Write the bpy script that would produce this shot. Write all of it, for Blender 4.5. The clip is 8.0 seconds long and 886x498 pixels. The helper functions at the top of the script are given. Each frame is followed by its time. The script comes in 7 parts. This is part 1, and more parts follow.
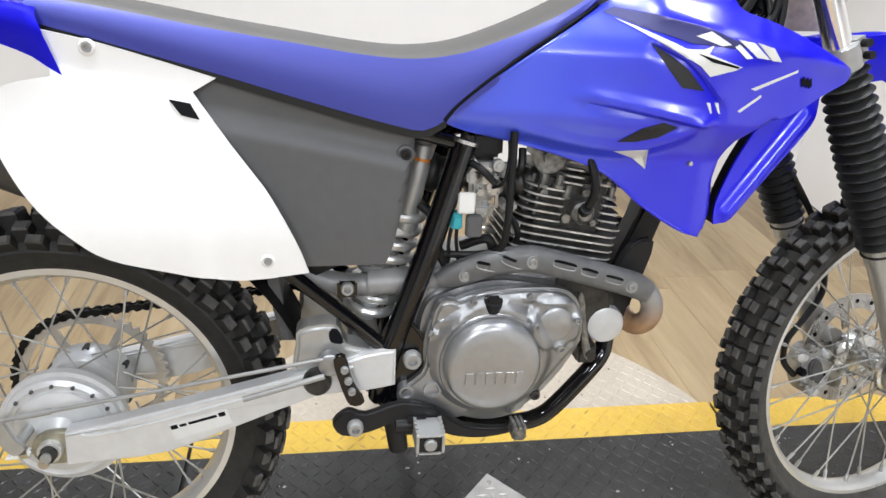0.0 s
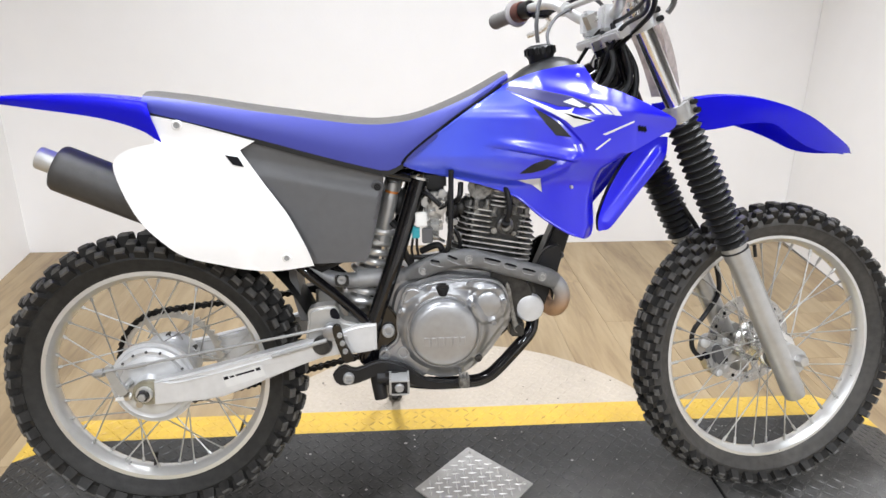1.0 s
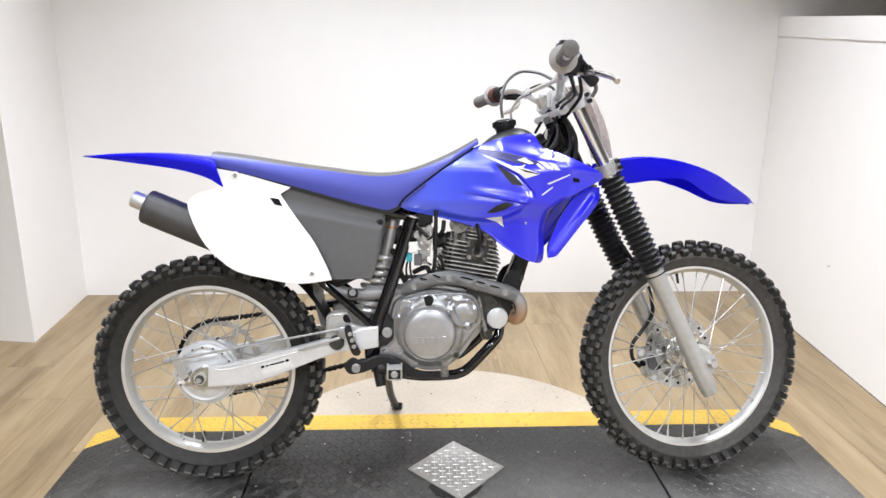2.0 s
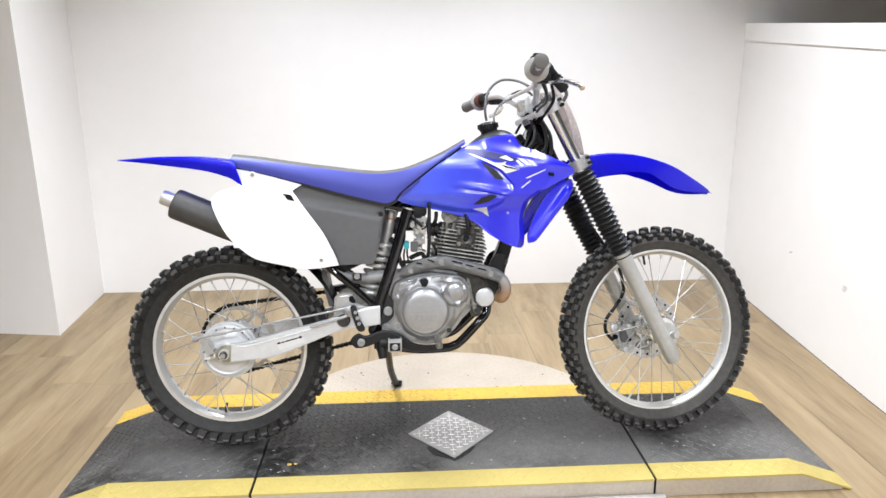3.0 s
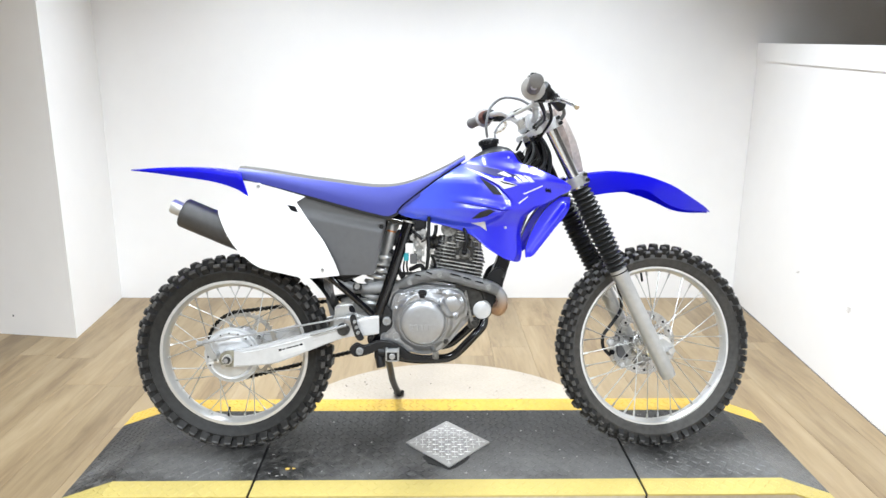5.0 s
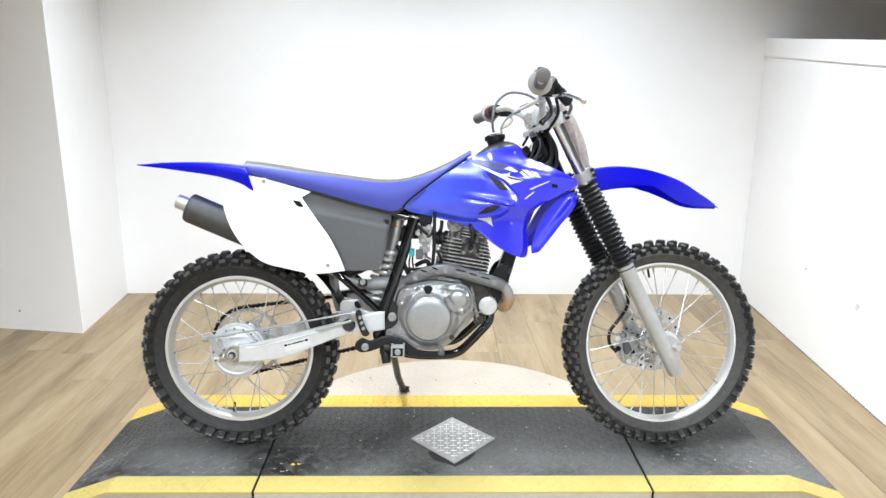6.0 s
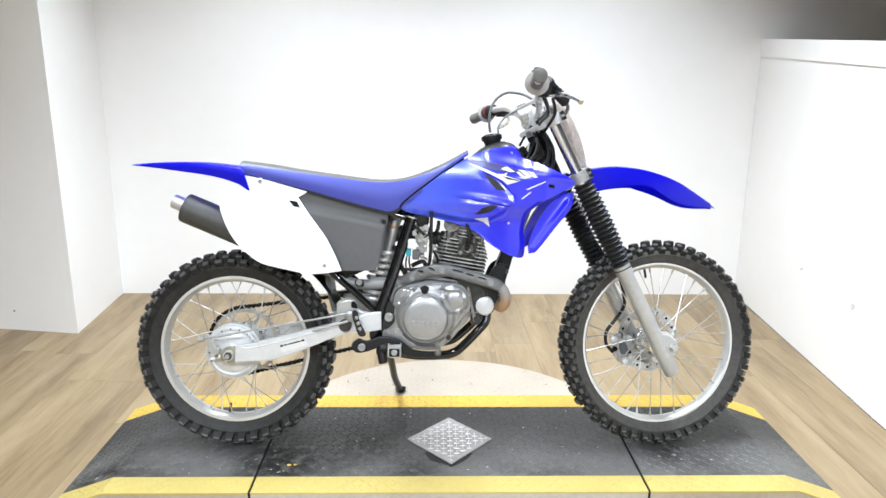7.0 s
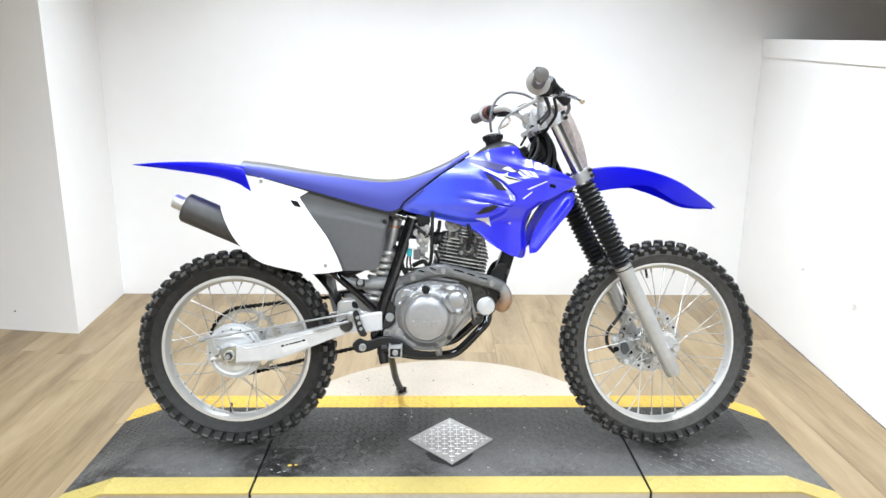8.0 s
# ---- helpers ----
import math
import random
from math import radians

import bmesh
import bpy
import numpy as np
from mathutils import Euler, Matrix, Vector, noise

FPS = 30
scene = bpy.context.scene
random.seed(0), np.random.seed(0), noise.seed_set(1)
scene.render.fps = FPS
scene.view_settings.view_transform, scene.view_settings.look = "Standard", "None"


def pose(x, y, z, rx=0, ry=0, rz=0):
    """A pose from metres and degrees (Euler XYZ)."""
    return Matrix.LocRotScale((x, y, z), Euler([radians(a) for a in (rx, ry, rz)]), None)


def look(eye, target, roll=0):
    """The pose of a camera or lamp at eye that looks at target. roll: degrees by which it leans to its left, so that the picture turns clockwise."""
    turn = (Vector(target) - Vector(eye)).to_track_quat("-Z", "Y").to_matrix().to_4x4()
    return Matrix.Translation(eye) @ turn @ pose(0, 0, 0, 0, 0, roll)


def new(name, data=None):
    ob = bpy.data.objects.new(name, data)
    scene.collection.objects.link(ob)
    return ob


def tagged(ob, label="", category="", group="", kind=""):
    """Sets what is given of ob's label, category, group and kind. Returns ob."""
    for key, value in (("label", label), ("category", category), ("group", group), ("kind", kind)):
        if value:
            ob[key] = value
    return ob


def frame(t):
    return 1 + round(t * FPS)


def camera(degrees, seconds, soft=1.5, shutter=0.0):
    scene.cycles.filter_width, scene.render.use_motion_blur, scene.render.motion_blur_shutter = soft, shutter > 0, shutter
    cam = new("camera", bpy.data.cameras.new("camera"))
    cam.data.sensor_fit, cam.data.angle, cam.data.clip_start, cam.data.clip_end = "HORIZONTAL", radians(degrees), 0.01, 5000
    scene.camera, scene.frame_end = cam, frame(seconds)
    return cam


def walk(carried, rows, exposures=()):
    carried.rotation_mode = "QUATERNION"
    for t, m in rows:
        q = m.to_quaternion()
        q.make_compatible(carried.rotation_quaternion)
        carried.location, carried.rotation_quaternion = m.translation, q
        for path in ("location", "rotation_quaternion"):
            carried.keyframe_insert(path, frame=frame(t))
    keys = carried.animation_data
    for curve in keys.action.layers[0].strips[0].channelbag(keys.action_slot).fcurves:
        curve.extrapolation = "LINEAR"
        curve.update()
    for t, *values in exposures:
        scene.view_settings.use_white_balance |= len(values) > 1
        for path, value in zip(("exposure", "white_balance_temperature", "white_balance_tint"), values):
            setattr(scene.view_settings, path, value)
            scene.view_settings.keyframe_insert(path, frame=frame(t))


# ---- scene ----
from mathutils.geometry import delaunay_2d_cdt

cam = camera(64.0, 8.0)
PATH = [
    (0, (-0.316, -1.027, 1.131), (0.005, 0.714, 0.2), 4.3),
    (0.5, (-0.197, -1.264, 1.164), (-0.043, 0.543, 0.321), 3.3),
    (1, (-0.19, -1.512, 1.194), (-0.043, 0.349, 0.477), 0.5),
    (1.5, (-0.176, -1.754, 1.223), (-0.001, 0.152, 0.642), 1.3),
    (1.7, (-0.137, -1.853, 1.222), (-0.031, 0.073, 0.695), 1.2),
    (2.8, (-0.152, -2.235, 1.253), (-0.039, -0.306, 0.737), -0.5),
    (3, (-0.146, -2.257, 1.249), (-0.036, -0.326, 0.738), -0.3),
    (3.5, (-0.091, -2.299, 1.267), (-0.057, -0.36, 0.779), 0.0),
    (4, (-0.068, -2.312, 1.262), (-0.033, -0.372, 0.779), 0.5),
    (4.5, (-0.071, -2.312, 1.262), (-0.021, -0.369, 0.789), 0.4),
    (6, (-0.074, -2.301, 1.256), (-0.044, -0.361, 0.771), 0.4),
    (6.5, (-0.08, -2.303, 1.251), (-0.043, -0.363, 0.766), 0.2),
    (7, (-0.077, -2.298, 1.257), (-0.035, -0.358, 0.771), 0.5),
    (7.5, (-0.079, -2.296, 1.255), (-0.04, -0.356, 0.772), 0.6),
    (8, (-0.078, -2.296, 1.253), (-0.038, -0.356, 0.77), 0.5),
]
EXPOSURES = [(0.0, -0.12, 6600, 15), (0.8, -0.03, 6600, 16), (1.5, 0.08, 6600, 17), (3.0, 0.18, 6550, 16), (3.6, 0.24, 6500, 15), (5.8, 0.32, 6300, 12), (8.0, 0.33, 6300, 12)]
walk(cam, [(t, look(eye, target, roll)) for t, eye, target, roll in PATH], EXPOSURES)

# ---------------------------------------------------------------- world and light
world = bpy.data.worlds.new("world")
scene.world = world
world.use_nodes = True
world.node_tree.nodes["Background"].inputs[0].default_value = (0.8, 0.85, 0.9, 1)
world.node_tree.nodes["Background"].inputs[1].default_value = 0.3


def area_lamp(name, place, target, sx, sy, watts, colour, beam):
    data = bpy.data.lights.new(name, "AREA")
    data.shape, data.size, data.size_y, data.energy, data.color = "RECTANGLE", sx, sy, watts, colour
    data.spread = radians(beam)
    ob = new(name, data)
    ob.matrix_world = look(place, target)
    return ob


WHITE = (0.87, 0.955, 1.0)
# ceiling lamps out of view; layout, watts and beams are tuned guesses
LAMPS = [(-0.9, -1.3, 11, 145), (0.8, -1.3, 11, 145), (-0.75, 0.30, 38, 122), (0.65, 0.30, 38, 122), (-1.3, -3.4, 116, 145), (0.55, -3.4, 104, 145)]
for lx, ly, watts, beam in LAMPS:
    area_lamp("unseen_ceiling_lamp", (lx, ly, 2.62), (lx, ly, 0), 0.16, 1.15, watts, WHITE, beam)

# ---------------------------------------------------------------- materials


def mat(name, colour, rough=0.5, metal=0.0, vary=0.15, scale=8.0, fine=60.0, bump=0.0, bump_scale=200.0,
        rough_vary=0.1, tint=None, coat=0.0, random=0.0, stretch=None):
    """Noise at two scales mixes the colour with a darker or tinted one; a third one gives relief."""
    m = bpy.data.materials.new(name)
    m.use_nodes = True
    n, l = m.node_tree.nodes, m.node_tree.links
    b = n["Principled BSDF"]
    b.inputs["Metallic"].default_value = metal
    b.inputs["Coat Weight"].default_value = coat
    b.inputs["Coat Roughness"].default_value = 0.08
    co = n.new("ShaderNodeTexCoord")
    src = co.outputs["Object"]
    if stretch:
        mp = n.new("ShaderNodeMapping")
        mp.inputs["Scale"].default_value = stretch
        l.new(src, mp.inputs[0])
        src = mp.outputs[0]
    big, small = n.new("ShaderNodeTexNoise"), n.new("ShaderNodeTexNoise")
    for t, s, d in ((big, scale, 4), (small, fine, 3)):
        t.inputs["Scale"].default_value, t.inputs["Detail"].default_value = s, d
        l.new(src, t.inputs["Vector"])
    add = n.new("ShaderNodeMath")
    add.operation = "ADD"
    l.new(big.outputs["Fac"], add.inputs[0])
    l.new(small.outputs["Fac"], add.inputs[1])
    ramp = n.new("ShaderNodeMapRange")
    ramp.inputs["From Min"].default_value, ramp.inputs["From Max"].default_value = 0.7, 1.3
    l.new(add.outputs[0], ramp.inputs["Value"])
    mix = n.new("ShaderNodeMix")
    mix.data_type = "RGBA"
    dark = tint or tuple(c * (1 - vary) for c in colour)
    mix.inputs["A"].default_value = (*dark, 1)
    mix.inputs["B"].default_value = (*colour, 1)
    l.new(ramp.outputs[0], mix.inputs["Factor"])
    out = mix.outputs["Result"]
    if random:
        info, hsv = n.new("ShaderNodeObjectInfo"), n.new("ShaderNodeHueSaturation")
        r = n.new("ShaderNodeMapRange")
        r.inputs["To Min"].default_value, r.inputs["To Max"].default_value = 1 - random, 1 + random
        l.new(info.outputs["Random"], r.inputs["Value"])
        l.new(r.outputs[0], hsv.inputs["Value"])
        l.new(out, hsv.inputs["Color"])
        out = hsv.outputs[0]
    l.new(out, b.inputs["Base Color"])
    rr = n.new("ShaderNodeMapRange")
    rr.inputs["To Min"].default_value, rr.inputs["To Max"].default_value = max(0.03, rough - rough_vary), rough + rough_vary
    l.new(small.outputs["Fac"], rr.inputs["Value"])
    l.new(rr.outputs[0], b.inputs["Roughness"])
    if bump:
        t, bp = n.new("ShaderNodeTexNoise"), n.new("ShaderNodeBump")
        t.inputs["Scale"].default_value, t.inputs["Detail"].default_value = bump_scale, 3
        bp.inputs["Strength"].default_value, bp.inputs["Distance"].default_value = bump, 0.002
        l.new(src, t.inputs["Vector"])
        l.new(t.outputs["Fac"], bp.inputs["Height"])
        l.new(bp.outputs[0], b.inputs["Normal"])
    return m


M_BLUE = mat("blue_plastic", (0.010, 0.009, 0.72), 0.26, vary=0.01, coat=0.3, rough_vary=0.004)


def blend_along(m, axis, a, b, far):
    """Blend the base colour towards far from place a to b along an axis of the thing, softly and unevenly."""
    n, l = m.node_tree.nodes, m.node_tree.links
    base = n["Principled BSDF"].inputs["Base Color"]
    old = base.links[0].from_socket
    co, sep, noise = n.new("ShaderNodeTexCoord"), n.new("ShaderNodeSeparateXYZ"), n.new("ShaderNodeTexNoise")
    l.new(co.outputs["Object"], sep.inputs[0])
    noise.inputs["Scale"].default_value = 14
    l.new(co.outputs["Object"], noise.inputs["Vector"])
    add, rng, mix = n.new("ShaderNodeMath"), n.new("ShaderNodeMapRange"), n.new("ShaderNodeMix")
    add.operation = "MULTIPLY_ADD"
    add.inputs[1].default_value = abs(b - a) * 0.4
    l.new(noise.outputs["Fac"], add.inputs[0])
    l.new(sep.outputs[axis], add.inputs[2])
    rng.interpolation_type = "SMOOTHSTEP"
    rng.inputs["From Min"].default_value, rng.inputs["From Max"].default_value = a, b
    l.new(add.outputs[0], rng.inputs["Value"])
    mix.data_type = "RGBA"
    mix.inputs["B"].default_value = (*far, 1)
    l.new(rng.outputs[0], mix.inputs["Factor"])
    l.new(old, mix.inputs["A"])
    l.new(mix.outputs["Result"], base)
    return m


# paler rear blue: the sheen there is blended into the base colour
M_SHROUD = blend_along(mat("sheened_blue_plastic", (0.058, 0.105, 0.82), 0.28, vary=0.01, coat=0.25, rough_vary=0.004), "X", 0.66, 0.92, (0.010, 0.009, 0.72))
M_SHROUD.node_tree.nodes["Principled BSDF"].inputs["Specular IOR Level"].default_value = 0.85
M_NAVY = mat("navy_graphic", (0.012, 0.012, 0.12), 0.5, vary=0.1)
M_VENT = mat("vent_mesh", (0.014, 0.014, 0.015), 0.55, vary=0.3, scale=60, fine=300, bump=0.4, bump_scale=700)
M_PLATE = mat("pale_plate_plastic", (0.68, 0.60, 0.56), 0.4, vary=0.4, scale=22, fine=80)
M_SEAT = mat("blue_vinyl", (0.050, 0.062, 0.37), 0.5, vary=0.06, bump=0.15, bump_scale=700)
M_SEAT_TOP = mat("grey_vinyl", (0.075, 0.069, 0.064), 0.6, vary=0.2, bump=0.3, bump_scale=500)
M_WHITE = mat("white_plastic", (0.82, 0.81, 0.80), 0.35, vary=0.03, rough_vary=0.05)
M_GREY = mat("grey_plastic", (0.096, 0.096, 0.100), 0.45, vary=0.14, bump=0.15, bump_scale=900)
M_BLACK = mat("black_paint", (0.003, 0.003, 0.004), 0.06, vary=0.2, rough_vary=0.03)
M_BLACK.node_tree.nodes["Principled BSDF"].inputs["Specular IOR Level"].default_value = 0.27
M_BLACK_PL = mat("black_plastic", (0.011, 0.011, 0.012), 0.4, vary=0.2)
M_RUBBER = mat("tyre_rubber", (0.016, 0.0156, 0.015), 0.6, vary=0.35, scale=12, bump=0.2, tint=(0.030, 0.029, 0.0275))
M_DUSTY_RUBBER = mat("dusty_sidewall_rubber", (0.034, 0.0325, 0.030), 0.75, vary=0.5, scale=5, fine=60, bump=0.2, tint=(0.062, 0.058, 0.053))
M_KNOB = mat("tread_rubber", (0.028, 0.0265, 0.025), 0.7, vary=0.6, scale=25, fine=90, bump=0.3)
M_KNOB_TOP = mat("dusty_tread_tops", (0.105, 0.101, 0.096), 0.6, vary=0.6, scale=18, fine=90, bump=0.3)
M_BOOT = mat("rubber_boot", (0.018, 0.018, 0.018), 0.48, vary=0.25)
M_ALU = mat("polished_aluminium", (0.78, 0.78, 0.77), 0.25, 1.0, vary=0.12, rough_vary=0.12)
M_RIM = mat("anodised_rim", (0.70, 0.70, 0.69), 0.32, 0.65, vary=0.1, rough_vary=0.1)
M_CAST = mat("cast_aluminium", (0.36, 0.364, 0.372), 0.36, 0.8, vary=0.2, scale=25, bump=0.2, bump_scale=350)
M_COVER = mat("brushed_cover", (0.385, 0.388, 0.395), 0.34, 0.7, vary=0.12, scale=18, fine=90, bump=0.08, bump_scale=300)
M_FIN = mat("engine_fin", (0.72, 0.72, 0.70), 0.34, 0.6, vary=0.6, scale=30, bump=0.2)
M_FINDARK = mat("engine_dark", (0.062, 0.060, 0.056), 0.42, 0.5, vary=0.6, scale=30, bump=0.3)
M_FINTOP = mat("sooty_fin_top", (0.13, 0.127, 0.12), 0.45, 0.5, vary=0.5, scale=30, bump=0.2)
M_CARB = mat("carburettor_alloy", (0.55, 0.55, 0.535), 0.38, 0.5, vary=0.5, scale=45, fine=140, bump=0.3, bump_scale=260)
M_HEAD = mat("engine_head", (0.36, 0.355, 0.335), 0.38, 0.7, vary=0.75, scale=38, fine=110, bump=0.4, bump_scale=260)
M_SILVER = mat("silver_paint", (0.62, 0.625, 0.63), 0.36, 0.22, vary=0.12, scale=12)
M_SLIDER = mat("fork_slider", (0.47, 0.47, 0.46), 0.38, 0.55, vary=0.15, scale=14)
M_STEEL = mat("steel", (0.62, 0.61, 0.59), 0.3, 1.0, vary=0.2, scale=40)
M_PIPE = mat("grey_pipe", (0.335, 0.336, 0.338), 0.48, 0.25, vary=0.25, scale=20, bump=0.1)
M_RUST = mat("rusty_brown", (0.20, 0.075, 0.035), 0.6, 0.2, vary=0.5, scale=40)
M_HOT = blend_along(mat("heat_tinted_pipe", (0.50, 0.31, 0.17), 0.46, 0.35, vary=0.3, scale=22, tint=(0.36, 0.20, 0.11)), "Z", 0.488, 0.548, (0.335, 0.335, 0.337))
M_MUFFLER = mat("muffler_black", (0.072, 0.070, 0.069), 0.5, 0.2, vary=0.25, scale=15, bump=0.1)
M_CHAIN = mat("chain_steel", (0.022, 0.021, 0.02), 0.45, 0.5, vary=0.6, scale=60)
M_BAR = mat("brushed_bar", (0.66, 0.66, 0.65), 0.42, 0.6, vary=0.1)
M_SPOKE = mat("zinc_spoke", (0.56, 0.56, 0.55), 0.35, 0.7, vary=0.35, scale=3, random=0.25)
M_SCREW = mat("zinc_screw", (0.36, 0.36, 0.355), 0.4, 0.4, vary=0.15)
M_TAG = mat("worn_label", (0.66, 0.66, 0.65), 0.5, vary=0.08)
M_FORK = mat("fork_chrome", (0.90, 0.90, 0.91), 0.15, 0.95, vary=0.05, rough_vary=0.03)
M_TEAL = mat("teal_connector", (0.03, 0.42, 0.50), 0.4, vary=0.1)
M_FLANGE = mat("pale_flange", (0.38, 0.365, 0.35), 0.7, vary=0.15)
M_GRIP = mat("grey_grip", (0.17, 0.162, 0.155), 0.75, vary=0.2, bump=0.3)
M_LABEL = mat("paper_label", (0.78, 0.78, 0.76), 0.5, vary=0.06)
M_INK = mat("dark_ink", (0.008, 0.008, 0.01), 0.6, vary=0.1)
for m_dark, level in ((M_BLACK, 0.6), (M_BLACK_PL, 0.3), (M_INK, 0.08), (M_BOOT, 0.3), (M_RUBBER, 0.3), (M_KNOB, 0.3), (M_CHAIN, 0.3)):
    m_dark.node_tree.nodes["Principled BSDF"].inputs["Specular IOR Level"].default_value = level
M_CHIP = mat("yellow_chip", (0.70, 0.46, 0.10), 0.5, vary=0.2)
M_ORANGE = mat("orange_band", (0.65, 0.22, 0.04), 0.5, vary=0.1)
M_SPROCKET = mat("sprocket_steel", (0.62, 0.58, 0.52), 0.4, 0.5, vary=0.2, scale=30)
M_ZINC = mat("yellowed_zinc", (0.36, 0.345, 0.27), 0.38, 0.6, vary=0.35, scale=30)
M_DISC = mat("brake_disc_steel", (0.55, 0.54, 0.52), 0.28, 1.0, vary=0.2, scale=40)

M_WALL = mat("white_wall_paint", (0.86, 0.845, 0.83), 0.6, vary=0.025, scale=1.2, fine=9, bump=0.12, bump_scale=90)
M_SCUFF = mat("wall_scuff", (0.56, 0.53, 0.50), 0.7, vary=0.35, scale=60, tint=(0.76, 0.74, 0.72))
M_CEIL = mat("dimmed_ceiling_tone", (0.266, 0.2625, 0.259), 0.8, vary=0.05, scale=1.5)
M_GREYWALL = mat("grey_wall_paint", (0.42, 0.40, 0.38), 0.7, vary=0.08, scale=1.5, bump=0.1)
M_DIM = mat("fill_wall_tone", (0.50, 0.49, 0.475), 0.7, vary=0.1, scale=1.5)


def deck_material():
    """Black tread plate, greyed by dust in broad patches, with fine bright speckle where the paint has gone."""
    m = mat("tread_black", (0.011, 0.0104, 0.0094), 0.42, 0.0, vary=0.3, scale=9, fine=130, bump=0.5, bump_scale=220, rough_vary=0.16)
    n, l = m.node_tree.nodes, m.node_tree.links
    b = n["Principled BSDF"]
    b.inputs["Specular IOR Level"].default_value = 0.5
    co = n.new("ShaderNodeTexCoord")
    old = b.inputs["Base Color"].links[0].from_socket
    # most of the dust lies where people step up, along the front; the back is also darkened for shade by the bike
    split, front_grey = n.new("ShaderNodeSeparateXYZ"), n.new("ShaderNodeMapRange")
    l.new(co.outputs["Object"], split.inputs[0])
    l.new(split.outputs["Y"], front_grey.inputs["Value"])
    front_grey.interpolation_type = "SMOOTHSTEP"
    front_grey.inputs["From Min"].default_value, front_grey.inputs["From Max"].default_value = -0.30, -0.02
    front_grey.inputs["To Min"].default_value, front_grey.inputs["To Max"].default_value = 1.0, 0.15
    for scale, detail, lo, hi, most, colour in ((2.6, 5, 0.37, 0.60, 0.9, (0.115, 0.112, 0.107)), (34, 3, 0.48, 0.68, 0.55, (0.14, 0.136, 0.13)), (310, 2, 0.67, 0.74, 0.5, (0.20, 0.19, 0.175))):
        t, r, mix = n.new("ShaderNodeTexNoise"), n.new("ShaderNodeMapRange"), n.new("ShaderNodeMix")
        t.inputs["Scale"].default_value, t.inputs["Detail"].default_value = scale, detail
        l.new(co.outputs["Object"], t.inputs["Vector"])
        r.inputs["From Min"].default_value, r.inputs["From Max"].default_value, r.inputs["To Max"].default_value = lo, hi, most
        l.new(t.outputs["Fac"], r.inputs["Value"])
        mix.data_type = "RGBA"
        mix.inputs["B"].default_value = (*colour, 1)
        part_of = n.new("ShaderNodeMath")
        part_of.operation = "MULTIPLY"
        l.new(r.outputs[0], part_of.inputs[0])
        l.new(front_grey.outputs[0], part_of.inputs[1])
        l.new(part_of.outputs[0], mix.inputs["Factor"])
        l.new(old, mix.inputs["A"])
        old = mix.outputs["Result"]
    l.new(old, b.inputs["Base Color"])
    return m


M_TREAD = deck_material()
M_YELLOW = mat("pale_yellow_paint", (0.46, 0.362, 0.105), 0.5, vary=0.12, scale=6, fine=50, bump=0.1)
M_YELLOW_DIRTY = mat("dirty_yellow_paint", (0.56, 0.365, 0.045), 0.5, vary=0.3, scale=9, fine=70, bump=0.15, tint=(0.48, 0.30, 0.05))
M_TREADBAR = mat("bright_tread_bar", (0.6348, 0.6256, 0.6072), 0.34, 0.55, vary=0.12, scale=30)
M_WORN = mat("worn_brown_paint", (0.50, 0.33, 0.07), 0.6, vary=0.5, scale=30)
M_TREADALU = mat("tread_aluminium", (0.477, 0.459, 0.4365), 0.5, 0.4, vary=0.25, scale=5, fine=40, bump=0.2)
M_TREADTAN = mat("tread_worn", (0.451, 0.3895, 0.3157), 0.45, 0.2, vary=0.2, scale=5, fine=90, bump=0.3)


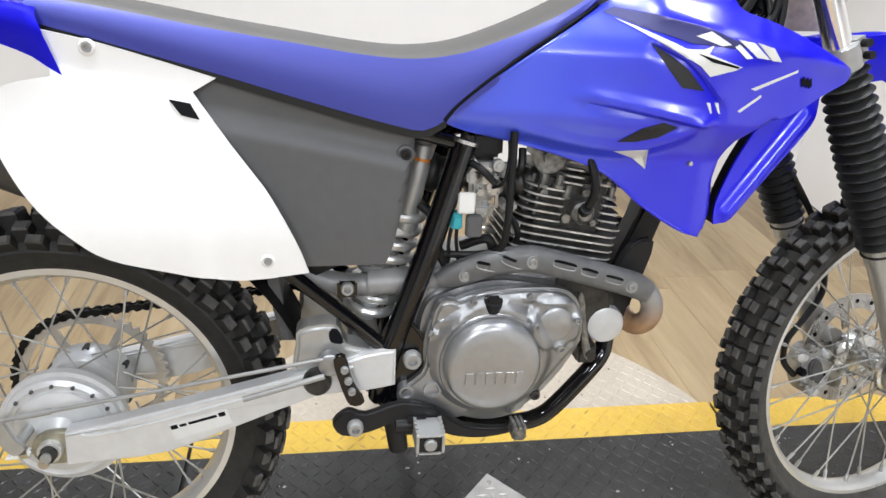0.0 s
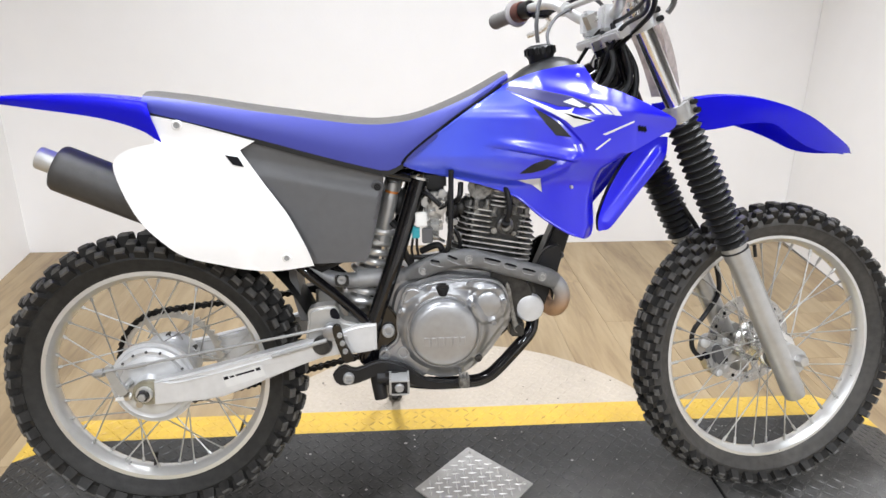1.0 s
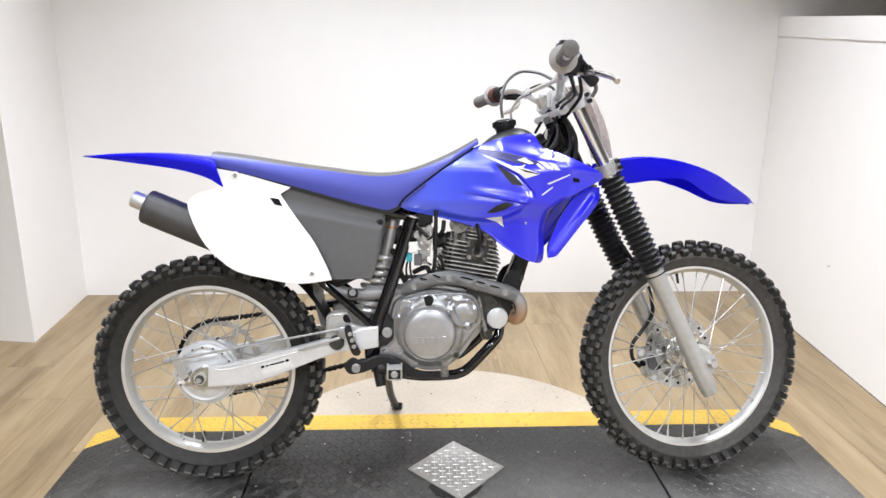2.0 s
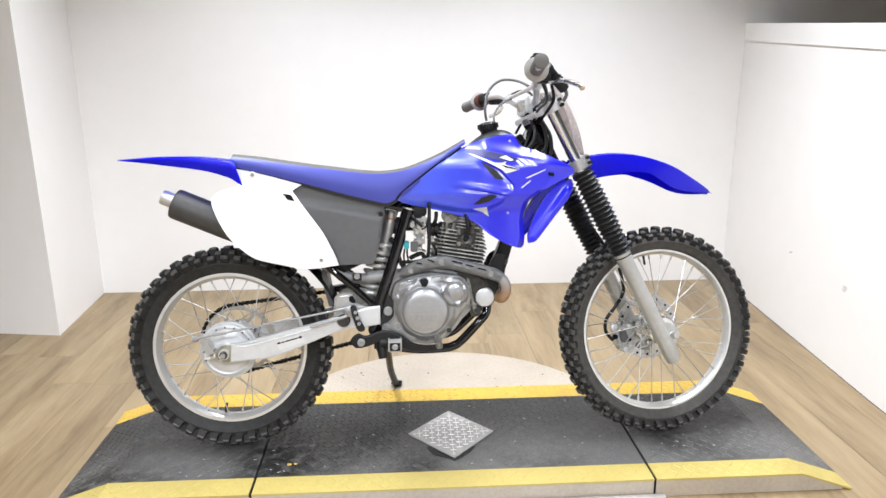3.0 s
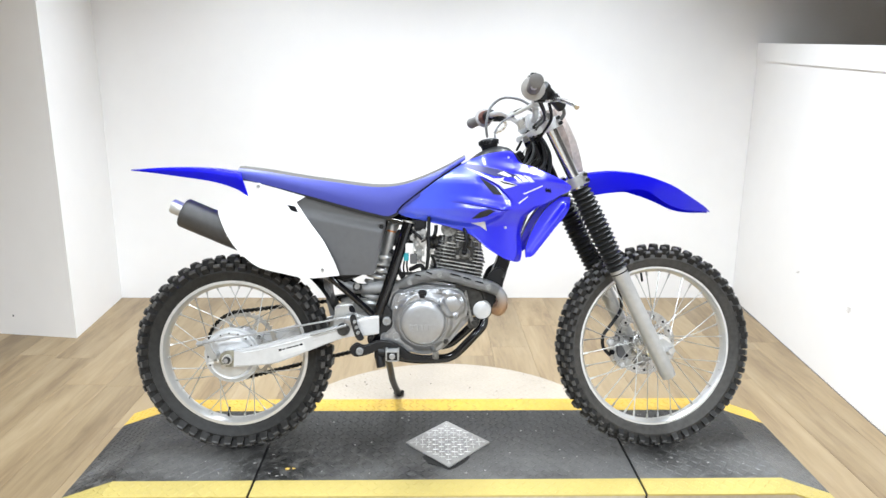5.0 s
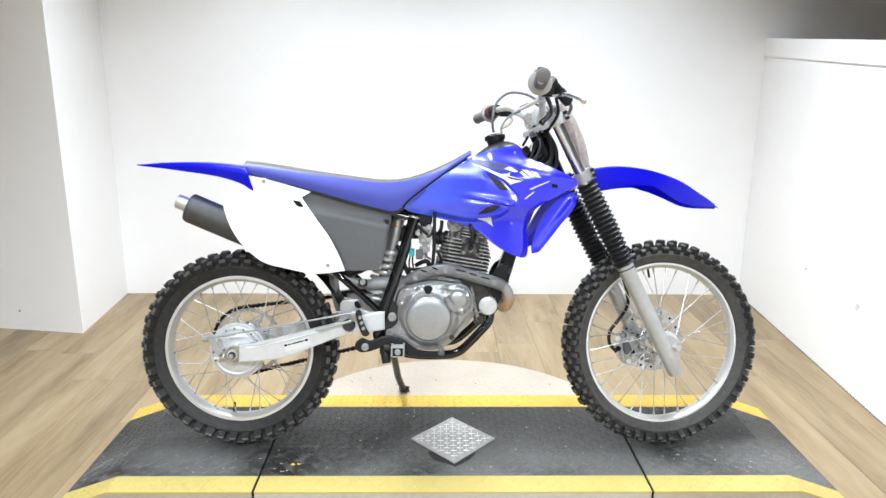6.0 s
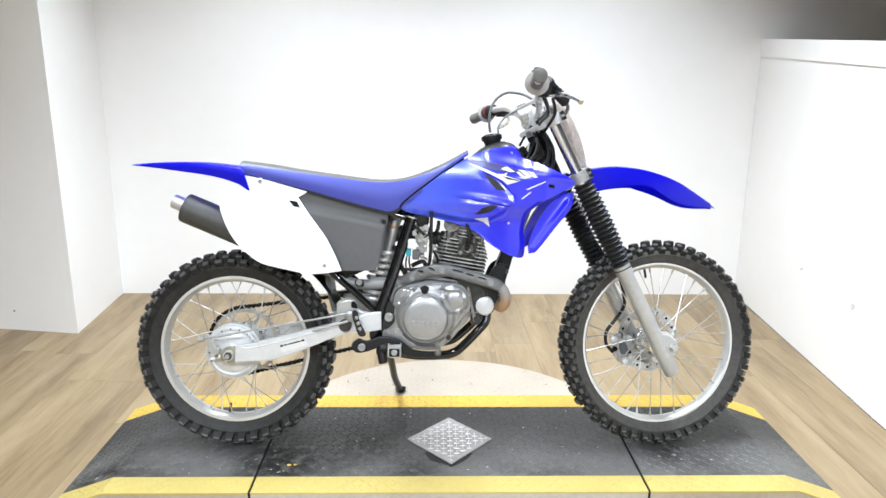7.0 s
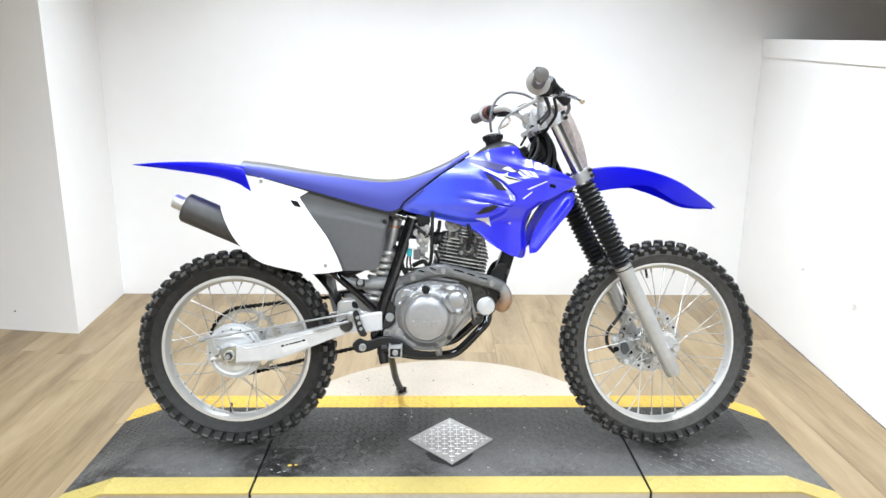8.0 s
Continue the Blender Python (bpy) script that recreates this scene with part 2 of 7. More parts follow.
def wood_material():
    m = bpy.data.materials.new("oak_plank")
    m.use_nodes = True
    n, l = m.node_tree.nodes, m.node_tree.links
    b = n["Principled BSDF"]
    co, info = n.new("ShaderNodeTexCoord"), n.new("ShaderNodeObjectInfo")
    off = n.new("ShaderNodeVectorMath")
    off.operation = "MULTIPLY_ADD"
    off.inputs[1].default_value = (7, 23, 5)
    l.new(info.outputs["Random"], off.inputs[0])
    l.new(co.outputs["Object"], off.inputs[2])
    mp = n.new("ShaderNodeMapping")
    mp.inputs["Scale"].default_value = (1.0, 0.10, 1.0)
    l.new(off.outputs[0], mp.inputs[0])
    grain, blotch = n.new("ShaderNodeTexNoise"), n.new("ShaderNodeTexNoise")
    grain.inputs["Scale"].default_value, grain.inputs["Detail"].default_value, grain.inputs["Distortion"].default_value = 42, 6, 1.2
    blotch.inputs["Scale"].default_value, blotch.inputs["Detail"].default_value = 11, 3
    l.new(mp.outputs[0], grain.inputs["Vector"])
    l.new(mp.outputs[0], blotch.inputs["Vector"])
    mul = n.new("ShaderNodeMath")
    mul.operation = "MULTIPLY_ADD"
    mul.inputs[1].default_value = 0.65
    l.new(blotch.outputs["Fac"], mul.inputs[0])
    half = n.new("ShaderNodeMath")
    half.operation = "MULTIPLY"
    half.inputs[1].default_value = 0.35
    l.new(grain.outputs["Fac"], half.inputs[0])
    l.new(half.outputs[0], mul.inputs[2])
    ramp = n.new("ShaderNodeValToRGB")
    e = ramp.color_ramp.elements
    e[0].position, e[0].color = 0.33, (0.163, 0.108, 0.056, 1)
    e[1].position, e[1].color = 0.66, (0.319, 0.238, 0.138, 1)
    mid = ramp.color_ramp.elements.new(0.5)
    mid.color = (0.259, 0.185, 0.100, 1)
    l.new(mul.outputs[0], ramp.inputs[0])
    hsv, r = n.new("ShaderNodeHueSaturation"), n.new("ShaderNodeMapRange")
    r.inputs["To Min"].default_value, r.inputs["To Max"].default_value = 0.89, 1.09
    l.new(info.outputs["Random"], r.inputs["Value"])
    l.new(r.outputs[0], hsv.inputs["Value"])
    l.new(ramp.outputs[0], hsv.inputs["Color"])
    l.new(hsv.outputs[0], b.inputs["Base Color"])
    b.inputs["Roughness"].default_value = 0.42
    bp = n.new("ShaderNodeBump")
    bp.inputs["Strength"].default_value, bp.inputs["Distance"].default_value = 0.15, 0.002
    l.new(grain.outputs["Fac"], bp.inputs["Height"])
    l.new(bp.outputs[0], b.inputs["Normal"])
    return m


M_WOOD = wood_material()

# ---------------------------------------------------------------- mesh helpers


def finish(name, bm, material, smooth=35):
    me = bpy.data.meshes.new(name)
    bmesh.ops.recalc_face_normals(bm, faces=bm.faces)
    bm.to_mesh(me)
    bm.free()
    me.materials.append(material)
    if smooth:
        me.shade_smooth()
        me.set_sharp_from_angle(angle=radians(smooth))
    return me


def part(name, bm, material, parent, label="", m=None, smooth=35):
    ob = new(name, finish(name, bm, material, smooth))
    ob.parent = parent
    if m is not None:
        ob.matrix_local = m
    if label:
        tagged(ob, label)
    return ob


def thing(name, bm, material, label, category, kind="", smooth=35):
    return tagged(new(name, finish(name, bm, material, smooth)), label, category, "", kind)


def empty(name, parent=None, m=None):
    ob = new(name)
    ob.empty_display_size = 0.05
    if parent:
        ob.parent = parent
    if m is not None:
        ob.matrix_local = m
    return ob


def box(bm, lo, hi, m=None, bevel=0.0):
    c = [(a + b) / 2 for a, b in zip(lo, hi)]
    s = [abs(b - a) for a, b in zip(lo, hi)]
    t = Matrix.Translation(c) @ Matrix.Diagonal((*s, 1))
    r = bmesh.ops.create_cube(bm, size=1, matrix=(m @ t) if m is not None else t)
    if bevel:
        bmesh.ops.bevel(bm, geom=list({e for v in r["verts"] for e in v.link_edges}), offset=bevel, segments=2, affect="EDGES")
    return r["verts"]


def smooth_line(points, steps=6):
    """Catmull-Rom through the points."""
    p = [Vector(q) for q in points]
    out = []
    for i in range(len(p) - 1):
        a, b, c, d = p[max(i - 1, 0)], p[i], p[i + 1], p[min(i + 2, len(p) - 1)]
        for k in range(steps):
            t = k / steps
            out.append(0.5 * (2 * b + (c - a) * t + (2 * a - 5 * b + 4 * c - d) * t * t + (3 * b - a - 3 * c + d) * t ** 3))
    return out + [p[-1]]


def tube(bm, points, radius, seg=12, steps=6, cap=True):
    """A round tube along a smooth line. radius: a number, or a function of 0..1 along it."""
    path = smooth_line(points, steps) if steps > 1 else [Vector(q) for q in points]
    rings, up = [], None
    for i, p in enumerate(path):
        d = (path[min(i + 1, len(path) - 1)] - path[max(i - 1, 0)]).normalized()
        if up is None:
            up = d.orthogonal().normalized()
        up = (up - d * up.dot(d)).normalized()
        side = d.cross(up)
        r = radius(i / (len(path) - 1)) if callable(radius) else radius
        rings.append([bm.verts.new(p + r * (math.cos(a) * up + math.sin(a) * side)) for a in [2 * math.pi * k / seg for k in range(seg)]])
    for a, b in zip(rings, rings[1:]):
        for k in range(seg):
            bm.faces.new((a[k], a[(k + 1) % seg], b[(k + 1) % seg], b[k]))
    if cap:
        bm.faces.new(rings[0][::-1])
        bm.faces.new(rings[-1])


def rod(bm, a, b, r, seg=12, r2=None):
    tube(bm, [a, b], (lambda t: r + (r2 - r) * t) if r2 is not None else r, seg, 1)


def lathe(bm, profile, seg=48, centre=(0, 0, 0), closed=False):
    """Turns (radius, y) points round the Y axis through centre."""
    c = Vector(centre)
    rings = []
    for r, y in profile:
        if r < 1e-6:
            rings.append([bm.verts.new(c + Vector((0, y, 0)))])
        else:
            rings.append([bm.verts.new(c + Vector((r * math.cos(2 * math.pi * k / seg), y, r * math.sin(2 * math.pi * k / seg)))) for k in range(seg)])
    pairs = list(zip(rings, rings[1:])) + ([(rings[-1], rings[0])] if closed else [])
    for a, b in pairs:
        for k in range(seg):
            q = [a[k % len(a)], a[(k + 1) % len(a)], b[(k + 1) % len(b)], b[k % len(b)]]
            q = list(dict.fromkeys(q))
            if len(q) > 2:
                bm.faces.new(q)


def slab(bm, outline, y0, y1, bevel=0.0):
    """Extrudes an (x, z) outline from y0 to y1."""
    a = [bm.verts.new((x, y0, z)) for x, z in outline]
    f = bm.faces.new(a)
    r = bmesh.ops.extrude_face_region(bm, geom=[f])
    vs = [v for v in r["geom"] if isinstance(v, bmesh.types.BMVert)]
    bmesh.ops.translate(bm, verts=vs, vec=(0, y1 - y0, 0))
    if bevel:
        rim = [e for e in {e for v in a for e in v.link_edges} if all(u in a for u in e.verts)]
        rim += [e for e in {e for v in vs for e in v.link_edges} if all(u in vs for u in e.verts)]
        bmesh.ops.bevel(bm, geom=rim, offset=bevel, segments=3, affect="EDGES")


def round_outline(points, steps=5, sharp=()):
    """A closed outline smoothed by Catmull-Rom; the points of the given numbers stay corners."""
    n, out = len(points), []
    p = [Vector(q) for q in points]
    for i in range(n):
        a, b, c, d = p[i - 1], p[i], p[(i + 1) % n], p[(i + 2) % n]
        if i in sharp:
            a = b
        if (i + 1) % n in sharp:
            d = c
        for k in range(steps):
            t = k / steps
            out.append(0.5 * (2 * b + (c - a) * t + (2 * a - 5 * b + 4 * c - d) * t * t + (3 * b - a - 3 * c + d) * t ** 3))
    return [(q.x, q.y) for q in out]


def skin(bm, outline, depth, thick=0.003, grid=0.012, flip=1, seams=()):
    """A shell that fills an (x, z) outline and follows y = depth(x, z). seams: lines along which the mesh gets close rows of points, for sharp creases."""
    pts = [Vector(q) for q in outline]
    sharp = []
    for line in seams:
        line = smooth_line([Vector(q) for q in line], 30)
        for gap in (-0.0008, 0.0012, 0.0032):
            last = None
            for a, b in zip(line, line[1:]):
                n = Vector((b.y - a.y, a.x - b.x)).normalized()
                q = a + n * gap
                if last is None or (q - last).length > 0.0026:
                    sharp.append(q)
                    last = q
    n = len(pts)
    edges = [(i, (i + 1) % n) for i in range(n)]

    def inside(x, z):
        hit = False
        for i, j in edges:
            a, b = pts[i], pts[j]
            if (a.y > z) != (b.y > z) and x < (b.x - a.x) * (z - a.y) / (b.y - a.y) + a.x:
                hit = not hit
        return hit

    lo_x, hi_x = min(p.x for p in pts), max(p.x for p in pts)
    lo_z, hi_z = min(p.y for p in pts), max(p.y for p in pts)
    inner = []
    row, z = 0, lo_z + grid / 2
    while z < hi_z:
        x = lo_x + grid * (0.5 + 0.5 * (row % 2))
        while x < hi_x:
            here = Vector((x, z))
            if inside(x, z) and min((here - q).length for q in pts) > grid * 0.45 and not any((here - q).length < grid * 0.75 for q in sharp):
                inner.append(here)
            x += grid
        z += grid * 0.87
        row += 1
    inner += [q for q in sharp if inside(q.x, q.y) and min((q - p).length for p in pts) > grid * 0.3]
    vs, _, faces, *_ = delaunay_2d_cdt(pts + inner, edges, [], 1, 1e-6)
    front = [bm.verts.new((v.x, flip * depth(v.x, v.y), v.y)) for v in vs]
    back = [bm.verts.new((v.x, flip * (depth(v.x, v.y) + thick), v.y)) for v in vs]
    count = {}
    for f in faces:
        bm.faces.new([front[i] for i in f])
        bm.faces.new([back[i] for i in reversed(f)])
        for i, j in zip(f, f[1:] + f[:1]):
            count[(i, j)] = count.get((i, j), 0) + 1
    for (i, j) in list(count):
        if (j, i) not in count:
            bm.faces.new((front[j], front[i], back[i], back[j]))


def loft(bm, sections, closed=False, cap=False):
    rows = [[bm.verts.new(p) for p in s] for s in sections]
    n = len(rows[0])
    for a, b in zip(rows, rows[1:]):
        for k in range(n if closed else n - 1):
            bm.faces.new((a[k], a[(k + 1) % n], b[(k + 1) % n], b[k]))
    if cap:
        bm.faces.new(rows[0][::-1])
        bm.faces.new(rows[-1])


def at(xs, table):
    """Smoothly read a table of (x, value) at xs."""
    t = sorted(table)
    return float(np.interp(xs, [a for a, _ in t], [b for _, b in t]))


def step(a, b, t):
    k = min(1, max(0, (t - a) / (b - a)))
    return k * k * (3 - 2 * k)


def curve_at(x, table):
    """Cubic reading of a table of (x, value)."""
    t = sorted(table)
    if x <= t[0][0]:
        return t[0][1]
    for i in range(len(t) - 1):
        if x <= t[i + 1][0]:
            (x0, v0), (x1, v1) = t[i], t[i + 1]
            m0 = (v1 - t[i - 1][1]) / (x1 - t[i - 1][0]) if i else (v1 - v0) / (x1 - x0)
            m1 = (t[i + 2][1] - v0) / (t[i + 2][0] - x0) if i + 2 < len(t) else (v1 - v0) / (x1 - x0)
            h = x1 - x0
            s = (x - x0) / h
            return (2 * s ** 3 - 3 * s * s + 1) * v0 + (s ** 3 - 2 * s * s + s) * h * m0 + (-2 * s ** 3 + 3 * s * s) * v1 + (s ** 3 - s * s) * h * m1
    return t[-1][1]


def bolt(parent, x, y, z, r, material, name="bolt", depth=0.008, m=None, hole=False):
    bm = bmesh.new()
    p = [(0, -depth * 0.35), (r * 0.45, -depth * 0.35), (r * 0.5, -depth), (r * 0.85, -depth), (r, -depth * 0.6), (r, depth * 0.5)]
    lathe(bm, p, 14, (x, y, z))
    return part(name, bm, material, parent, m=m)


# ---------------------------------------------------------------- the room


def room():
    # floor slab under the planks
    bm = bmesh.new()
    box(bm, (-4.3, -5.2, -0.2), (4.6, 1.9, -0.006))
    floor = thing("floor", bm, M_WOOD, "light oak plank floor with brown grain", "floor", "structure", 0)
    # back wall
    bm = bmesh.new()
    box(bm, (-1.848, 1.645, -0.1), (4.6, 1.80, 2.8))
    thing("wall_north", bm, M_WALL, "plain white painted back wall", "wall", "structure", 0)
    # projecting wall beside the alcove
    bm = bmesh.new()
    pts = [(-1.785, 0.995), (-1.848, 1.80), (-4.3, 1.80), (-4.3, 1.36), (-2.22, 1.065)]
    slab(bm, [(x, -y) for x, y in pts], -0.1, 2.8)
    bmesh.ops.rotate(bm, verts=bm.verts, cent=(0, 0, 0), matrix=Matrix.Rotation(radians(90), 3, "X"))
    west = thing("wall_west", bm, M_WALL, "white painted wall block that projects beside the alcove", "wall", "structure", 0)
    # low partition with a sloping capping board
    run = [(1.722, 1.643), (1.60, 0.10), (1.52, -1.4), (1.50, -5.0)]
    bm = bmesh.new()
    bm2 = bmesh.new()
    for (xa, ya), (xb, yb) in zip(run, run[1:]):
        za, zb = 1.35 - 0.05 * (1.64 - ya), 1.35 - 0.05 * (1.64 - yb)
        for b, dx, z0a, z0b, ha, hb in ((bm, 0.0, -0.1, -0.1, za, zb), (bm2, -0.006, za, zb, za + 0.092, zb + 0.092)):
            w = 0.13 if b is bm else 0.142
            v = [b.verts.new(c) for c in ((xa + dx, ya, z0a), (xb + dx, yb, z0b), (xb + dx + w, yb, z0b), (xa + dx + w, ya, z0a),
                                          (xa + dx, ya, ha), (xb + dx, yb, hb), (xb + dx + w, yb, hb), (xa + dx + w, ya, ha))]
            for q in ((0, 1, 2, 3), (7, 6, 5, 4), (0, 4, 5, 1), (1, 5, 6, 2), (2, 6, 7, 3), (3, 7, 4, 0)):
                b.faces.new([v[i] for i in q])
    east = thing("wall_east", bm, M_WALL, "low white painted partition wall with scuffs", "wall", "structure", 0)
    thing("trim", bm2, M_WALL, "white capping board along the low partition", "trim", "structure", 0)
    # dark joint along the floor, and two scuffs
    bm = bmesh.new()
    for (xa, ya), (xb, yb) in zip(run, run[1:]):
        v = [bm.verts.new(c) for c in ((xa - 0.002, ya, -0.002), (xb - 0.002, yb, -0.002), (xb - 0.002, yb, 0.0025), (xa - 0.002, ya, 0.0025), (xb, yb, 0.003), (xa, ya, 0.003))]
        bm.faces.new((v[0], v[1], v[2], v[3]))
        bm.faces.new((v[3], v[2], v[4], v[5]))
    part("floor_joint", bm, M_GREY, east, "dark joint along the floor", smooth=0)
    rnd = random.Random(8)
    for y, z, long, high, tilt in ((0.843, 0.380, 0.024, 0.006, -0.35), (0.366, 0.356, 0.018, 0.016, 0.4), (0.352, 0.362, 0.010, 0.012, -0.8)):
        bm = bmesh.new()
        ring = []
        for a in np.linspace(0, 2 * math.pi, 13)[:-1]:
            u, w = long * rnd.uniform(0.5, 1.1) * math.cos(a), high * rnd.uniform(0.5, 1.1) * math.sin(a)
            u, w = u * math.cos(tilt) - w * math.sin(tilt), u * math.sin(tilt) + w * math.cos(tilt)
            ring.append((1.60 + 0.0791 * (y + u - 0.10), y + u, z + w))
        lo, hi = [bm.verts.new((x + 0.001, v, w)) for x, v, w in ring], [bm.verts.new((x - 0.0006, v, w)) for x, v, w in ring]
        bm.faces.new(hi)
        for k in range(12):
            bm.faces.new((lo[k], lo[(k + 1) % 12], hi[(k + 1) % 12], hi[k]))
        part("scuff_mark", bm, M_SCUFF, east, "faint grey scuff", smooth=0)
    bm = bmesh.new()
    lathe(bm, [(0, -0.003), (0.004, -0.002), (0.0055, 0.001)], 12, (-2.108, 1.047, 0.098))
    part("wall_dot", bm, M_GREY, west, "small dark dot on the wall")
    # unseen walls and ceiling added to close the place; their tones steer the bounce light
    bm = bmesh.new()
    box(bm, (4.6, -5.2, -0.1), (4.75, 1.8, 2.8))
    thing("wall_far_east", bm, M_GREYWALL, "unseen grey wall beyond the partition", "wall", "structure", 0)
    bm = bmesh.new()
    box(bm, (-4.3, -5.35, -0.1), (4.6, -5.2, 2.8))
    thing("wall_south", bm, M_DIM, "unseen light grey wall, toned for fill and reflections", "wall", "structure", 0)
    bm = bmesh.new()
    box(bm, (-4.45, -5.2, -0.1), (-4.3, 1.8, 2.8))
    thing("wall_far_west", bm, M_WALL, "unseen white side wall that closes the room", "wall", "structure", 0)
    bm = bmesh.new()
    box(bm, (-4.45, -5.35, 2.8), (4.75, 1.8, 2.9))
    thing("ceiling", bm, M_CEIL, "unseen ceiling, toned dark to limit bounce light", "ceiling", "structure", 0)
    return floor


floor = room()

# ---------------------------------------------------------------- the low display platform

TOP, X_FLAT, X_END = 0.06, 1.025, 1.185
Y_FRONT, Y_FRONT_IN, Y_BACK_IN, Y_BACK = -0.455, -0.37, 0.09, 0.186
SEAMS = (-0.598, 0.580)


def deck_z(x):
    return TOP if abs(x) < X_FLAT else TOP - (TOP - 0.004) * (abs(x) - X_FLAT) / (X_END - X_FLAT)


def deck_piece(bm, x0, x1, y0, y1, thick=0.006):
    xs = [x0] + [s for s in (-X_FLAT, X_FLAT) if x0 < s < x1] + [x1]
    for a, b in zip(xs, xs[1:]):
        za, zb = deck_z(a), deck_z(b)
        v = [bm.verts.new(c) for c in ((a, y0, za), (b, y0, zb), (b, y1, zb), (a, y1, za),
                                       (a, y0, za - thick), (b, y0, zb - thick), (b, y1, zb - thick), (a, y1, za - thick))]
        for q in ((0, 1, 2, 3), (7, 6, 5, 4), (0, 4, 5, 1), (1, 5, 6, 2), (2, 6, 7, 3), (3, 7, 4, 0)):
            bm.faces.new([v[i] for i in q])


def lozenge(bm, x, y, z, turn, slope=0.0, size=0.013, h=0.0016):
    c, s = math.cos(turn), math.sin(turn)
    pts = []
    for u, w, dz in ((-size, 0, 0), (0, -size * 0.27, 0), (size, 0, 0), (0, size * 0.27, 0), (-size * 0.5, 0, h), (size * 0.5, 0, h)):
        dx, dy = u * c - w * s, u * s + w * c
        pts.append(bm.verts.new((x + dx, y + dy, z + dz + slope * dx)))
    a, b, d, e, p, q = pts
    for f in ((a, b, p), (b, q, p), (b, d, q), (d, e, q), (e, p, q), (e, a, p)):
        bm.faces.new(f)


def platform():
    base = empty("display_platform")
    tagged(base, "low black tread-plate display platform with yellow edge stripes and ramped ends", "platform")
    edges = (-X_END, SEAMS[0] - 0.004, SEAMS[0] + 0.004, SEAMS[1] - 0.004, SEAMS[1] + 0.004, X_END)
    spans = list(zip(edges[::2], edges[1::2]))
    for x0, x1 in spans:
        for name, y0, y1, m, label in (("deck_panel", Y_FRONT_IN, Y_BACK_IN, M_TREAD, "worn black tread plate"),
                                       ("edge_stripe", Y_FRONT, Y_FRONT_IN, M_YELLOW, "pale yellow painted edge"),
                                       ("edge_stripe", Y_BACK_IN, Y_BACK, M_YELLOW_DIRTY, "dirty deep yellow painted edge")):
            bm = bmesh.new()
            deck_piece(bm, x0, x1, y0, y1)
            part(name, bm, m, base, label, smooth=0)
        # skirt of worn tread plate under the front edge
        for y0, y1 in ((Y_FRONT + 0.002, Y_FRONT + 0.008), (Y_BACK - 0.008, Y_BACK - 0.002)):
            bm = bmesh.new()
            line = [x0] + [s for s in (-X_FLAT, X_FLAT) if x0 < s < x1] + [x1]
            top = [(x, deck_z(x) - 0.0065) for x in line if deck_z(x) > 0.01]
            if abs(x0) == X_END:
                top = [(x0 + 0.03, 0.009)] + top
            if abs(x1) == X_END:
                top = top + [(x1 - 0.03, 0.009)]
            slab(bm, [(top[0][0], 0.001)] + top + [(top[-1][0], 0.001)], y0, y1)
            part("skirt", bm, M_TREADTAN, base, "worn bare tread plate skirt", smooth=0)
    # black core seen in the seams
    bm = bmesh.new()
    box(bm, (-1.0, Y_FRONT + 0.01, 0.001), (1.0, Y_BACK - 0.01, TOP - 0.009))
    part("core", bm, M_BLACK_PL, base, smooth=0)
    # raised pattern
    black, yellow, dirty, worn = bmesh.new(), bmesh.new(), bmesh.new(), bmesh.new()
    rnd = random.Random(3)
    pitch = 0.0235
    i = 0
    x = -X_END + 0.02
    while x < X_END - 0.015:
        j, y = 0, Y_FRONT + 0.015
        while y < Y_BACK - 0.01:
            inside = abs(x) + abs(y + 0.155) < 0.165
            seam = min(abs(x - s) for s in SEAMS) < 0.014
            if not inside and not seam:
                b = yellow if y < Y_FRONT_IN else dirty if y > Y_BACK_IN else black
                if b is dirty and rnd.random() < 0.75 * math.exp(-((x + 0.1) / 0.22) ** 2):
                    b = worn
                if min(abs(y - Y_FRONT_IN), abs(y - Y_BACK_IN)) > 0.008:
                    slope = 0 if abs(x) < X_FLAT else -math.copysign((TOP - 0.004) / (X_END - X_FLAT), x)
                    lozenge(b, x, y, deck_z(x) - 0.0001, radians(45 if (i + j) % 2 else -45), slope)
            y += pitch
            j += 1
        x += pitch
        i += 1
    tagged(part("tread_pattern", black, M_TREAD, base, "raised black tread lozenges", smooth=0), kind="stuff")
    tagged(part("stripe_tread_pattern", worn, M_WORN, base, "tread lozenges worn through to brown", smooth=0), kind="stuff")
    tagged(part("stripe_tread_pattern", dirty, M_YELLOW_DIRTY, base, "raised dirty yellow tread lozenges", smooth=0), kind="stuff")
    tagged(part("stripe_tread_pattern", yellow, M_YELLOW, base, "raised yellow tread lozenges", smooth=0), kind="stuff")
    # light flecks of worn paint over the deck, thicker by the seams
    bm = bmesh.new()
    for k in range(90):
        x = rnd.gauss(rnd.choice(SEAMS), 0.16) if k % 3 else rnd.uniform(-1.0, 1.0)
        y, r = rnd.uniform(Y_FRONT_IN + 0.02, Y_BACK_IN - 0.02), rnd.uniform(0.0012, 0.0034)
        if abs(x) + abs(y + 0.155) < 0.19 or abs(x) > X_FLAT - 0.02:
            continue
        ring = [(x + r * rnd.uniform(0.6, 1.4) * math.cos(a), y + r * rnd.uniform(0.6, 1.4) * math.sin(a)) for a in np.linspace(0, 2 * math.pi, 6)[:-1]]
        lo, hi = [bm.verts.new((u, v, TOP - 0.0002)) for u, v in ring], [bm.verts.new((u, v, TOP + 0.0009)) for u, v in ring]
        bm.faces.new(hi)
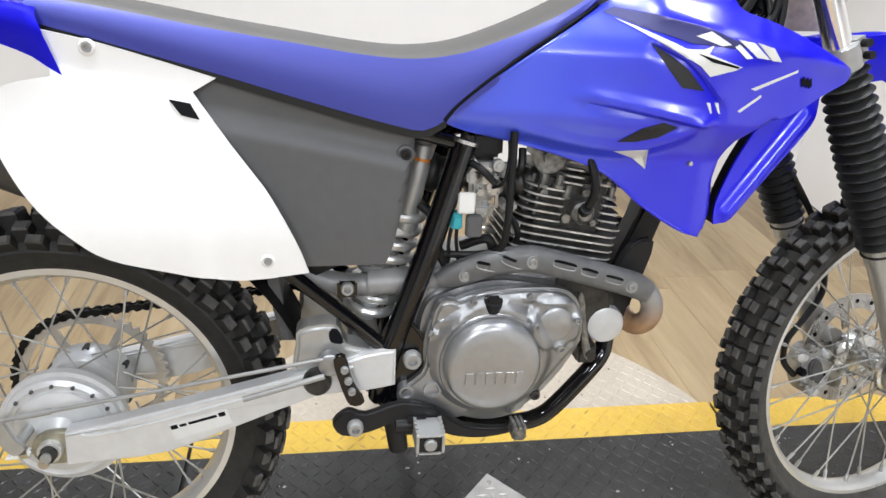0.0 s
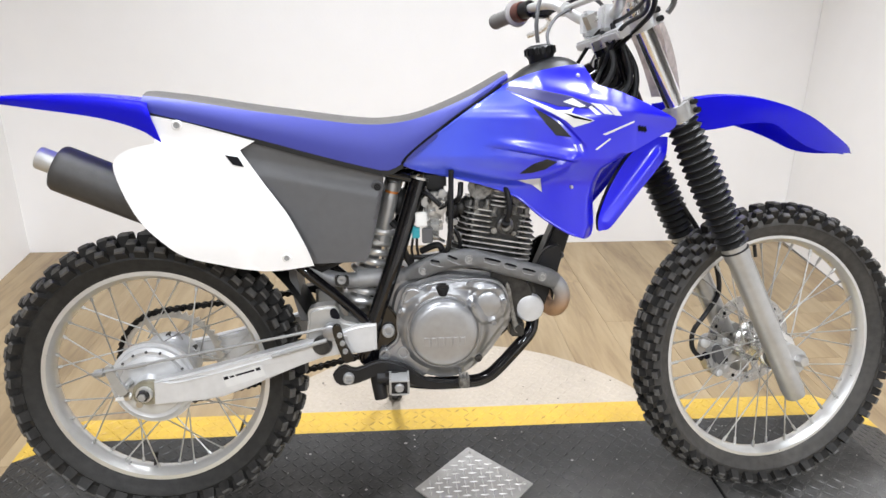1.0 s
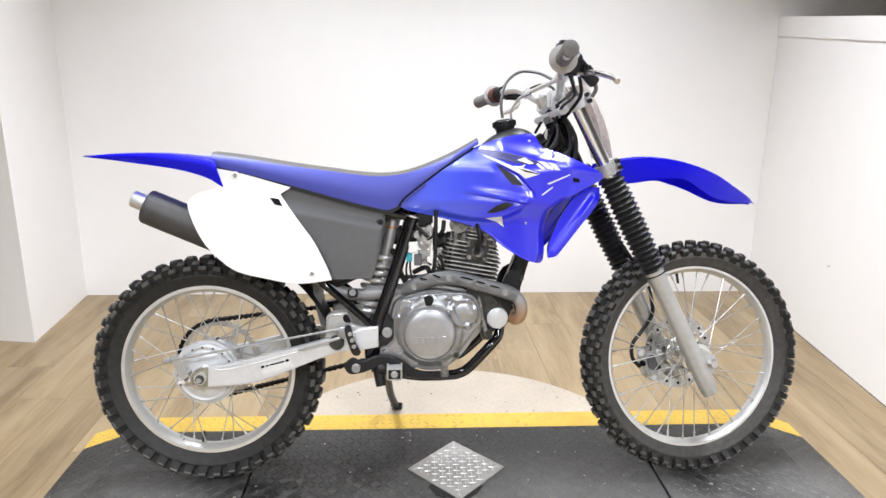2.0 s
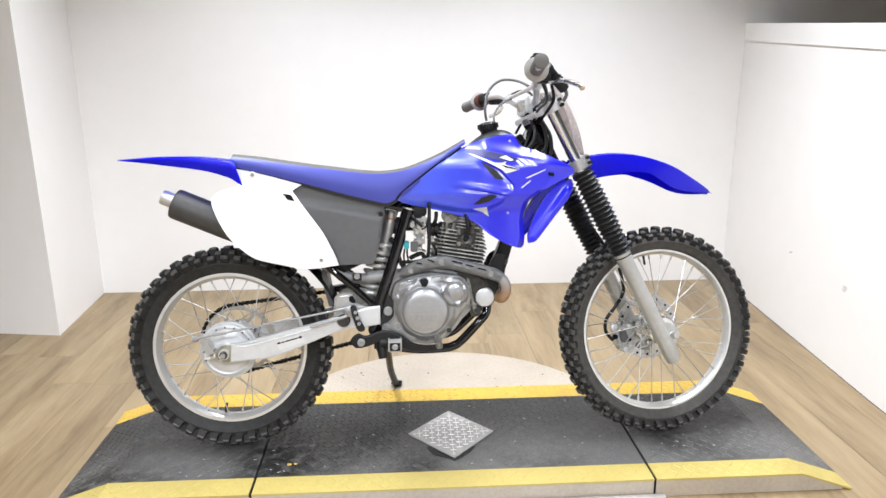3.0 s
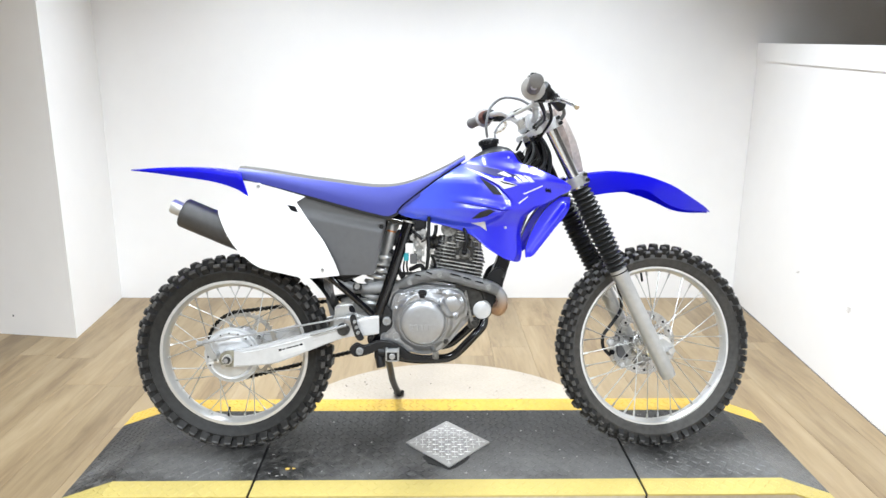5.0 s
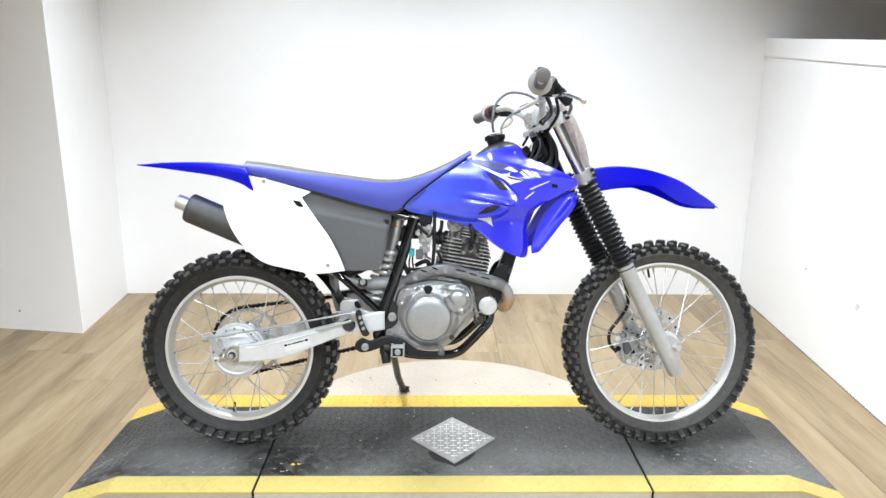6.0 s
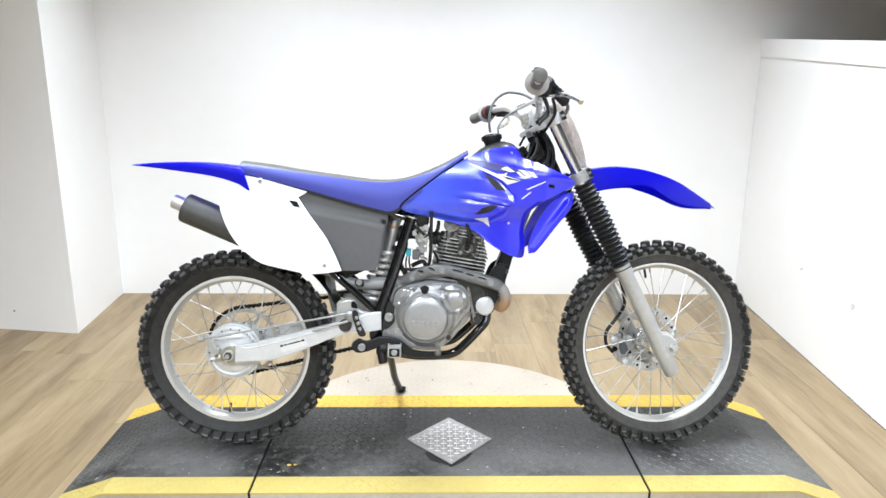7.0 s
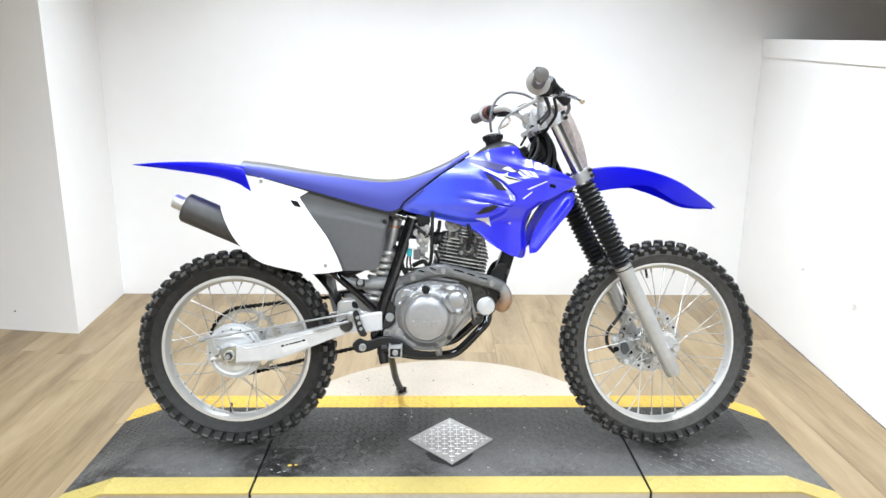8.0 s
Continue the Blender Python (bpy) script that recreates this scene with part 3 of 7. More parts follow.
        for q in range(5):
            bm.faces.new((lo[q], lo[(q + 1) % 5], hi[(q + 1) % 5], hi[q]))
    tagged(part("paint_flecks", bm, M_TREADALU, base, "tiny bare metal flecks", smooth=0), kind="stuff")
    # chipped paint: one orange fleck and small bare ones by the seam
    for x, y, r, m in ((-0.509, -0.305, 0.010, M_CHIP), (-0.490, -0.303, 0.008, M_CHIP), (-0.533, -0.345, 0.006, M_TREADALU), (-0.545, -0.30, 0.005, M_TREADALU), (-0.56, -0.33, 0.004, M_TREADALU), (-0.52, -0.34, 0.004, M_TREADALU),
                       (-0.62, -0.27, 0.005, M_TREADALU), (-0.57, -0.22, 0.004, M_TREADALU), (0.11, -0.32, 0.005, M_TREADALU), (0.05, -0.335, 0.004, M_TREADALU), (0.72, -0.25, 0.008, M_TREADALU), (-0.16, 0.03, 0.005, M_TREADALU)):
        bm = bmesh.new()
        ring = [(x + r * rnd.uniform(0.5, 1.3) * math.cos(a), y + 0.55 * r * rnd.uniform(0.5, 1.3) * math.sin(a)) for a in np.linspace(0, 2 * math.pi, 9)[:-1]]
        lo, hi = [bm.verts.new((u, v, TOP)) for u, v in ring], [bm.verts.new((u, v, TOP + 0.0012)) for u, v in ring]
        bm.faces.new(hi)
        for k in range(8):
            bm.faces.new((lo[k], lo[(k + 1) % 8], hi[(k + 1) % 8], hi[k]))
        part("paint_chip", bm, m, base, smooth=0)
    return base


platform()


def corner_plate():
    """The bright square plate that lies on its corner in the deck."""
    base = empty("square_tread_plate")
    tagged(base, "bare aluminium tread plate square screwed onto the platform deck", "plate")
    base.matrix_world = Matrix.Translation((-0.002, -0.152, TOP + 0.0025))
    bm = bmesh.new()
    s = 0.150
    pts = [(0, s), (-s * 0.945, 0), (0, -s * 1.03), (s * 0.935, 0)]
    lo = [bm.verts.new((x, y, -0.0015)) for x, y in pts]
    hi = [bm.verts.new((x, y, 0.003)) for x, y in pts]
    bm.faces.new(hi)
    bm.faces.new(lo[::-1])
    for k in range(4):
        bm.faces.new((lo[k], lo[(k + 1) % 4], hi[(k + 1) % 4], hi[k]))
    part("sheet", bm, M_TREADALU, base, smooth=0)
    # flat black patch drawn as the shadow past the plate's near edges
    bm = bmesh.new()
    worn = [(-0.085, -0.085), (-0.066, -0.126), (-0.02, -0.150), (0.0, -0.166), (0.02, -0.152), (0.05, -0.122), (0.07, -0.09), (0.0, 0.0)]
    lo, hi = [bm.verts.new((x, y, -0.0022)) for x, y in worn], [bm.verts.new((x, y, -0.0008)) for x, y in worn]
    bm.faces.new(hi)
    for k in range(8):
        bm.faces.new((lo[k], lo[(k + 1) % 8], hi[(k + 1) % 8], hi[k]))
    part("plate_shadow", bm, M_BOOT, base, "black shadow patch under the plate", smooth=0)
    bm = bmesh.new()
    p = 0.021
    for i in range(-8, 9):
        for j in range(-8, 9):
            x, y = i * p, j * p * 0.75
            if abs(x) / 0.135 + abs(y) / 0.142 < 0.93:
                lozenge(bm, x, y, 0.0029, 0 if (i + j) % 2 else radians(90), size=0.0112, h=0.0022)
    tagged(part("tread_pattern", bm, M_TREADBAR, base, smooth=0), kind="stuff")
    for x, y in ((-0.122, -0.003), (0.120, 0.003), (0, 0.128), (0, -0.133)):
        bm = bmesh.new()
        lathe(bm, [(0, 0.0015), (0.004, 0.0015), (0.0055, 0)], 12)
        bmesh.ops.rotate(bm, verts=bm.verts, cent=(0, 0, 0), matrix=Matrix.Rotation(radians(90), 3, "X"))
        part("screw", bm, M_STEEL, base, m=Matrix.Translation((x, y, 0.003)))


corner_plate()


def half_disc(name, y_in, sign, centre_y, material, label):
    base = empty(name)
    tagged(base, label, "plate")
    r = 0.64
    bm = bmesh.new()
    a0 = math.asin((y_in - centre_y) / r * sign)
    n = 48
    rim = [(r * math.cos(a0 + (math.pi - 2 * a0) * k / n), centre_y + sign * r * math.sin(a0 + (math.pi - 2 * a0) * k / n)) for k in range(n + 1)]
    lo = [bm.verts.new((x, y, 0.001)) for x, y in rim]
    hi = [bm.verts.new((x, y, 0.012)) for x, y in rim]
    bm.faces.new(hi)
    bm.faces.new(lo[::-1])
    for k in range(n + 1):
        bm.faces.new((lo[k], lo[(k + 1) % (n + 1)], hi[(k + 1) % (n + 1)], hi[k]))
    part("sheet", bm, material, base, smooth=30)
    bm = bmesh.new()
    p = 0.0235
    for i in range(-28, 29):
        for j in range(0, 30):
            x, y = i * p, y_in + sign * (0.012 + j * p)
            if math.hypot(x, y - centre_y) < r - 0.015:
                lozenge(bm, x, y, 0.0119, radians(45 if (i + j) % 2 else -45), h=0.0012)
    tagged(part("tread_pattern", bm, material, base, smooth=0), kind="stuff")
    # dark grit lying on the plate
    rnd = random.Random(21)
    bm = bmesh.new()
    for k in range(26):
        a, d = rnd.uniform(0.35, 2.8), r * rnd.uniform(0.3, 0.985) ** 0.5
        x, y, q = d * math.cos(a), centre_y + sign * d * math.sin(a), rnd.uniform(0.0016, 0.0045)
        if sign * (y - y_in) < 0.02:
            continue
        lo = [bm.verts.new((x + q * rnd.uniform(0.7, 1.5) * math.cos(t), y + q * rnd.uniform(0.5, 1.0) * math.sin(t), 0.0118)) for t in (0, 1.05, 2.1, 3.14, 4.2, 5.2)]
        tip = bm.verts.new((x, y, 0.012 + q * 0.7))
        for i in range(6):
            bm.faces.new((lo[i], lo[(i + 1) % 6], tip))
    tagged(part("grit", bm, M_CHAIN, base, "dark grit", smooth=0), kind="stuff")
    for x in (-0.45, -0.24, 0.03, 0.16, 0.46):
        y = y_in + sign * 0.045
        bm = bmesh.new()
        lathe(bm, [(0, 0.001), (0.006, 0.001), (0.008, 0)], 12)
        bmesh.ops.rotate(bm, verts=bm.verts, cent=(0, 0, 0), matrix=Matrix.Rotation(radians(90), 3, "X"))
        part("bolt_head", bm, M_CHAIN, base, m=Matrix.Translation((x, y, 0.0125)))


half_disc("rear_disc_plate", Y_BACK + 0.002, 1, 0.0, M_TREADTAN, "worn half-round tread plate on the floor behind the platform")
half_disc("front_disc_plate", Y_FRONT - 0.002, -1, -0.27, M_TREADALU, "bright half-round aluminium tread plate before the platform")

# ---------------------------------------------------------------- the motorcycle
# Bike frame: x ahead, y to its left, z up from the tyres' contact; it leans on its side stand.

LEAN_DEG, STEER_DEG, RAKE = 8.5, 9.5, 25.5
BIKE = Matrix.Translation((-0.692, -0.17, TOP)) @ Matrix.Rotation(radians(-LEAN_DEG), 4, "X")
HEAD = Vector((0.925, 0, 1.03))
STEER = Matrix.Translation(HEAD) @ Matrix.Rotation(radians(STEER_DEG), 4, Vector((-math.sin(radians(RAKE)), 0, math.cos(radians(RAKE))))) @ Matrix.Translation(-HEAD)
FENDER_TURN = Matrix.Translation(HEAD) @ Matrix.Rotation(radians(STEER_DEG + 3.5), 4, Vector((-math.sin(radians(RAKE)), 0, math.cos(radians(RAKE))))) @ Matrix.Translation(-HEAD)

bike = empty("motorcycle")
bike.matrix_world = BIKE
tagged(bike, "blue and white off-road motorcycle leaning on its side stand", "motorcycle")


def knob(bm, r, ang, across, tilt, w, l, h, lean=0.0):
    """A worn tread block with eased edges and a dusty top: ang round the wheel, across the tyre, tilted outwards."""
    m = (Matrix.Rotation(-ang, 4, "Y") @ Matrix.Translation((0, across, r)) @ Matrix.Rotation(-tilt, 4, "X") @ Matrix.Rotation(lean, 4, "Z"))
    rings = []
    for z, k in ((-0.006, 1.22), (h * 0.80, 0.97), (h, 0.78)):
        rings.append([bm.verts.new(m @ Vector((x * k / 2, y * k / 2, z))) for x, y in ((-l, -w), (l, -w), (l, w), (-l, w))])
    for a, b in zip(rings, rings[1:]):
        for i in range(4):
            f = bm.faces.new((a[i], a[(i + 1) % 4], b[(i + 1) % 4], b[i]))
            f.material_index = 1 if b is rings[-1] else 0
    bm.faces.new(rings[-1]).material_index = 1


def tyre(name, R, bead, half, h, count, parent, rows, rubber, label):
    bm = bmesh.new()
    crown = R - h
    mid = (bead + crown) / 2
    prof = [(bead - 0.006, -half * 0.45), (bead, -half * 0.62), (bead + 0.006, -half * 0.74), (bead + 0.010, -half * 0.76), (bead + 0.016, -half * 0.86), (mid, -half * 0.97),
            (crown - 0.030, -half), (crown - 0.020, -half * 0.9), (crown - 0.008, -half * 0.62), (crown - 0.001, -half * 0.3), (crown + 0.001, 0)]
    prof = prof + [(r, -y) for r, y in prof[-2::-1]]
    lathe(bm, prof, 120, closed=True)
    part(name, bm, rubber, parent, label, smooth=40)
    bm = bmesh.new()
    rnd = random.Random(5)
    step_a = 2 * math.pi / count
    for i in range(count):
        for (k, across, drop, tilt, w, l) in rows:
            for s in (-1, 1):
                ang = (i + k) * step_a + rnd.uniform(-0.006, 0.006)
                j = rnd.uniform(-0.0012, 0.0012)
                knob(bm, crown - drop, ang, s * across + j, s * tilt, w * rnd.uniform(0.9, 1.06), l * rnd.uniform(0.9, 1.06), h + rnd.uniform(-0.003, 0.0008), rnd.uniform(-0.12, 0.12))
    tread = part("knobbly_tread", bm, M_KNOB, parent, "worn dusty knobbly tread", smooth=0)
    tread.data.materials.append(M_KNOB_TOP)
    tagged(tread, kind="stuff")


def spokes(parent, n, r_hub, y_hub, r_rim, y_rim, lead):
    """Laced wire spokes, each a part."""
    length = math.hypot(r_rim - r_hub * math.cos(lead), r_hub * math.sin(lead))
    bm = bmesh.new()
    rod(bm, (0, 0, 0), (0, 0, 1), 0.0016, 6)
    rod(bm, (0, 0, 0.925), (0, 0, 1), 0.0034, 6)
    me = finish("spoke", bm, M_SPOKE, 40)
    for i in range(n):
        side = 1 if i % 2 else -1
        turn = 1 if (i // 2) % 2 else -1
        a = 2 * math.pi * (i + 0.5) / n
        b = a + turn * lead
        p = Vector((r_hub * math.sin(b), side * y_hub * (1.0 if turn > 0 else 0.86), r_hub * math.cos(b)))
        q = Vector((r_rim * math.sin(a), side * y_rim, r_rim * math.cos(a)))
        ob = new("spoke", me)
        ob.parent = parent
        ob.matrix_local = Matrix.Translation(p) @ (q - p).to_track_quat("Z", "Y").to_matrix().to_4x4() @ Matrix.Diagonal((1, 1, (q - p).length, 1))


def rim(parent, R, half, depth):
    bm = bmesh.new()
    prof = [(R, -half), (R + 0.001, -half + 0.0025), (R - 0.009, -half + 0.004), (R - 0.012, -half * 0.45), (R - 0.02, 0), (R - 0.012, half * 0.45),
            (R - 0.009, half - 0.004), (R + 0.001, half - 0.0025), (R, half), (R - 0.011, half), (R - depth * 0.75, half * 0.72), (R - depth, half * 0.3),
            (R - depth, -half * 0.3), (R - depth * 0.75, -half * 0.72), (R - 0.011, -half)]
    lathe(bm, prof, 96, closed=True)
    return part("rim", bm, M_RIM, parent, "dull silver aluminium rim")


def valve(parent, r, ang):
    bm = bmesh.new()
    d = Vector((math.cos(ang), 0, math.sin(ang)))
    rod(bm, d * r, d * (r - 0.035), 0.004, 8)
    part("valve_stem", bm, M_BLACK_PL, parent)


REAR, FRONT = Vector((-0.004, 0, 0.3225)), Vector((1.374, 0, 0.3395))


def rear_wheel():
    w = empty("rear_wheel", bike, Matrix.Translation(REAR))
    tyre("tyre", 0.3195, 0.239, 0.045, 0.0215, 45, w,
         [(0.0, 0.0105, 0.000, 0.08, 0.018, 0.0225), (0.5, 0.0285, 0.009, 0.38, 0.018, 0.0215), (0.0, 0.0405, 0.019, 0.80, 0.014, 0.022)],
         M_RUBBER, "black off-road rear tyre with a plain sidewall")
    rim(w, 0.240, 0.027, 0.022)
    bm = bmesh.new()
    lathe(bm, [(0.0, -0.084), (0.020, -0.084), (0.024, -0.078), (0.030, -0.070), (0.052, -0.066), (0.064, -0.062), (0.066, -0.058), (0.070, -0.058), (0.074, -0.060), (0.081, -0.056), (0.083, -0.048), (0.089, -0.047), (0.089, -0.034), (0.078, -0.03),
               (0.076, -0.022), (0.05, -0.012), (0.036, 0.0), (0.036, 0.03), (0.062, 0.036), (0.066, 0.044), (0.03, 0.05), (0, 0.05)], 64)
    part("hub", bm, M_SILVER, w, "silver drum brake hub")
    spokes(w, 36, 0.078, 0.036, 0.222, 0.006, radians(38))
    valve(w, 0.222, radians(-98))
    # sprocket with open spokes on the far side
    bm = bmesh.new()
    n, teeth = 48, []
    for k in range(2 * n):
        a = math.pi * k / n
        r = 0.119 if k % 2 else 0.110
        teeth.append((r * math.cos(a), r * math.sin(a)))
    outer = [(bm.verts.new((x, 0.089, z)), bm.verts.new((x, 0.096, z))) for x, z in teeth]
    inner = [(bm.verts.new((x * 0.100 / math.hypot(x, z), 0.089, z * 0.100 / math.hypot(x, z))), bm.verts.new((x * 0.100 / math.hypot(x, z), 0.096, z * 0.100 / math.hypot(x, z)))) for x, z in teeth]
    m = len(outer)
    for k in range(m):
        a, b, c, d = outer[k], outer[(k + 1) % m], inner[(k + 1) % m], inner[k]
        for q in ((a[0], b[0], c[0], d[0]), (a[1], d[1], c[1], b[1]), (a[0], a[1], b[1], b[0]), (d[0], c[0], c[1], d[1])):
            bm.faces.new(q)
    part("sprocket", bm, M_SPROCKET, w, "pale steel chain sprocket")
    for k in range(6):
        bm = bmesh.new()
        box(bm, (0.055, 0.0897, -0.0055), (0.1015, 0.0953, 0.0055), Matrix.Rotation(math.pi * k / 3, 4, "Y"))
        part("sprocket_arm", bm, M_SPROCKET, w)
    bm = bmesh.new()
    lathe(bm, [(0.0, 0.05), (0.046, 0.05), (0.058, 0.060), (0.066, 0.076), (0.068, 0.087), (0.060, 0.089), (0.0, 0.089)], 40)
    part("sprocket_carrier", bm, M_SILVER, w, "silver sprocket carrier")
    for k in range(6):
        t = math.pi * (k + 0.5) / 3
        bolt(w, 0.062 * math.cos(t), 0.080, 0.062 * math.sin(t), 0.0065, M_FINDARK, "sprocket_bolt", 0.010)
    # axle, nut and brake arm
    bm = bmesh.new()
    rod(bm, (0, -0.126, 0), (0, 0.125, 0), 0.0075, 12)
    part("axle", bm, M_SCREW, w)
    bm = bmesh.new()
    lathe(bm, [(0.009, -0.123), (0.0108, -0.123), (0.0122, -0.120), (0.0122, -0.112), (0.009, -0.112)], 6)
    part("axle_nut", bm, M_FINDARK, w, "dark axle nut")
    bm = bmesh.new()
    lathe(bm, [(0.012, -0.113), (0.0155, -0.113), (0.0165, -0.111), (0.0165, -0.104), (0.0, -0.104)], 28)
    part("axle_washer", bm, M_RIM, w)
    for k in range(9):
        t = radians(28 + 22 * k)
        bolt(w, 0.0735 * math.cos(t), -0.060, 0.0735 * math.sin(t), 0.0028, M_GREY, "hub_bolt", 0.003)
    bm = bmesh.new()
    slab(bm, round_outline([(-0.070, 0.060), (-0.056, 0.066), (-0.04, 0.030), (-0.028, 0.012), (-0.042, 0.002), (-0.056, 0.018)], 3), -0.118, -0.110)
    rod(bm, (-0.04, -0.114, 0.012), (-0.04, -0.06, 0.012), 0.008, 10)
    part("brake_arm", bm, M_SLIDER, w)


def front_wheel():
    w = empty("front_wheel", bike, STEER @ Matrix.Translation(FRONT))
    tyre("tyre", 0.3375, 0.266, 0.040, 0.0185, 49, w,
         [(0.0, 0.0088, 0.000, 0.08, 0.0150, 0.0185), (0.5, 0.0255, 0.008, 0.38, 0.0145, 0.018), (0.0, 0.0370, 0.017, 0.82, 0.0120, 0.017)],
         M_DUSTY_RUBBER, "black off-road front tyre with a dusty sidewall")
    rim(w, 0.267, 0.021, 0.021)
    bm = bmesh.new()
    lathe(bm, [(0.0, -0.066), (0.02, -0.066), (0.026, -0.056), (0.030, -0.050), (0.042, -0.048), (0.046, -0.044), (0.046, -0.036), (0.040, -0.032), (0.022, -0.024), (0.02, 0.024), (0.038, 0.03), (0.042, 0.036),
               (0.05, 0.042), (0.05, 0.05), (0.02, 0.056), (0, 0.056)], 48)
    part("hub", bm, M_ALU, w, "silver front hub")
    spokes(w, 36, 0.036, 0.035, 0.248, 0.005, radians(62))
    valve(w, 0.251, radians(100))
    # brake disc with round cut-outs, on the far side
    bm = bmesh.new()
    seg = 64
    lathe(bm, [(0.082, 0.062), (0.110, 0.062), (0.110, 0.0655), (0.082, 0.0655)], seg, closed=True)
    for k in range(6):
        box(bm, (0.045, 0.0622, -0.008), (0.084, 0.0653, 0.008), Matrix.Rotation(math.pi * k / 3 + 0.2, 4, "Y") @ Matrix.Rotation(0.0, 4, "Y"))
    part("brake_disc", bm, M_DISC, w, "steel front brake disc")
    for k in range(16):
        a = 2 * math.pi * k / 16
        bm = bmesh.new()
        lathe(bm, [(0, 0.0612), (0.0042, 0.0612), (0.0042, 0.066), (0, 0.066)], 10, (0.096 * math.cos(a), 0, 0.096 * math.sin(a)))
        part("disc_hole", bm, M_INK, w)
    bm = bmesh.new()
    rod(bm, (0.0, -0.128, 0), (0.0, 0.118, 0), 0.010, 12)
    lathe(bm, [(0, -0.132), (0.011, -0.132), (0.0135, -0.128), (0.0135, -0.112), (0.01, -0.112)], 6)
    part("axle", bm, M_STEEL, w)


rear_wheel()
front_wheel()


def fork():
    top, low = Vector((0.967, 0, 1.075)), Vector((1.383, 0, 0.250))
    d = low - top

    def on(z, y):
        k = (z - top.z) / d.z
        return (top.x + d.x * k, y, z)

    for s in (-1, 1):
        y = 0.098 * s
        leg = empty("fork_leg", bike, STEER)
        bm = bmesh.new()
        rod(bm, on(1.078, y), on(0.83, y), 0.0185, 20)
        lathe_cap = on(1.078, y)
        rod(bm, lathe_cap, (lathe_cap[0] - 0.003, y, lathe_cap[2] + 0.008), 0.012, 12)
        part("stanchion", bm, M_FORK, leg, "chromed fork tube")
        # pleated rubber boot
        bm = bmesh.new()
        pts, n = [], 19
        a, b = Vector(on(0.853, y)), Vector(on(0.588, y))
        ring = []
        for k in range(n * 4 + 1):
            t = k / (n * 4)
            base = 0.029 + 0.004 * math.sin(math.pi * min(1, t * 1.15)) - (0.004 if t > 0.95 else 0)
            ring.append((t, base + (0.0045 * math.cos(2 * math.pi * t * n))))
        tube(bm, [a.lerp(b, t) for t, _ in ring], lambda t: ring[min(len(ring) - 1, round(t * (len(ring) - 1)))][1], 24, 1)
        part("fork_boot", bm, M_BOOT, leg, "black pleated rubber fork boot")
        bm = bmesh.new()
        rod(bm, on(0.602, y), on(0.57, y), 0.0265, 20)
        tube(bm, [on(0.60, y), on(0.5, y), on(0.36, y), on(0.252, y)], lambda t: 0.0245 if t < 0.97 else 0.022, 24, 4)
        # axle lug ahead of the leg
        ax = FRONT
        slab(bm, round_outline([(ax.x + 0.018, ax.z), (ax.x + 0.008, ax.z + 0.02), (ax.x - 0.03, ax.z + 0.035), (ax.x - 0.04, ax.z - 0.03), (ax.x + 0.004, ax.z - 0.03)], 4), y - 0.016, y + 0.016)
        part("slider", bm, M_SLIDER, leg, "silver painted fork slider")
    for name, z, xo, m in (("upper_triple_clamp", 1.046, -0.006, M_SILVER), ("lower_triple_clamp", 0.873, -0.008, M_SLIDER)):
        bm = bmesh.new()
        c = Vector(on(z, 0))
        tilt = Matrix.Translation(c) @ Matrix.Rotation(-math.atan2(d.x, -d.z), 4, "Y")
        box(bm, (-0.055, -0.10, -0.010), (0.002, 0.10, 0.010), tilt, 0.004)
        for s in (-1, 1):
            lathe_m = tilt @ Matrix.Translation((0, 0.098 * s, 0))
            rod(bm, lathe_m @ Vector((0, 0, -0.016)), lathe_m @ Vector((0, 0, 0.016)), 0.026, 24)
            for dz in (-0.009, 0.009):
                bb = bmesh.new()
                rod(bb, lathe_m @ Vector((0.030, -0.024, dz)), lathe_m @ Vector((0.030, 0.024, dz)), 0.0058, 10)
                part("clamp_bolt", bb, M_BLACK_PL, bike, m=STEER)
            box(bm, (0.02, -0.012, -0.018), (0.036, 0.012, 0.018), lathe_m)
        part(name, bm, m, bike, "cast silver fork clamp", STEER)
    # steering stem nut
    bm = bmesh.new()
    p = Vector(on(1.06, 0)) + Vector((-0.045, 0, -0.01))
    rod(bm, p, p + Vector((-0.012, 0, 0.026)), 0.016, 6)
    part("stem_nut", bm, M_STEEL, bike, m=STEER)
    # head tube of the frame
    bm = bmesh.new()
    rod(bm, HEAD + Vector((0, 0, 0)), HEAD + Vector((0.075, 0, -0.157)), 0.028, 20)
    part("head_tube", bm, M_BLACK, bike, m=Matrix.Translation((0.022, 0, 0)))
    bm = bmesh.new()
    rod(bm, HEAD + Vector((-0.002, 0, 0.004)), HEAD + Vector((0.006, 0, -0.013)), 0.031, 24)
    part("bearing_cap", bm, M_STEEL, bike, "steel steering bearing cap", Matrix.Translation((0.026, 0, -0.002)))
    bm = bmesh.new()
    slab(bm, [(0.90, 0.86), (0.925, 0.925), (0.935, 0.985), (0.948, 1.008), (0.965, 1.0), (1.008, 0.90), (1.0, 0.86)], -0.030, 0.030, 0.006)
    for z0 in (0.0, 0.02):
        rod(bm, (0.90 + z0, -0.036, 0.90 - z0), (0.965 + z0, -0.026, 0.955 - z0), 0.010, 12)
    part("head_gusset", bm, M_BLACK, bike, "black steering head gusset")
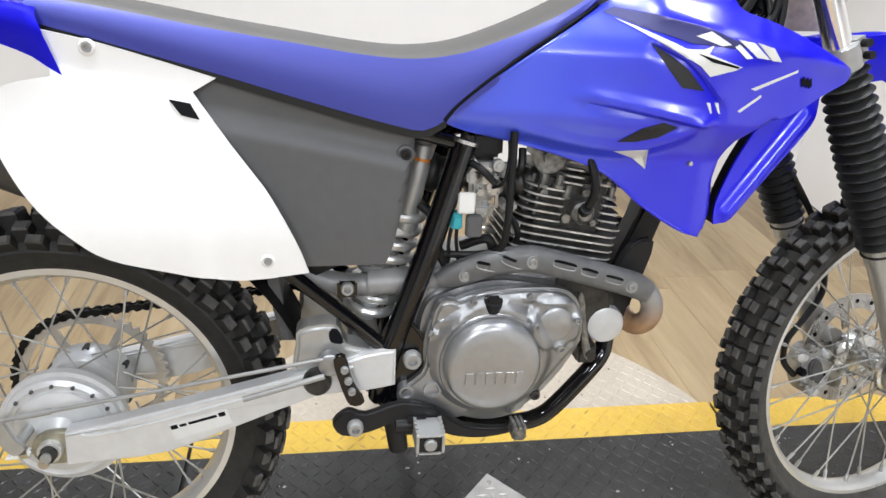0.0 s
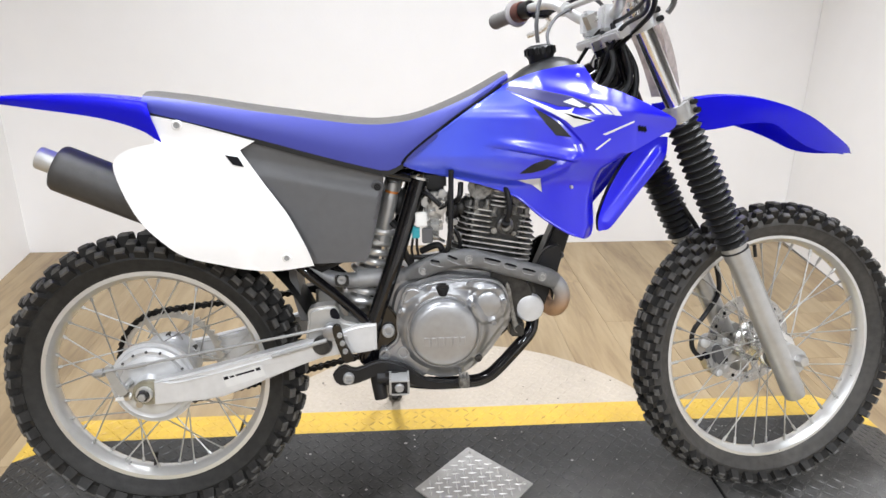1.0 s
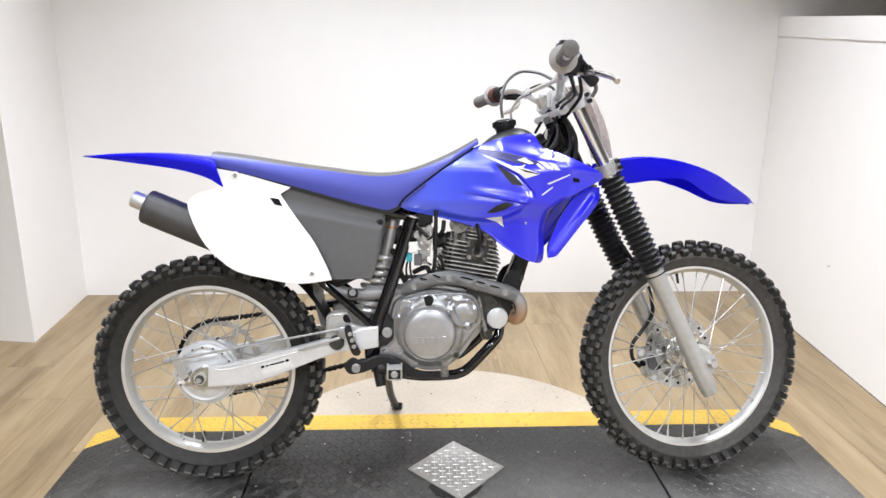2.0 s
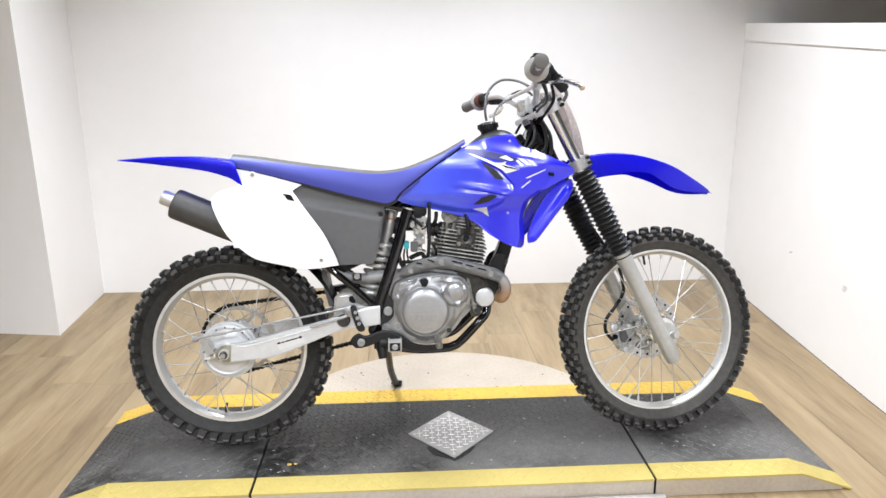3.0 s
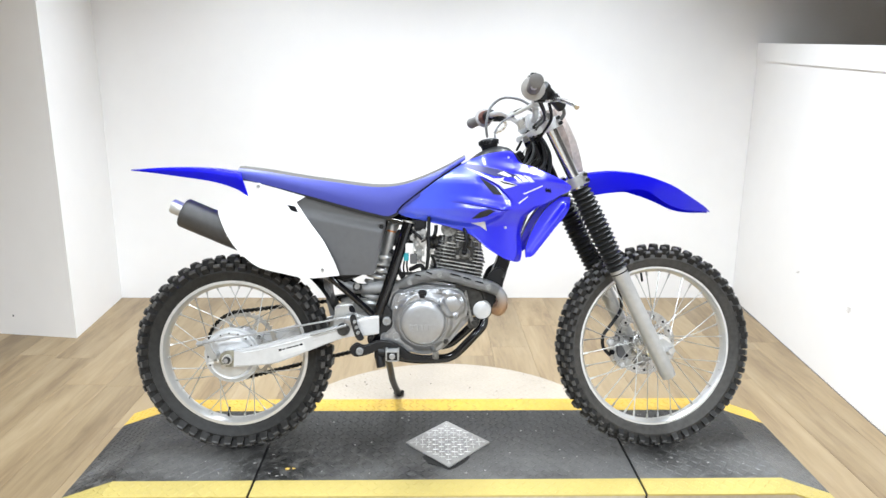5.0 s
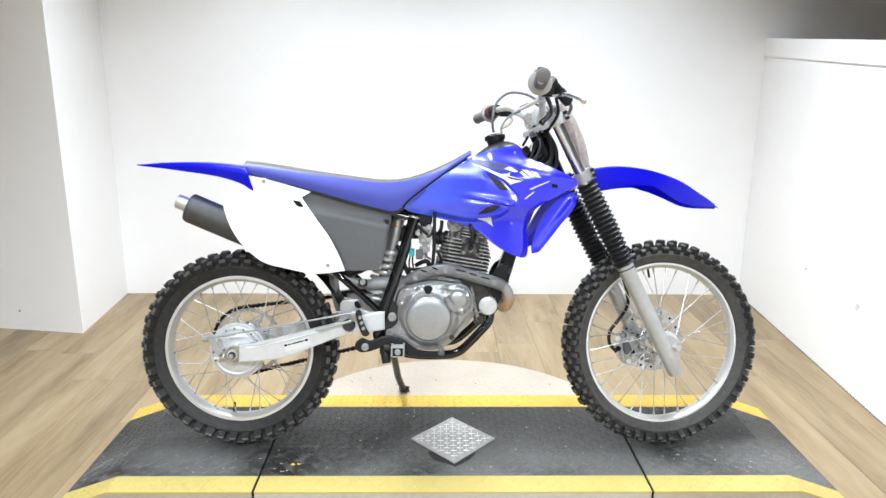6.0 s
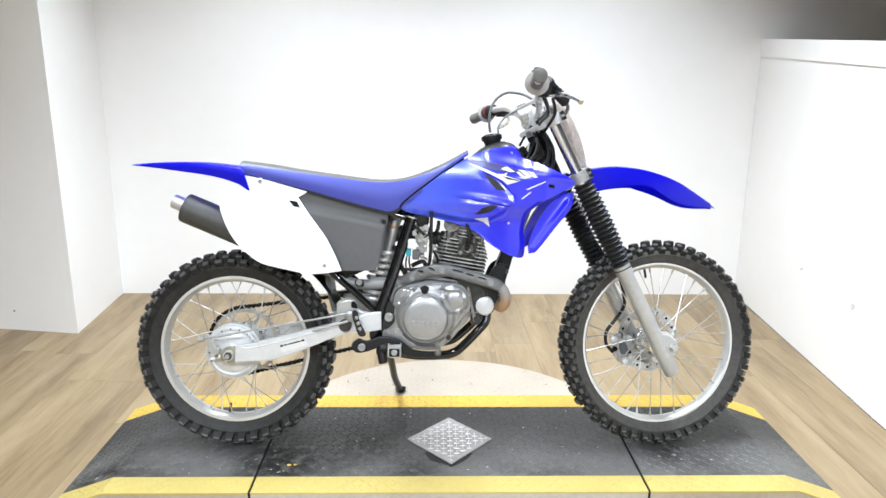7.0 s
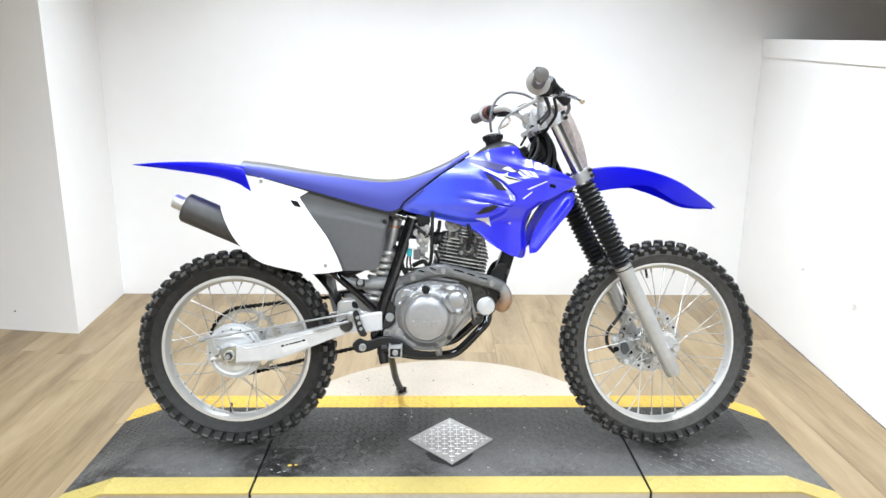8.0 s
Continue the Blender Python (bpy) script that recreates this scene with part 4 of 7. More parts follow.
    for pts in ([(0.955, -0.03, 1.055), (0.985, -0.055, 0.985), (0.985, -0.06, 0.93), (0.94, -0.06, 0.89)], [(0.94, -0.02, 1.04), (0.955, -0.06, 0.98), (0.93, -0.07, 0.93), (0.88, -0.07, 0.92)],
                [(0.965, 0.0, 1.05), (1.005, -0.04, 0.97), (1.0, -0.05, 0.90), (0.96, -0.06, 0.87)]):
        bm = bmesh.new()
        tube(bm, pts, 0.006, 8, 8)
        part("cable", bm, M_BLACK_PL, bike, "black cable")
    # caliper and its hose
    bm = bmesh.new()
    slab(bm, round_outline([(1.250, 0.352), (1.285, 0.355), (1.312, 0.315), (1.305, 0.272), (1.270, 0.262), (1.244, 0.305)], 4), 0.045, 0.088, 0.004)
    box(bm, (1.262, 0.038, 0.275), (1.29, 0.048, 0.34), bevel=0.003)
    part("brake_caliper", bm, M_SLIDER, bike, "grey front brake caliper", STEER @ Matrix.Translation((0.009, 0, -0.003)))
    bm = bmesh.new()
    slab(bm, round_outline([(1.256, 0.335), (1.276, 0.338), (1.290, 0.300), (1.278, 0.286), (1.258, 0.305)], 4), 0.036, 0.046, 0.003)
    rod(bm, (1.262, 0.05, 0.352), (1.262, 0.05, 0.372), 0.009, 12)
    part("caliper_bracket", bm, M_GREY, bike, "dark grey caliper bracket", STEER @ Matrix.Translation((0.009, 0, -0.003)))
    for (x, z) in ((1.268, 0.332), (1.288, 0.288)):
        bm = bmesh.new()
        lathe(bm, [(0, 0.041), (0.010, 0.041), (0.013, 0.046), (0.013, 0.05)], 14, (x, 0, z))
        part("caliper_piston", bm, M_SILVER, bike, m=STEER @ Matrix.Translation((0.009, 0, -0.003)))
    bm = bmesh.new()
    tube(bm, [(1.105, 0.10, 0.80), (1.215, 0.064, 0.63), (1.268, 0.066, 0.554), (1.285, 0.068, 0.515), (1.293, 0.070, 0.456), (1.261, 0.070, 0.407), (1.230, 0.070, 0.367), (1.228, 0.068, 0.326), (1.250, 0.060, 0.298)], 0.0058, 10, 8)
    part("brake_hose", bm, M_BLACK_PL, bike, "black front brake hose", STEER)
    # bosses, pin heads and openings of the caliper
    for x, z, r, m in ((1.244, 0.345, 0.013, M_SILVER), (1.262, 0.358, 0.008, M_STEEL), (1.250, 0.312, 0.008, M_INK), (1.283, 0.268, 0.010, M_SILVER), (1.300, 0.300, 0.006, M_INK), (1.301, 0.343, 0.009, M_SILVER), (1.262, 0.282, 0.006, M_STEEL)):
        bm = bmesh.new()
        lathe(bm, [(0, 0.0355), (r * 0.6, 0.0355), (r * 0.8, 0.037), (r, 0.040), (r, 0.050)], 14, (x, 0, z))
        part("caliper_boss", bm, m, bike, m=STEER)
    # front number plate
    bm = bmesh.new()
    rows = []
    for k in range(7):
        t = k / 6
        x, z = 1.024 + 0.085 * t + 0.015 * math.sin(math.pi * t), 1.118 - 0.205 * t
        half = 0.066 - 0.028 * t ** 2
        rows.append([(x + 0.020 - 0.045 * (abs(u) ** 2), u * half, z) for u in np.linspace(-1, 1, 11)])
    loft(bm, rows)
    bmesh.ops.solidify(bm, geom=bm.faces[:], thickness=0.003)
    part("number_plate", bm, M_PLATE, bike, "plain pale front number plate", STEER)


fork()


def handlebar():
    bar = empty("handlebar", bike, STEER @ Matrix.Translation((0.005, 0.02, 1.085 - 0.014)) @ Matrix.Rotation(radians(1.9), 4, "X") @ Matrix.Translation((0.93, 0, 0)) @ Matrix.Rotation(radians(-0.5), 4, "Z") @ Matrix.Translation((-0.93, 0, 0)) @ Matrix.Translation((0, 0, -1.085)))
    half = [(0.948, 0, 1.088), (0.948, 0.06, 1.088), (0.940, 0.10, 1.10), (0.915, 0.17, 1.136), (0.895, 0.22, 1.144), (0.872, 0.30, 1.140), (0.842, 0.415, 1.132)]
    bm = bmesh.new()
    tube(bm, [(x, -y, z) for x, y, z in half[::-1]] + half[1:], 0.011, 14, 6)
    part("bar", bm, M_BAR, bar, "silver handlebar tube")
    bm = bmesh.new()
    rod(bm, (0.925, -0.145, 1.125), (0.925, 0.145, 1.125), 0.0065, 10)
    for s in (-1, 1):
        rod(bm, (0.925, 0.145 * s - 0.012, 1.125), (0.925, 0.145 * s + 0.012, 1.125), 0.015, 12)
    part("crossbar", bm, M_BAR, bar, "silver handlebar brace")
    for s in (-1, 1):
        bm = bmesh.new()
        box(bm, (0.925, s * 0.045 - 0.014, 1.055), (0.970, s * 0.045 + 0.014, 1.107), bevel=0.006)
        part("bar_clamp", bm, M_SILVER, bar)
        a, b = Vector((0.868, 0.312 * s, 1.1395)), Vector((0.843, 0.428 * s, 1.1313 if s > 0 else 1.142))
        bm = bmesh.new()
        ring = [0.0185] + [0.0175 + 0.0012 * (k % 2) for k in range(26)] + [0.0195, 0.0200, 0.0190, 0.012]
        tube(bm, [a.lerp(b, k / (len(ring) - 1)) for k in range(len(ring))], lambda t: ring[min(len(ring) - 1, round(t * (len(ring) - 1)))], 20, 1)
        g = part("grip", bm, M_GRIP, bar, "worn grey rubber grip")
        bm = bmesh.new()
        d = (b - a).normalized()
        tube(bm, [a - d * 0.001, a, a + d * 0.005, a + d * 0.007], lambda t: [0.028, 0.033, 0.034, 0.030][min(3, round(t * 3))], 28, 1)
        part("grip_flange", bm, M_FLANGE, g, "pale grey grip flange")
    # right side: throttle housing, brake reservoir and lever
    bm = bmesh.new()
    p, q = Vector((0.879, -0.276, 1.1412)), Vector((0.8695, -0.308, 1.1396))
    rod(bm, p, q, 0.027, 18)
    box(bm, (0.872, -0.315, 1.105), (0.91, -0.285, 1.14), bevel=0.006)
    box(bm, (0.858, -0.312, 1.150), (0.888, -0.282, 1.186), bevel=0.008)
    part("throttle_housing", bm, M_BLACK_PL, bar, "black throttle housing")
    bm = bmesh.new()
    rod(bm, (0.900, -0.262, 1.150), (0.962, -0.228, 1.104), 0.0155, 18)
    rod(bm, (0.893, -0.266, 1.155), (0.903, -0.260, 1.148), 0.0185, 18)
    box(bm, (0.915, -0.285, 1.112), (0.94, -0.255, 1.135), bevel=0.006)
    rod(bm, (0.895, -0.25, 1.135), (0.895, -0.225, 1.14), 0.018, 14)
    part("brake_cylinder", bm, M_BLACK_PL, bar, "black brake master cylinder", Matrix.Translation((0.014, -0.01, -0.002)))
    bm = bmesh.new()
    tube(bm, [(0.925, -0.235, 1.122), (0.940, -0.295, 1.115), (0.950, -0.345, 1.103), (0.962, -0.386, 1.088), (0.964, -0.402, 1.078)], lambda t: 0.0075 - 0.001 * math.sin(3 * t), 10, 6)
    part("brake_lever", bm, M_ALU, bar, "silver brake lever")
    bm = bmesh.new()
    tube(bm, [(0.938, -0.240, 1.112), (0.958, -0.20, 1.075), (0.962, -0.12, 1.045), (0.965, 0.0, 1.0), (1.03, 0.08, 0.93)], 0.005, 8, 8)
    part("brake_line", bm, M_BLACK_PL, bar)
    # short hose loop that hangs from the brake cylinder
    bm = bmesh.new()
    tube(bm, [(0.975, -0.225, 1.103), (0.990, -0.215, 1.098), (0.993, -0.21, 1.085), (0.985, -0.205, 1.070)], 0.0055, 8, 6)
    part("hose_loop", bm, M_GREY, bar)
    # left side: clutch perch and lever, kill switch
    bm = bmesh.new()
    rod(bm, (0.885, 0.262, 1.143), (0.872, 0.296, 1.1405), 0.020, 16)
    box(bm, (0.885, 0.235, 1.12), (0.93, 0.27, 1.147), bevel=0.006)
    part("clutch_perch", bm, M_BLACK_PL, bar, "black clutch lever perch")
    bm = bmesh.new()
    tube(bm, [(0.915, 0.245, 1.125), (0.945, 0.29, 1.118), (0.950, 0.36, 1.105), (0.935, 0.42, 1.098)], 0.0068, 10, 6)
    part("clutch_lever", bm, M_ALU, bar, "silver clutch lever")
    bm = bmesh.new()
    rod(bm, (0.875, 0.288, 1.14), (0.868, 0.312, 1.1395), 0.024, 16)
    part("kill_switch", bm, mat("red_brown_switch", (0.10, 0.03, 0.02), 0.4), bar)
    for k, pts in enumerate(([(0.925, 0.25, 1.13), (0.985, 0.20, 1.16), (0.99, 0.08, 1.12), (0.955, 0.03, 1.02), (0.90, 0.05, 0.93)],
                             [(0.885, -0.30, 1.115), (0.925, -0.24, 1.07), (0.935, -0.12, 1.05), (0.935, -0.05, 0.99), (0.90, -0.06, 0.92)],
                             [(0.885, -0.305, 1.12), (0.93, -0.22, 1.09), (0.95, -0.10, 1.075), (0.945, 0.0, 1.06), (0.92, 0.05, 1.0)])):
        bm = bmesh.new()
        tube(bm, pts, 0.0042, 8, 8)
        part("control_cable", bm, M_BLACK_PL, bar)


handlebar()


def front_fender():
    top = [(1.115, 0.905), (1.21, 0.914), (1.31, 0.904), (1.41, 0.874), (1.50, 0.829), (1.592, 0.786)]
    edge = [(1.115, 0.838), (1.17, 0.838), (1.26, 0.851), (1.32, 0.848), (1.365, 0.822), (1.41, 0.798), (1.47, 0.786), (1.55, 0.783), (1.592, 0.7835)]
    wide = [(1.115, 0.048), (1.2, 0.062), (1.33, 0.074), (1.45, 0.070), (1.55, 0.045), (1.592, 0.012)]
    rows = []
    for x in np.linspace(1.115, 1.592, 30):
        zt, ze, w = curve_at(x, top), curve_at(x, edge), curve_at(x, wide)
        s = []
        for u in np.linspace(-1, 1, 21):
            a = abs(u)
            y = math.copysign(w * min(1, a / 0.72) ** 0.9, u)
            z = zt - 0.006 * min(1, a / 0.72) ** 2 if a < 0.72 else zt - 0.006 - (zt - 0.006 - ze) * ((a - 0.72) / 0.28) ** 1.2
            if u > 0 and a > 0.72:
                z += 0.032 * math.exp(-((x - 1.41) / 0.075) ** 2) * (a - 0.72) / 0.28
            ridge = 0.004 * math.exp(-((a - 0.45) / 0.07) ** 2)
            s.append((x, y * (1.0 if a < 0.72 else 1 + 0.04 * (a - 0.72)), z + ridge))
        rows.append(s)
    bm = bmesh.new()
    loft(bm, rows)
    bmesh.ops.solidify(bm, geom=bm.faces[:], thickness=-0.003)
    part("front_fender", bm, M_BLUE, bike, "glossy blue plastic front fender", FENDER_TURN, smooth=50)
    bm = bmesh.new()
    box(bm, (1.085, -0.045, 0.855), (1.135, 0.045, 0.9), bevel=0.006)
    part("fender_mount", bm, M_BLUE, bike, m=FENDER_TURN)


def rear_fender():
    top = [(-0.318, 0.914), (-0.2, 0.921), (-0.08, 0.921), (0.03, 0.910), (0.10, 0.90)]
    edge = [(-0.318, 0.910), (-0.25, 0.904), (-0.18, 0.896), (-0.055, 0.877), (0.015, 0.853), (0.052, 0.829), (0.10, 0.83)]
    wide = [(-0.318, 0.018), (-0.25, 0.065), (-0.15, 0.088), (0.0, 0.10), (0.1, 0.11)]
    rows = []
    for x in np.linspace(-0.318, 0.05, 26):
        zt, ze, w = curve_at(x, top), curve_at(x, edge), curve_at(x, wide)
        s = []
        for u in np.linspace(-1, 1, 21):
            a = abs(u)
            y = math.copysign(w * min(1, a / 0.66), u)
            z = zt - 0.004 * (min(1, a / 0.66)) ** 2 if a < 0.66 else zt - 0.004 - (zt - 0.004 - ze) * ((a - 0.66) / 0.34)
            crease = 0.003 * math.exp(-((a - 0.83) / 0.06) ** 2) * (1 if u < 0 else -1)
            sweep = 0.024 * max(0, (a - 0.66) / 0.34) * step(-0.14, 0.05, x)
            s.append((x + sweep, y - crease, z))
        rows.append(s)
    bm = bmesh.new()
    loft(bm, rows)
    bmesh.ops.solidify(bm, geom=bm.faces[:], thickness=-0.003)
    part("rear_fender", bm, M_BLUE, bike, "glossy blue plastic rear fender", smooth=50)


front_fender()
rear_fender()


def seat():
    top = [(0.038, 0.922), (0.12, 0.912), (0.234, 0.894), (0.33, 0.881), (0.423, 0.869), (0.487, 0.866), (0.551, 0.875), (0.616, 0.898), (0.681, 0.928), (0.738, 0.960)]
    low = [(0.030, 0.892), (0.049, 0.886), (0.122, 0.868), (0.246, 0.836), (0.362, 0.804), (0.472, 0.776), (0.500, 0.772), (0.528, 0.785), (0.581, 0.822), (0.647, 0.872), (0.733, 0.946)]
    wide = [(0.038, 0.088), (0.15, 0.094), (0.30, 0.100), (0.45, 0.104), (0.53, 0.098), (0.58, 0.090), (0.65, 0.086), (0.70, 0.083), (0.738, 0.070)]
    rows = []
    for x in np.linspace(0.038, 0.738, 48):
        zt, zl, w = curve_at(x, top), curve_at(x, low), curve_at(x, wide)
        h = zt - zl
        right = [(x, -w, zl), (x, -w - 0.004, zl + 0.3 * h), (x, -w - 0.002, zl + 0.65 * h), (x, -w + 0.008, zt - 0.005 * min(1, h / 0.03))]
        mid = [(x, -w + 0.011, zt - 0.003 * min(1, h / 0.03)), (x, -w + 0.022, zt - 0.0002), (x, -w * 0.55, zt + 0.003), (x, 0, zt + 0.004)]
        rows.append((right, mid))
    bm = bmesh.new()
    for s in (1, -1):
        loft(bm, [[(x, y * s, z) for x, y, z in r] for r, _ in rows])
    body = part("seat", bm, M_SEAT, bike, "blue vinyl dirt bike seat with a grey top", smooth=50)
    bm = bmesh.new()
    loft(bm, [[r[3]] + m + [(x, -y, z) for x, y, z in m[-2::-1]] + [(r[3][0], -r[3][1], r[3][2])] for r, m in rows])
    part("seat_top", bm, M_SEAT_TOP, body, "dark grey vinyl seat top", smooth=50)
    bm = bmesh.new()
    ends = [[(x, y, z) for x, y, z in rows[k][0]] + rows[k][1] for k in (0, -1)]
    for e in ends:
        ring = e + [(x, -y, z) for x, y, z in e[-2::-1]]
        bm.faces.new([bm.verts.new(p) for p in ring])
    part("seat_end", bm, M_SEAT, body)
    # black seat base showing as a thin line beneath
    bm = bmesh.new()
    sec = []
    for x in np.linspace(0.05, 0.53, 26):
        zl, w = curve_at(x, low), curve_at(x, wide) - 0.0015
        sec.append([(x, -w, zl + 0.006), (x, -w, zl - 0.010), (x, w, zl - 0.010), (x, w, zl + 0.006)])
    loft(bm, sec, closed=True, cap=True)
    part("seat_base", bm, M_BOOT, bike, "black plastic seat base")


seat()


def panel_y(x, z):
    lip = 0.007 * step(-0.003, 0.004, (0.833 - 0.17 * (x - 0.06)) - z) * step(0.24, 0.21, x)
    return -(0.098 + lip + 0.040 * step(0.86, 0.62, z) - 0.012 * step(0.06, -0.03, x))


def cover_y(x, z):
    crease = 0.010 * step(0.0, 0.030, (0.785 - (x - 0.30) * 0.20) - z)
    return -(0.097 + crease + 0.004 * step(0.79, 0.62, z)) + 0.034 * step(0.456, 0.484, x + (z - 0.60) * -0.17)


def side_panels():
    outline = round_outline([(0.045, 0.882), (0.121, 0.866), (0.245, 0.831), (0.217, 0.814), (0.255, 0.759), (0.284, 0.721), (0.307, 0.689), (0.337, 0.632), (0.352, 0.592), (0.322, 0.588), (0.290, 0.584), (0.248, 0.584), (0.186, 0.597), (0.112, 0.616),
                             (0.068, 0.647), (0.028, 0.687), (-0.003, 0.736), (-0.021, 0.782), (-0.014, 0.803), (0.014, 0.819), (0.062, 0.829)], 4, (0, 2, 3, 8, 20))
    grey = round_outline([(0.243, 0.829), (0.490, 0.767), (0.488, 0.730), (0.464, 0.619), (0.452, 0.590), (0.330, 0.588), (0.288, 0.690), (0.245, 0.758), (0.212, 0.806)], 4, (0, 1, 4, 5))
    for s in (1, -1):
        bm = bmesh.new()
        skin(bm, outline, panel_y, 0.004, 0.008, s)
        p = part("side_panel", bm, M_WHITE, bike, "white plastic rear side panel", smooth=40)
        bm = bmesh.new()
        skin(bm, grey, lambda x, z: cover_y(x, z) + 0.006, 0.005, 0.0075, s)
        c = part("airbox_cover", bm, M_GREY, bike, "dark grey plastic airbox cover", smooth=25)
        if s > 0:
            bm = bmesh.new()
            skin(bm, [(0.191, 0.806), (0.215, 0.802), (0.225, 0.783), (0.205, 0.788)], lambda x, z: panel_y(x, z) - 0.0025, 0.003, 0.006)
            part("slot", bm, M_INK, p, "black slot")
            for (x, z, q, ym, r) in ((0.301, 0.609, p, panel_y, 0.0062), (0.102, 0.862, p, panel_y, 0.0070), (0.478, 0.739, c, cover_y, 0.0088)):
                y = ym(x, z) + (0.0 if q is p else 0.006)
                bm = bmesh.new()
                lathe(bm, [(r * 0.75, -0.0012), (r * 1.05, -0.0028), (r * 1.35, -0.0015), (r * 1.5, 0.001)], 20, (x, y, z))
                part("screw_recess", bm, M_WHITE if q is p else M_GREY, q)
                bm = bmesh.new()
                lathe(bm, [(0, -0.0006), (r * 0.32, -0.0006), (r * 0.40, -0.0026), (r * 0.78, -0.0026), (r * 0.88, 0.002)], 16, (x, y - 0.001, z))
                part("screw", bm, M_SCREW if q is p else M_BLACK_PL, q, "recessed screw")


side_panels()

# ---- tank and shrouds


def ridge(x, z, a, b, width, height):
    ax, az, bx, bz = *a, *b
    dx, dz = bx - ax, bz - az
    t = max(0, min(1, ((x - ax) * dx + (z - az) * dz) / (dx * dx + dz * dz)))
    dist = math.hypot(x - ax - t * dx, z - az - t * dz)
    return height * math.exp(-(2.1 * dist / width) ** 2)


FRONT_EDGE = [(0.631, 0.905), (0.661, 0.914), (0.715, 0.911), (0.742, 0.916), (0.773, 0.926), (0.803, 0.958), (0.86, 1.2)]


GROOVE = [(0.675, 0.823), (0.764, 0.809), (0.850, 0.793)]
BLADE = [(0.765, 0.901), (0.819, 0.876), (0.846, 0.853), (0.882, 0.815)]


def below(x, z, line):
    """How far (x, z) lies below a line of points, and how far along it, 0 to 1."""
    zs = curve_at(x, line)
    x0, x1 = line[0][0], line[-1][0]
    return zs - z, (x - x0) / (x1 - x0)


def shroud_y(x, z):
    y = 0.080 + 0.085 * step(0.52, 0.90, x) - 0.055 * step(0.87, 0.975, z) - 0.025 * step(0.80, 0.72, x) * step(0.89, 0.95, z)
    y -= 0.030 * step(0.80, 0.74, z) + 0.020 * step(0.96, 1.06, x)
    # a knife-sharp swept groove that deepens towards the front
    d, u = below(x, z, GROOVE)
    if 0 < u < 1.15:
        y -= 0.013 * step(0.0, 0.6, u) * step(1.15, 0.98, u) * step(0.0, 0.0035, d) * math.exp(-max(0, d) / 0.017)
        y += 0.004 * step(0.0, 0.5, u) * step(1.15, 0.95, u) * math.exp(-((d + 0.006) / 0.010) ** 2)
    # rolled lower rim, running up into the bow of the front lobe
    d, u = below(x, z, [(0.60, 0.779), (0.683, 0.762), (0.738, 0.755), (0.770, 0.755), (0.801, 0.762), (0.839, 0.783), (0.875, 0.808)])
    if 0 < u < 1:
        y += 0.007 * step(0, 0.2, u) * step(1.0, 0.85, u) * math.exp(-(d / 0.011) ** 2)
        y -= 0.010 * step(0.0, 0.022, d) * step(0, 0.2, u) * step(1.0, 0.7, u)
    # swept blade beside the upper vent, proud of the hollow behind it
    d, u = below(x, z, BLADE)
    if 0 < u < 1:
        y -= 0.007 * step(0.0, 0.004, d) * math.exp(-max(0, d) / 0.022) * step(0, 0.25, u) * step(1, 0.85, u)
    # shoulder crease towards the front tip
    y += ridge(x, z, (0.80, 0.932), (1.045, 0.872), 0.030, 0.006)
    # the front edge turns inwards in a narrow facet
    if z < 0.83:
        y -= 0.034 * step(-0.024, 0.004, x - at(z, FRONT_EDGE)) * step(0.83, 0.77, z)
    return -y


def decal(outline, material, parent, name, label="", lift=0.0012, s=1, grid=0.01):
    bm = bmesh.new()
    skin(bm, outline, lambda x, z: shroud_y(x, z) - lift, 0.001, grid, s)
    return part(name, bm, material, parent, label, smooth=40)


def scoop(s):
    """The blue blade that closes the air scoop in front, with its black lining."""
    left = [(0.927, 0.643), (0.927, 0.675), (0.951, 0.737), (0.989, 0.796), (1.036, 0.833)]
    right = [(1.066, 0.832), (1.063, 0.796), (1.043, 0.764), (1.018, 0.734), (0.990, 0.699), (0.952, 0.652), (0.937, 0.645)]

    def blade(x, z):
        return -(0.100 - 0.016 * (z - 0.65) / 0.17 + ridge(x, z, (0.945, 0.660), (1.05, 0.80), 0.020, 0.007))

    bm = bmesh.new()
    skin(bm, round_outline(left + right, 4, (0, 4, 5, 11)), blade, 0.004, 0.0045, s)
    bl = part("scoop_blade", bm, M_BLUE, bike, "glossy blue scoop blade", smooth=50)
    line = [Vector((p.x, 0, p.y)) for p in smooth_line([(x, z) for x, z in left], 5)]
    bm = bmesh.new()
    loft(bm, [[(p.x + 0.002, s * (blade(p.x, p.z) + 0.002), p.z), (p.x + 0.001, s * (blade(p.x, p.z) + 0.010), p.z), (p.x + 0.002, s * (blade(p.x, p.z) + 0.026), p.z)] for p in line])
    bmesh.ops.solidify(bm, geom=bm.faces[:], thickness=0.002)
    part("scoop_lining", bm, M_BLACK_PL, bl, "black scoop lining")


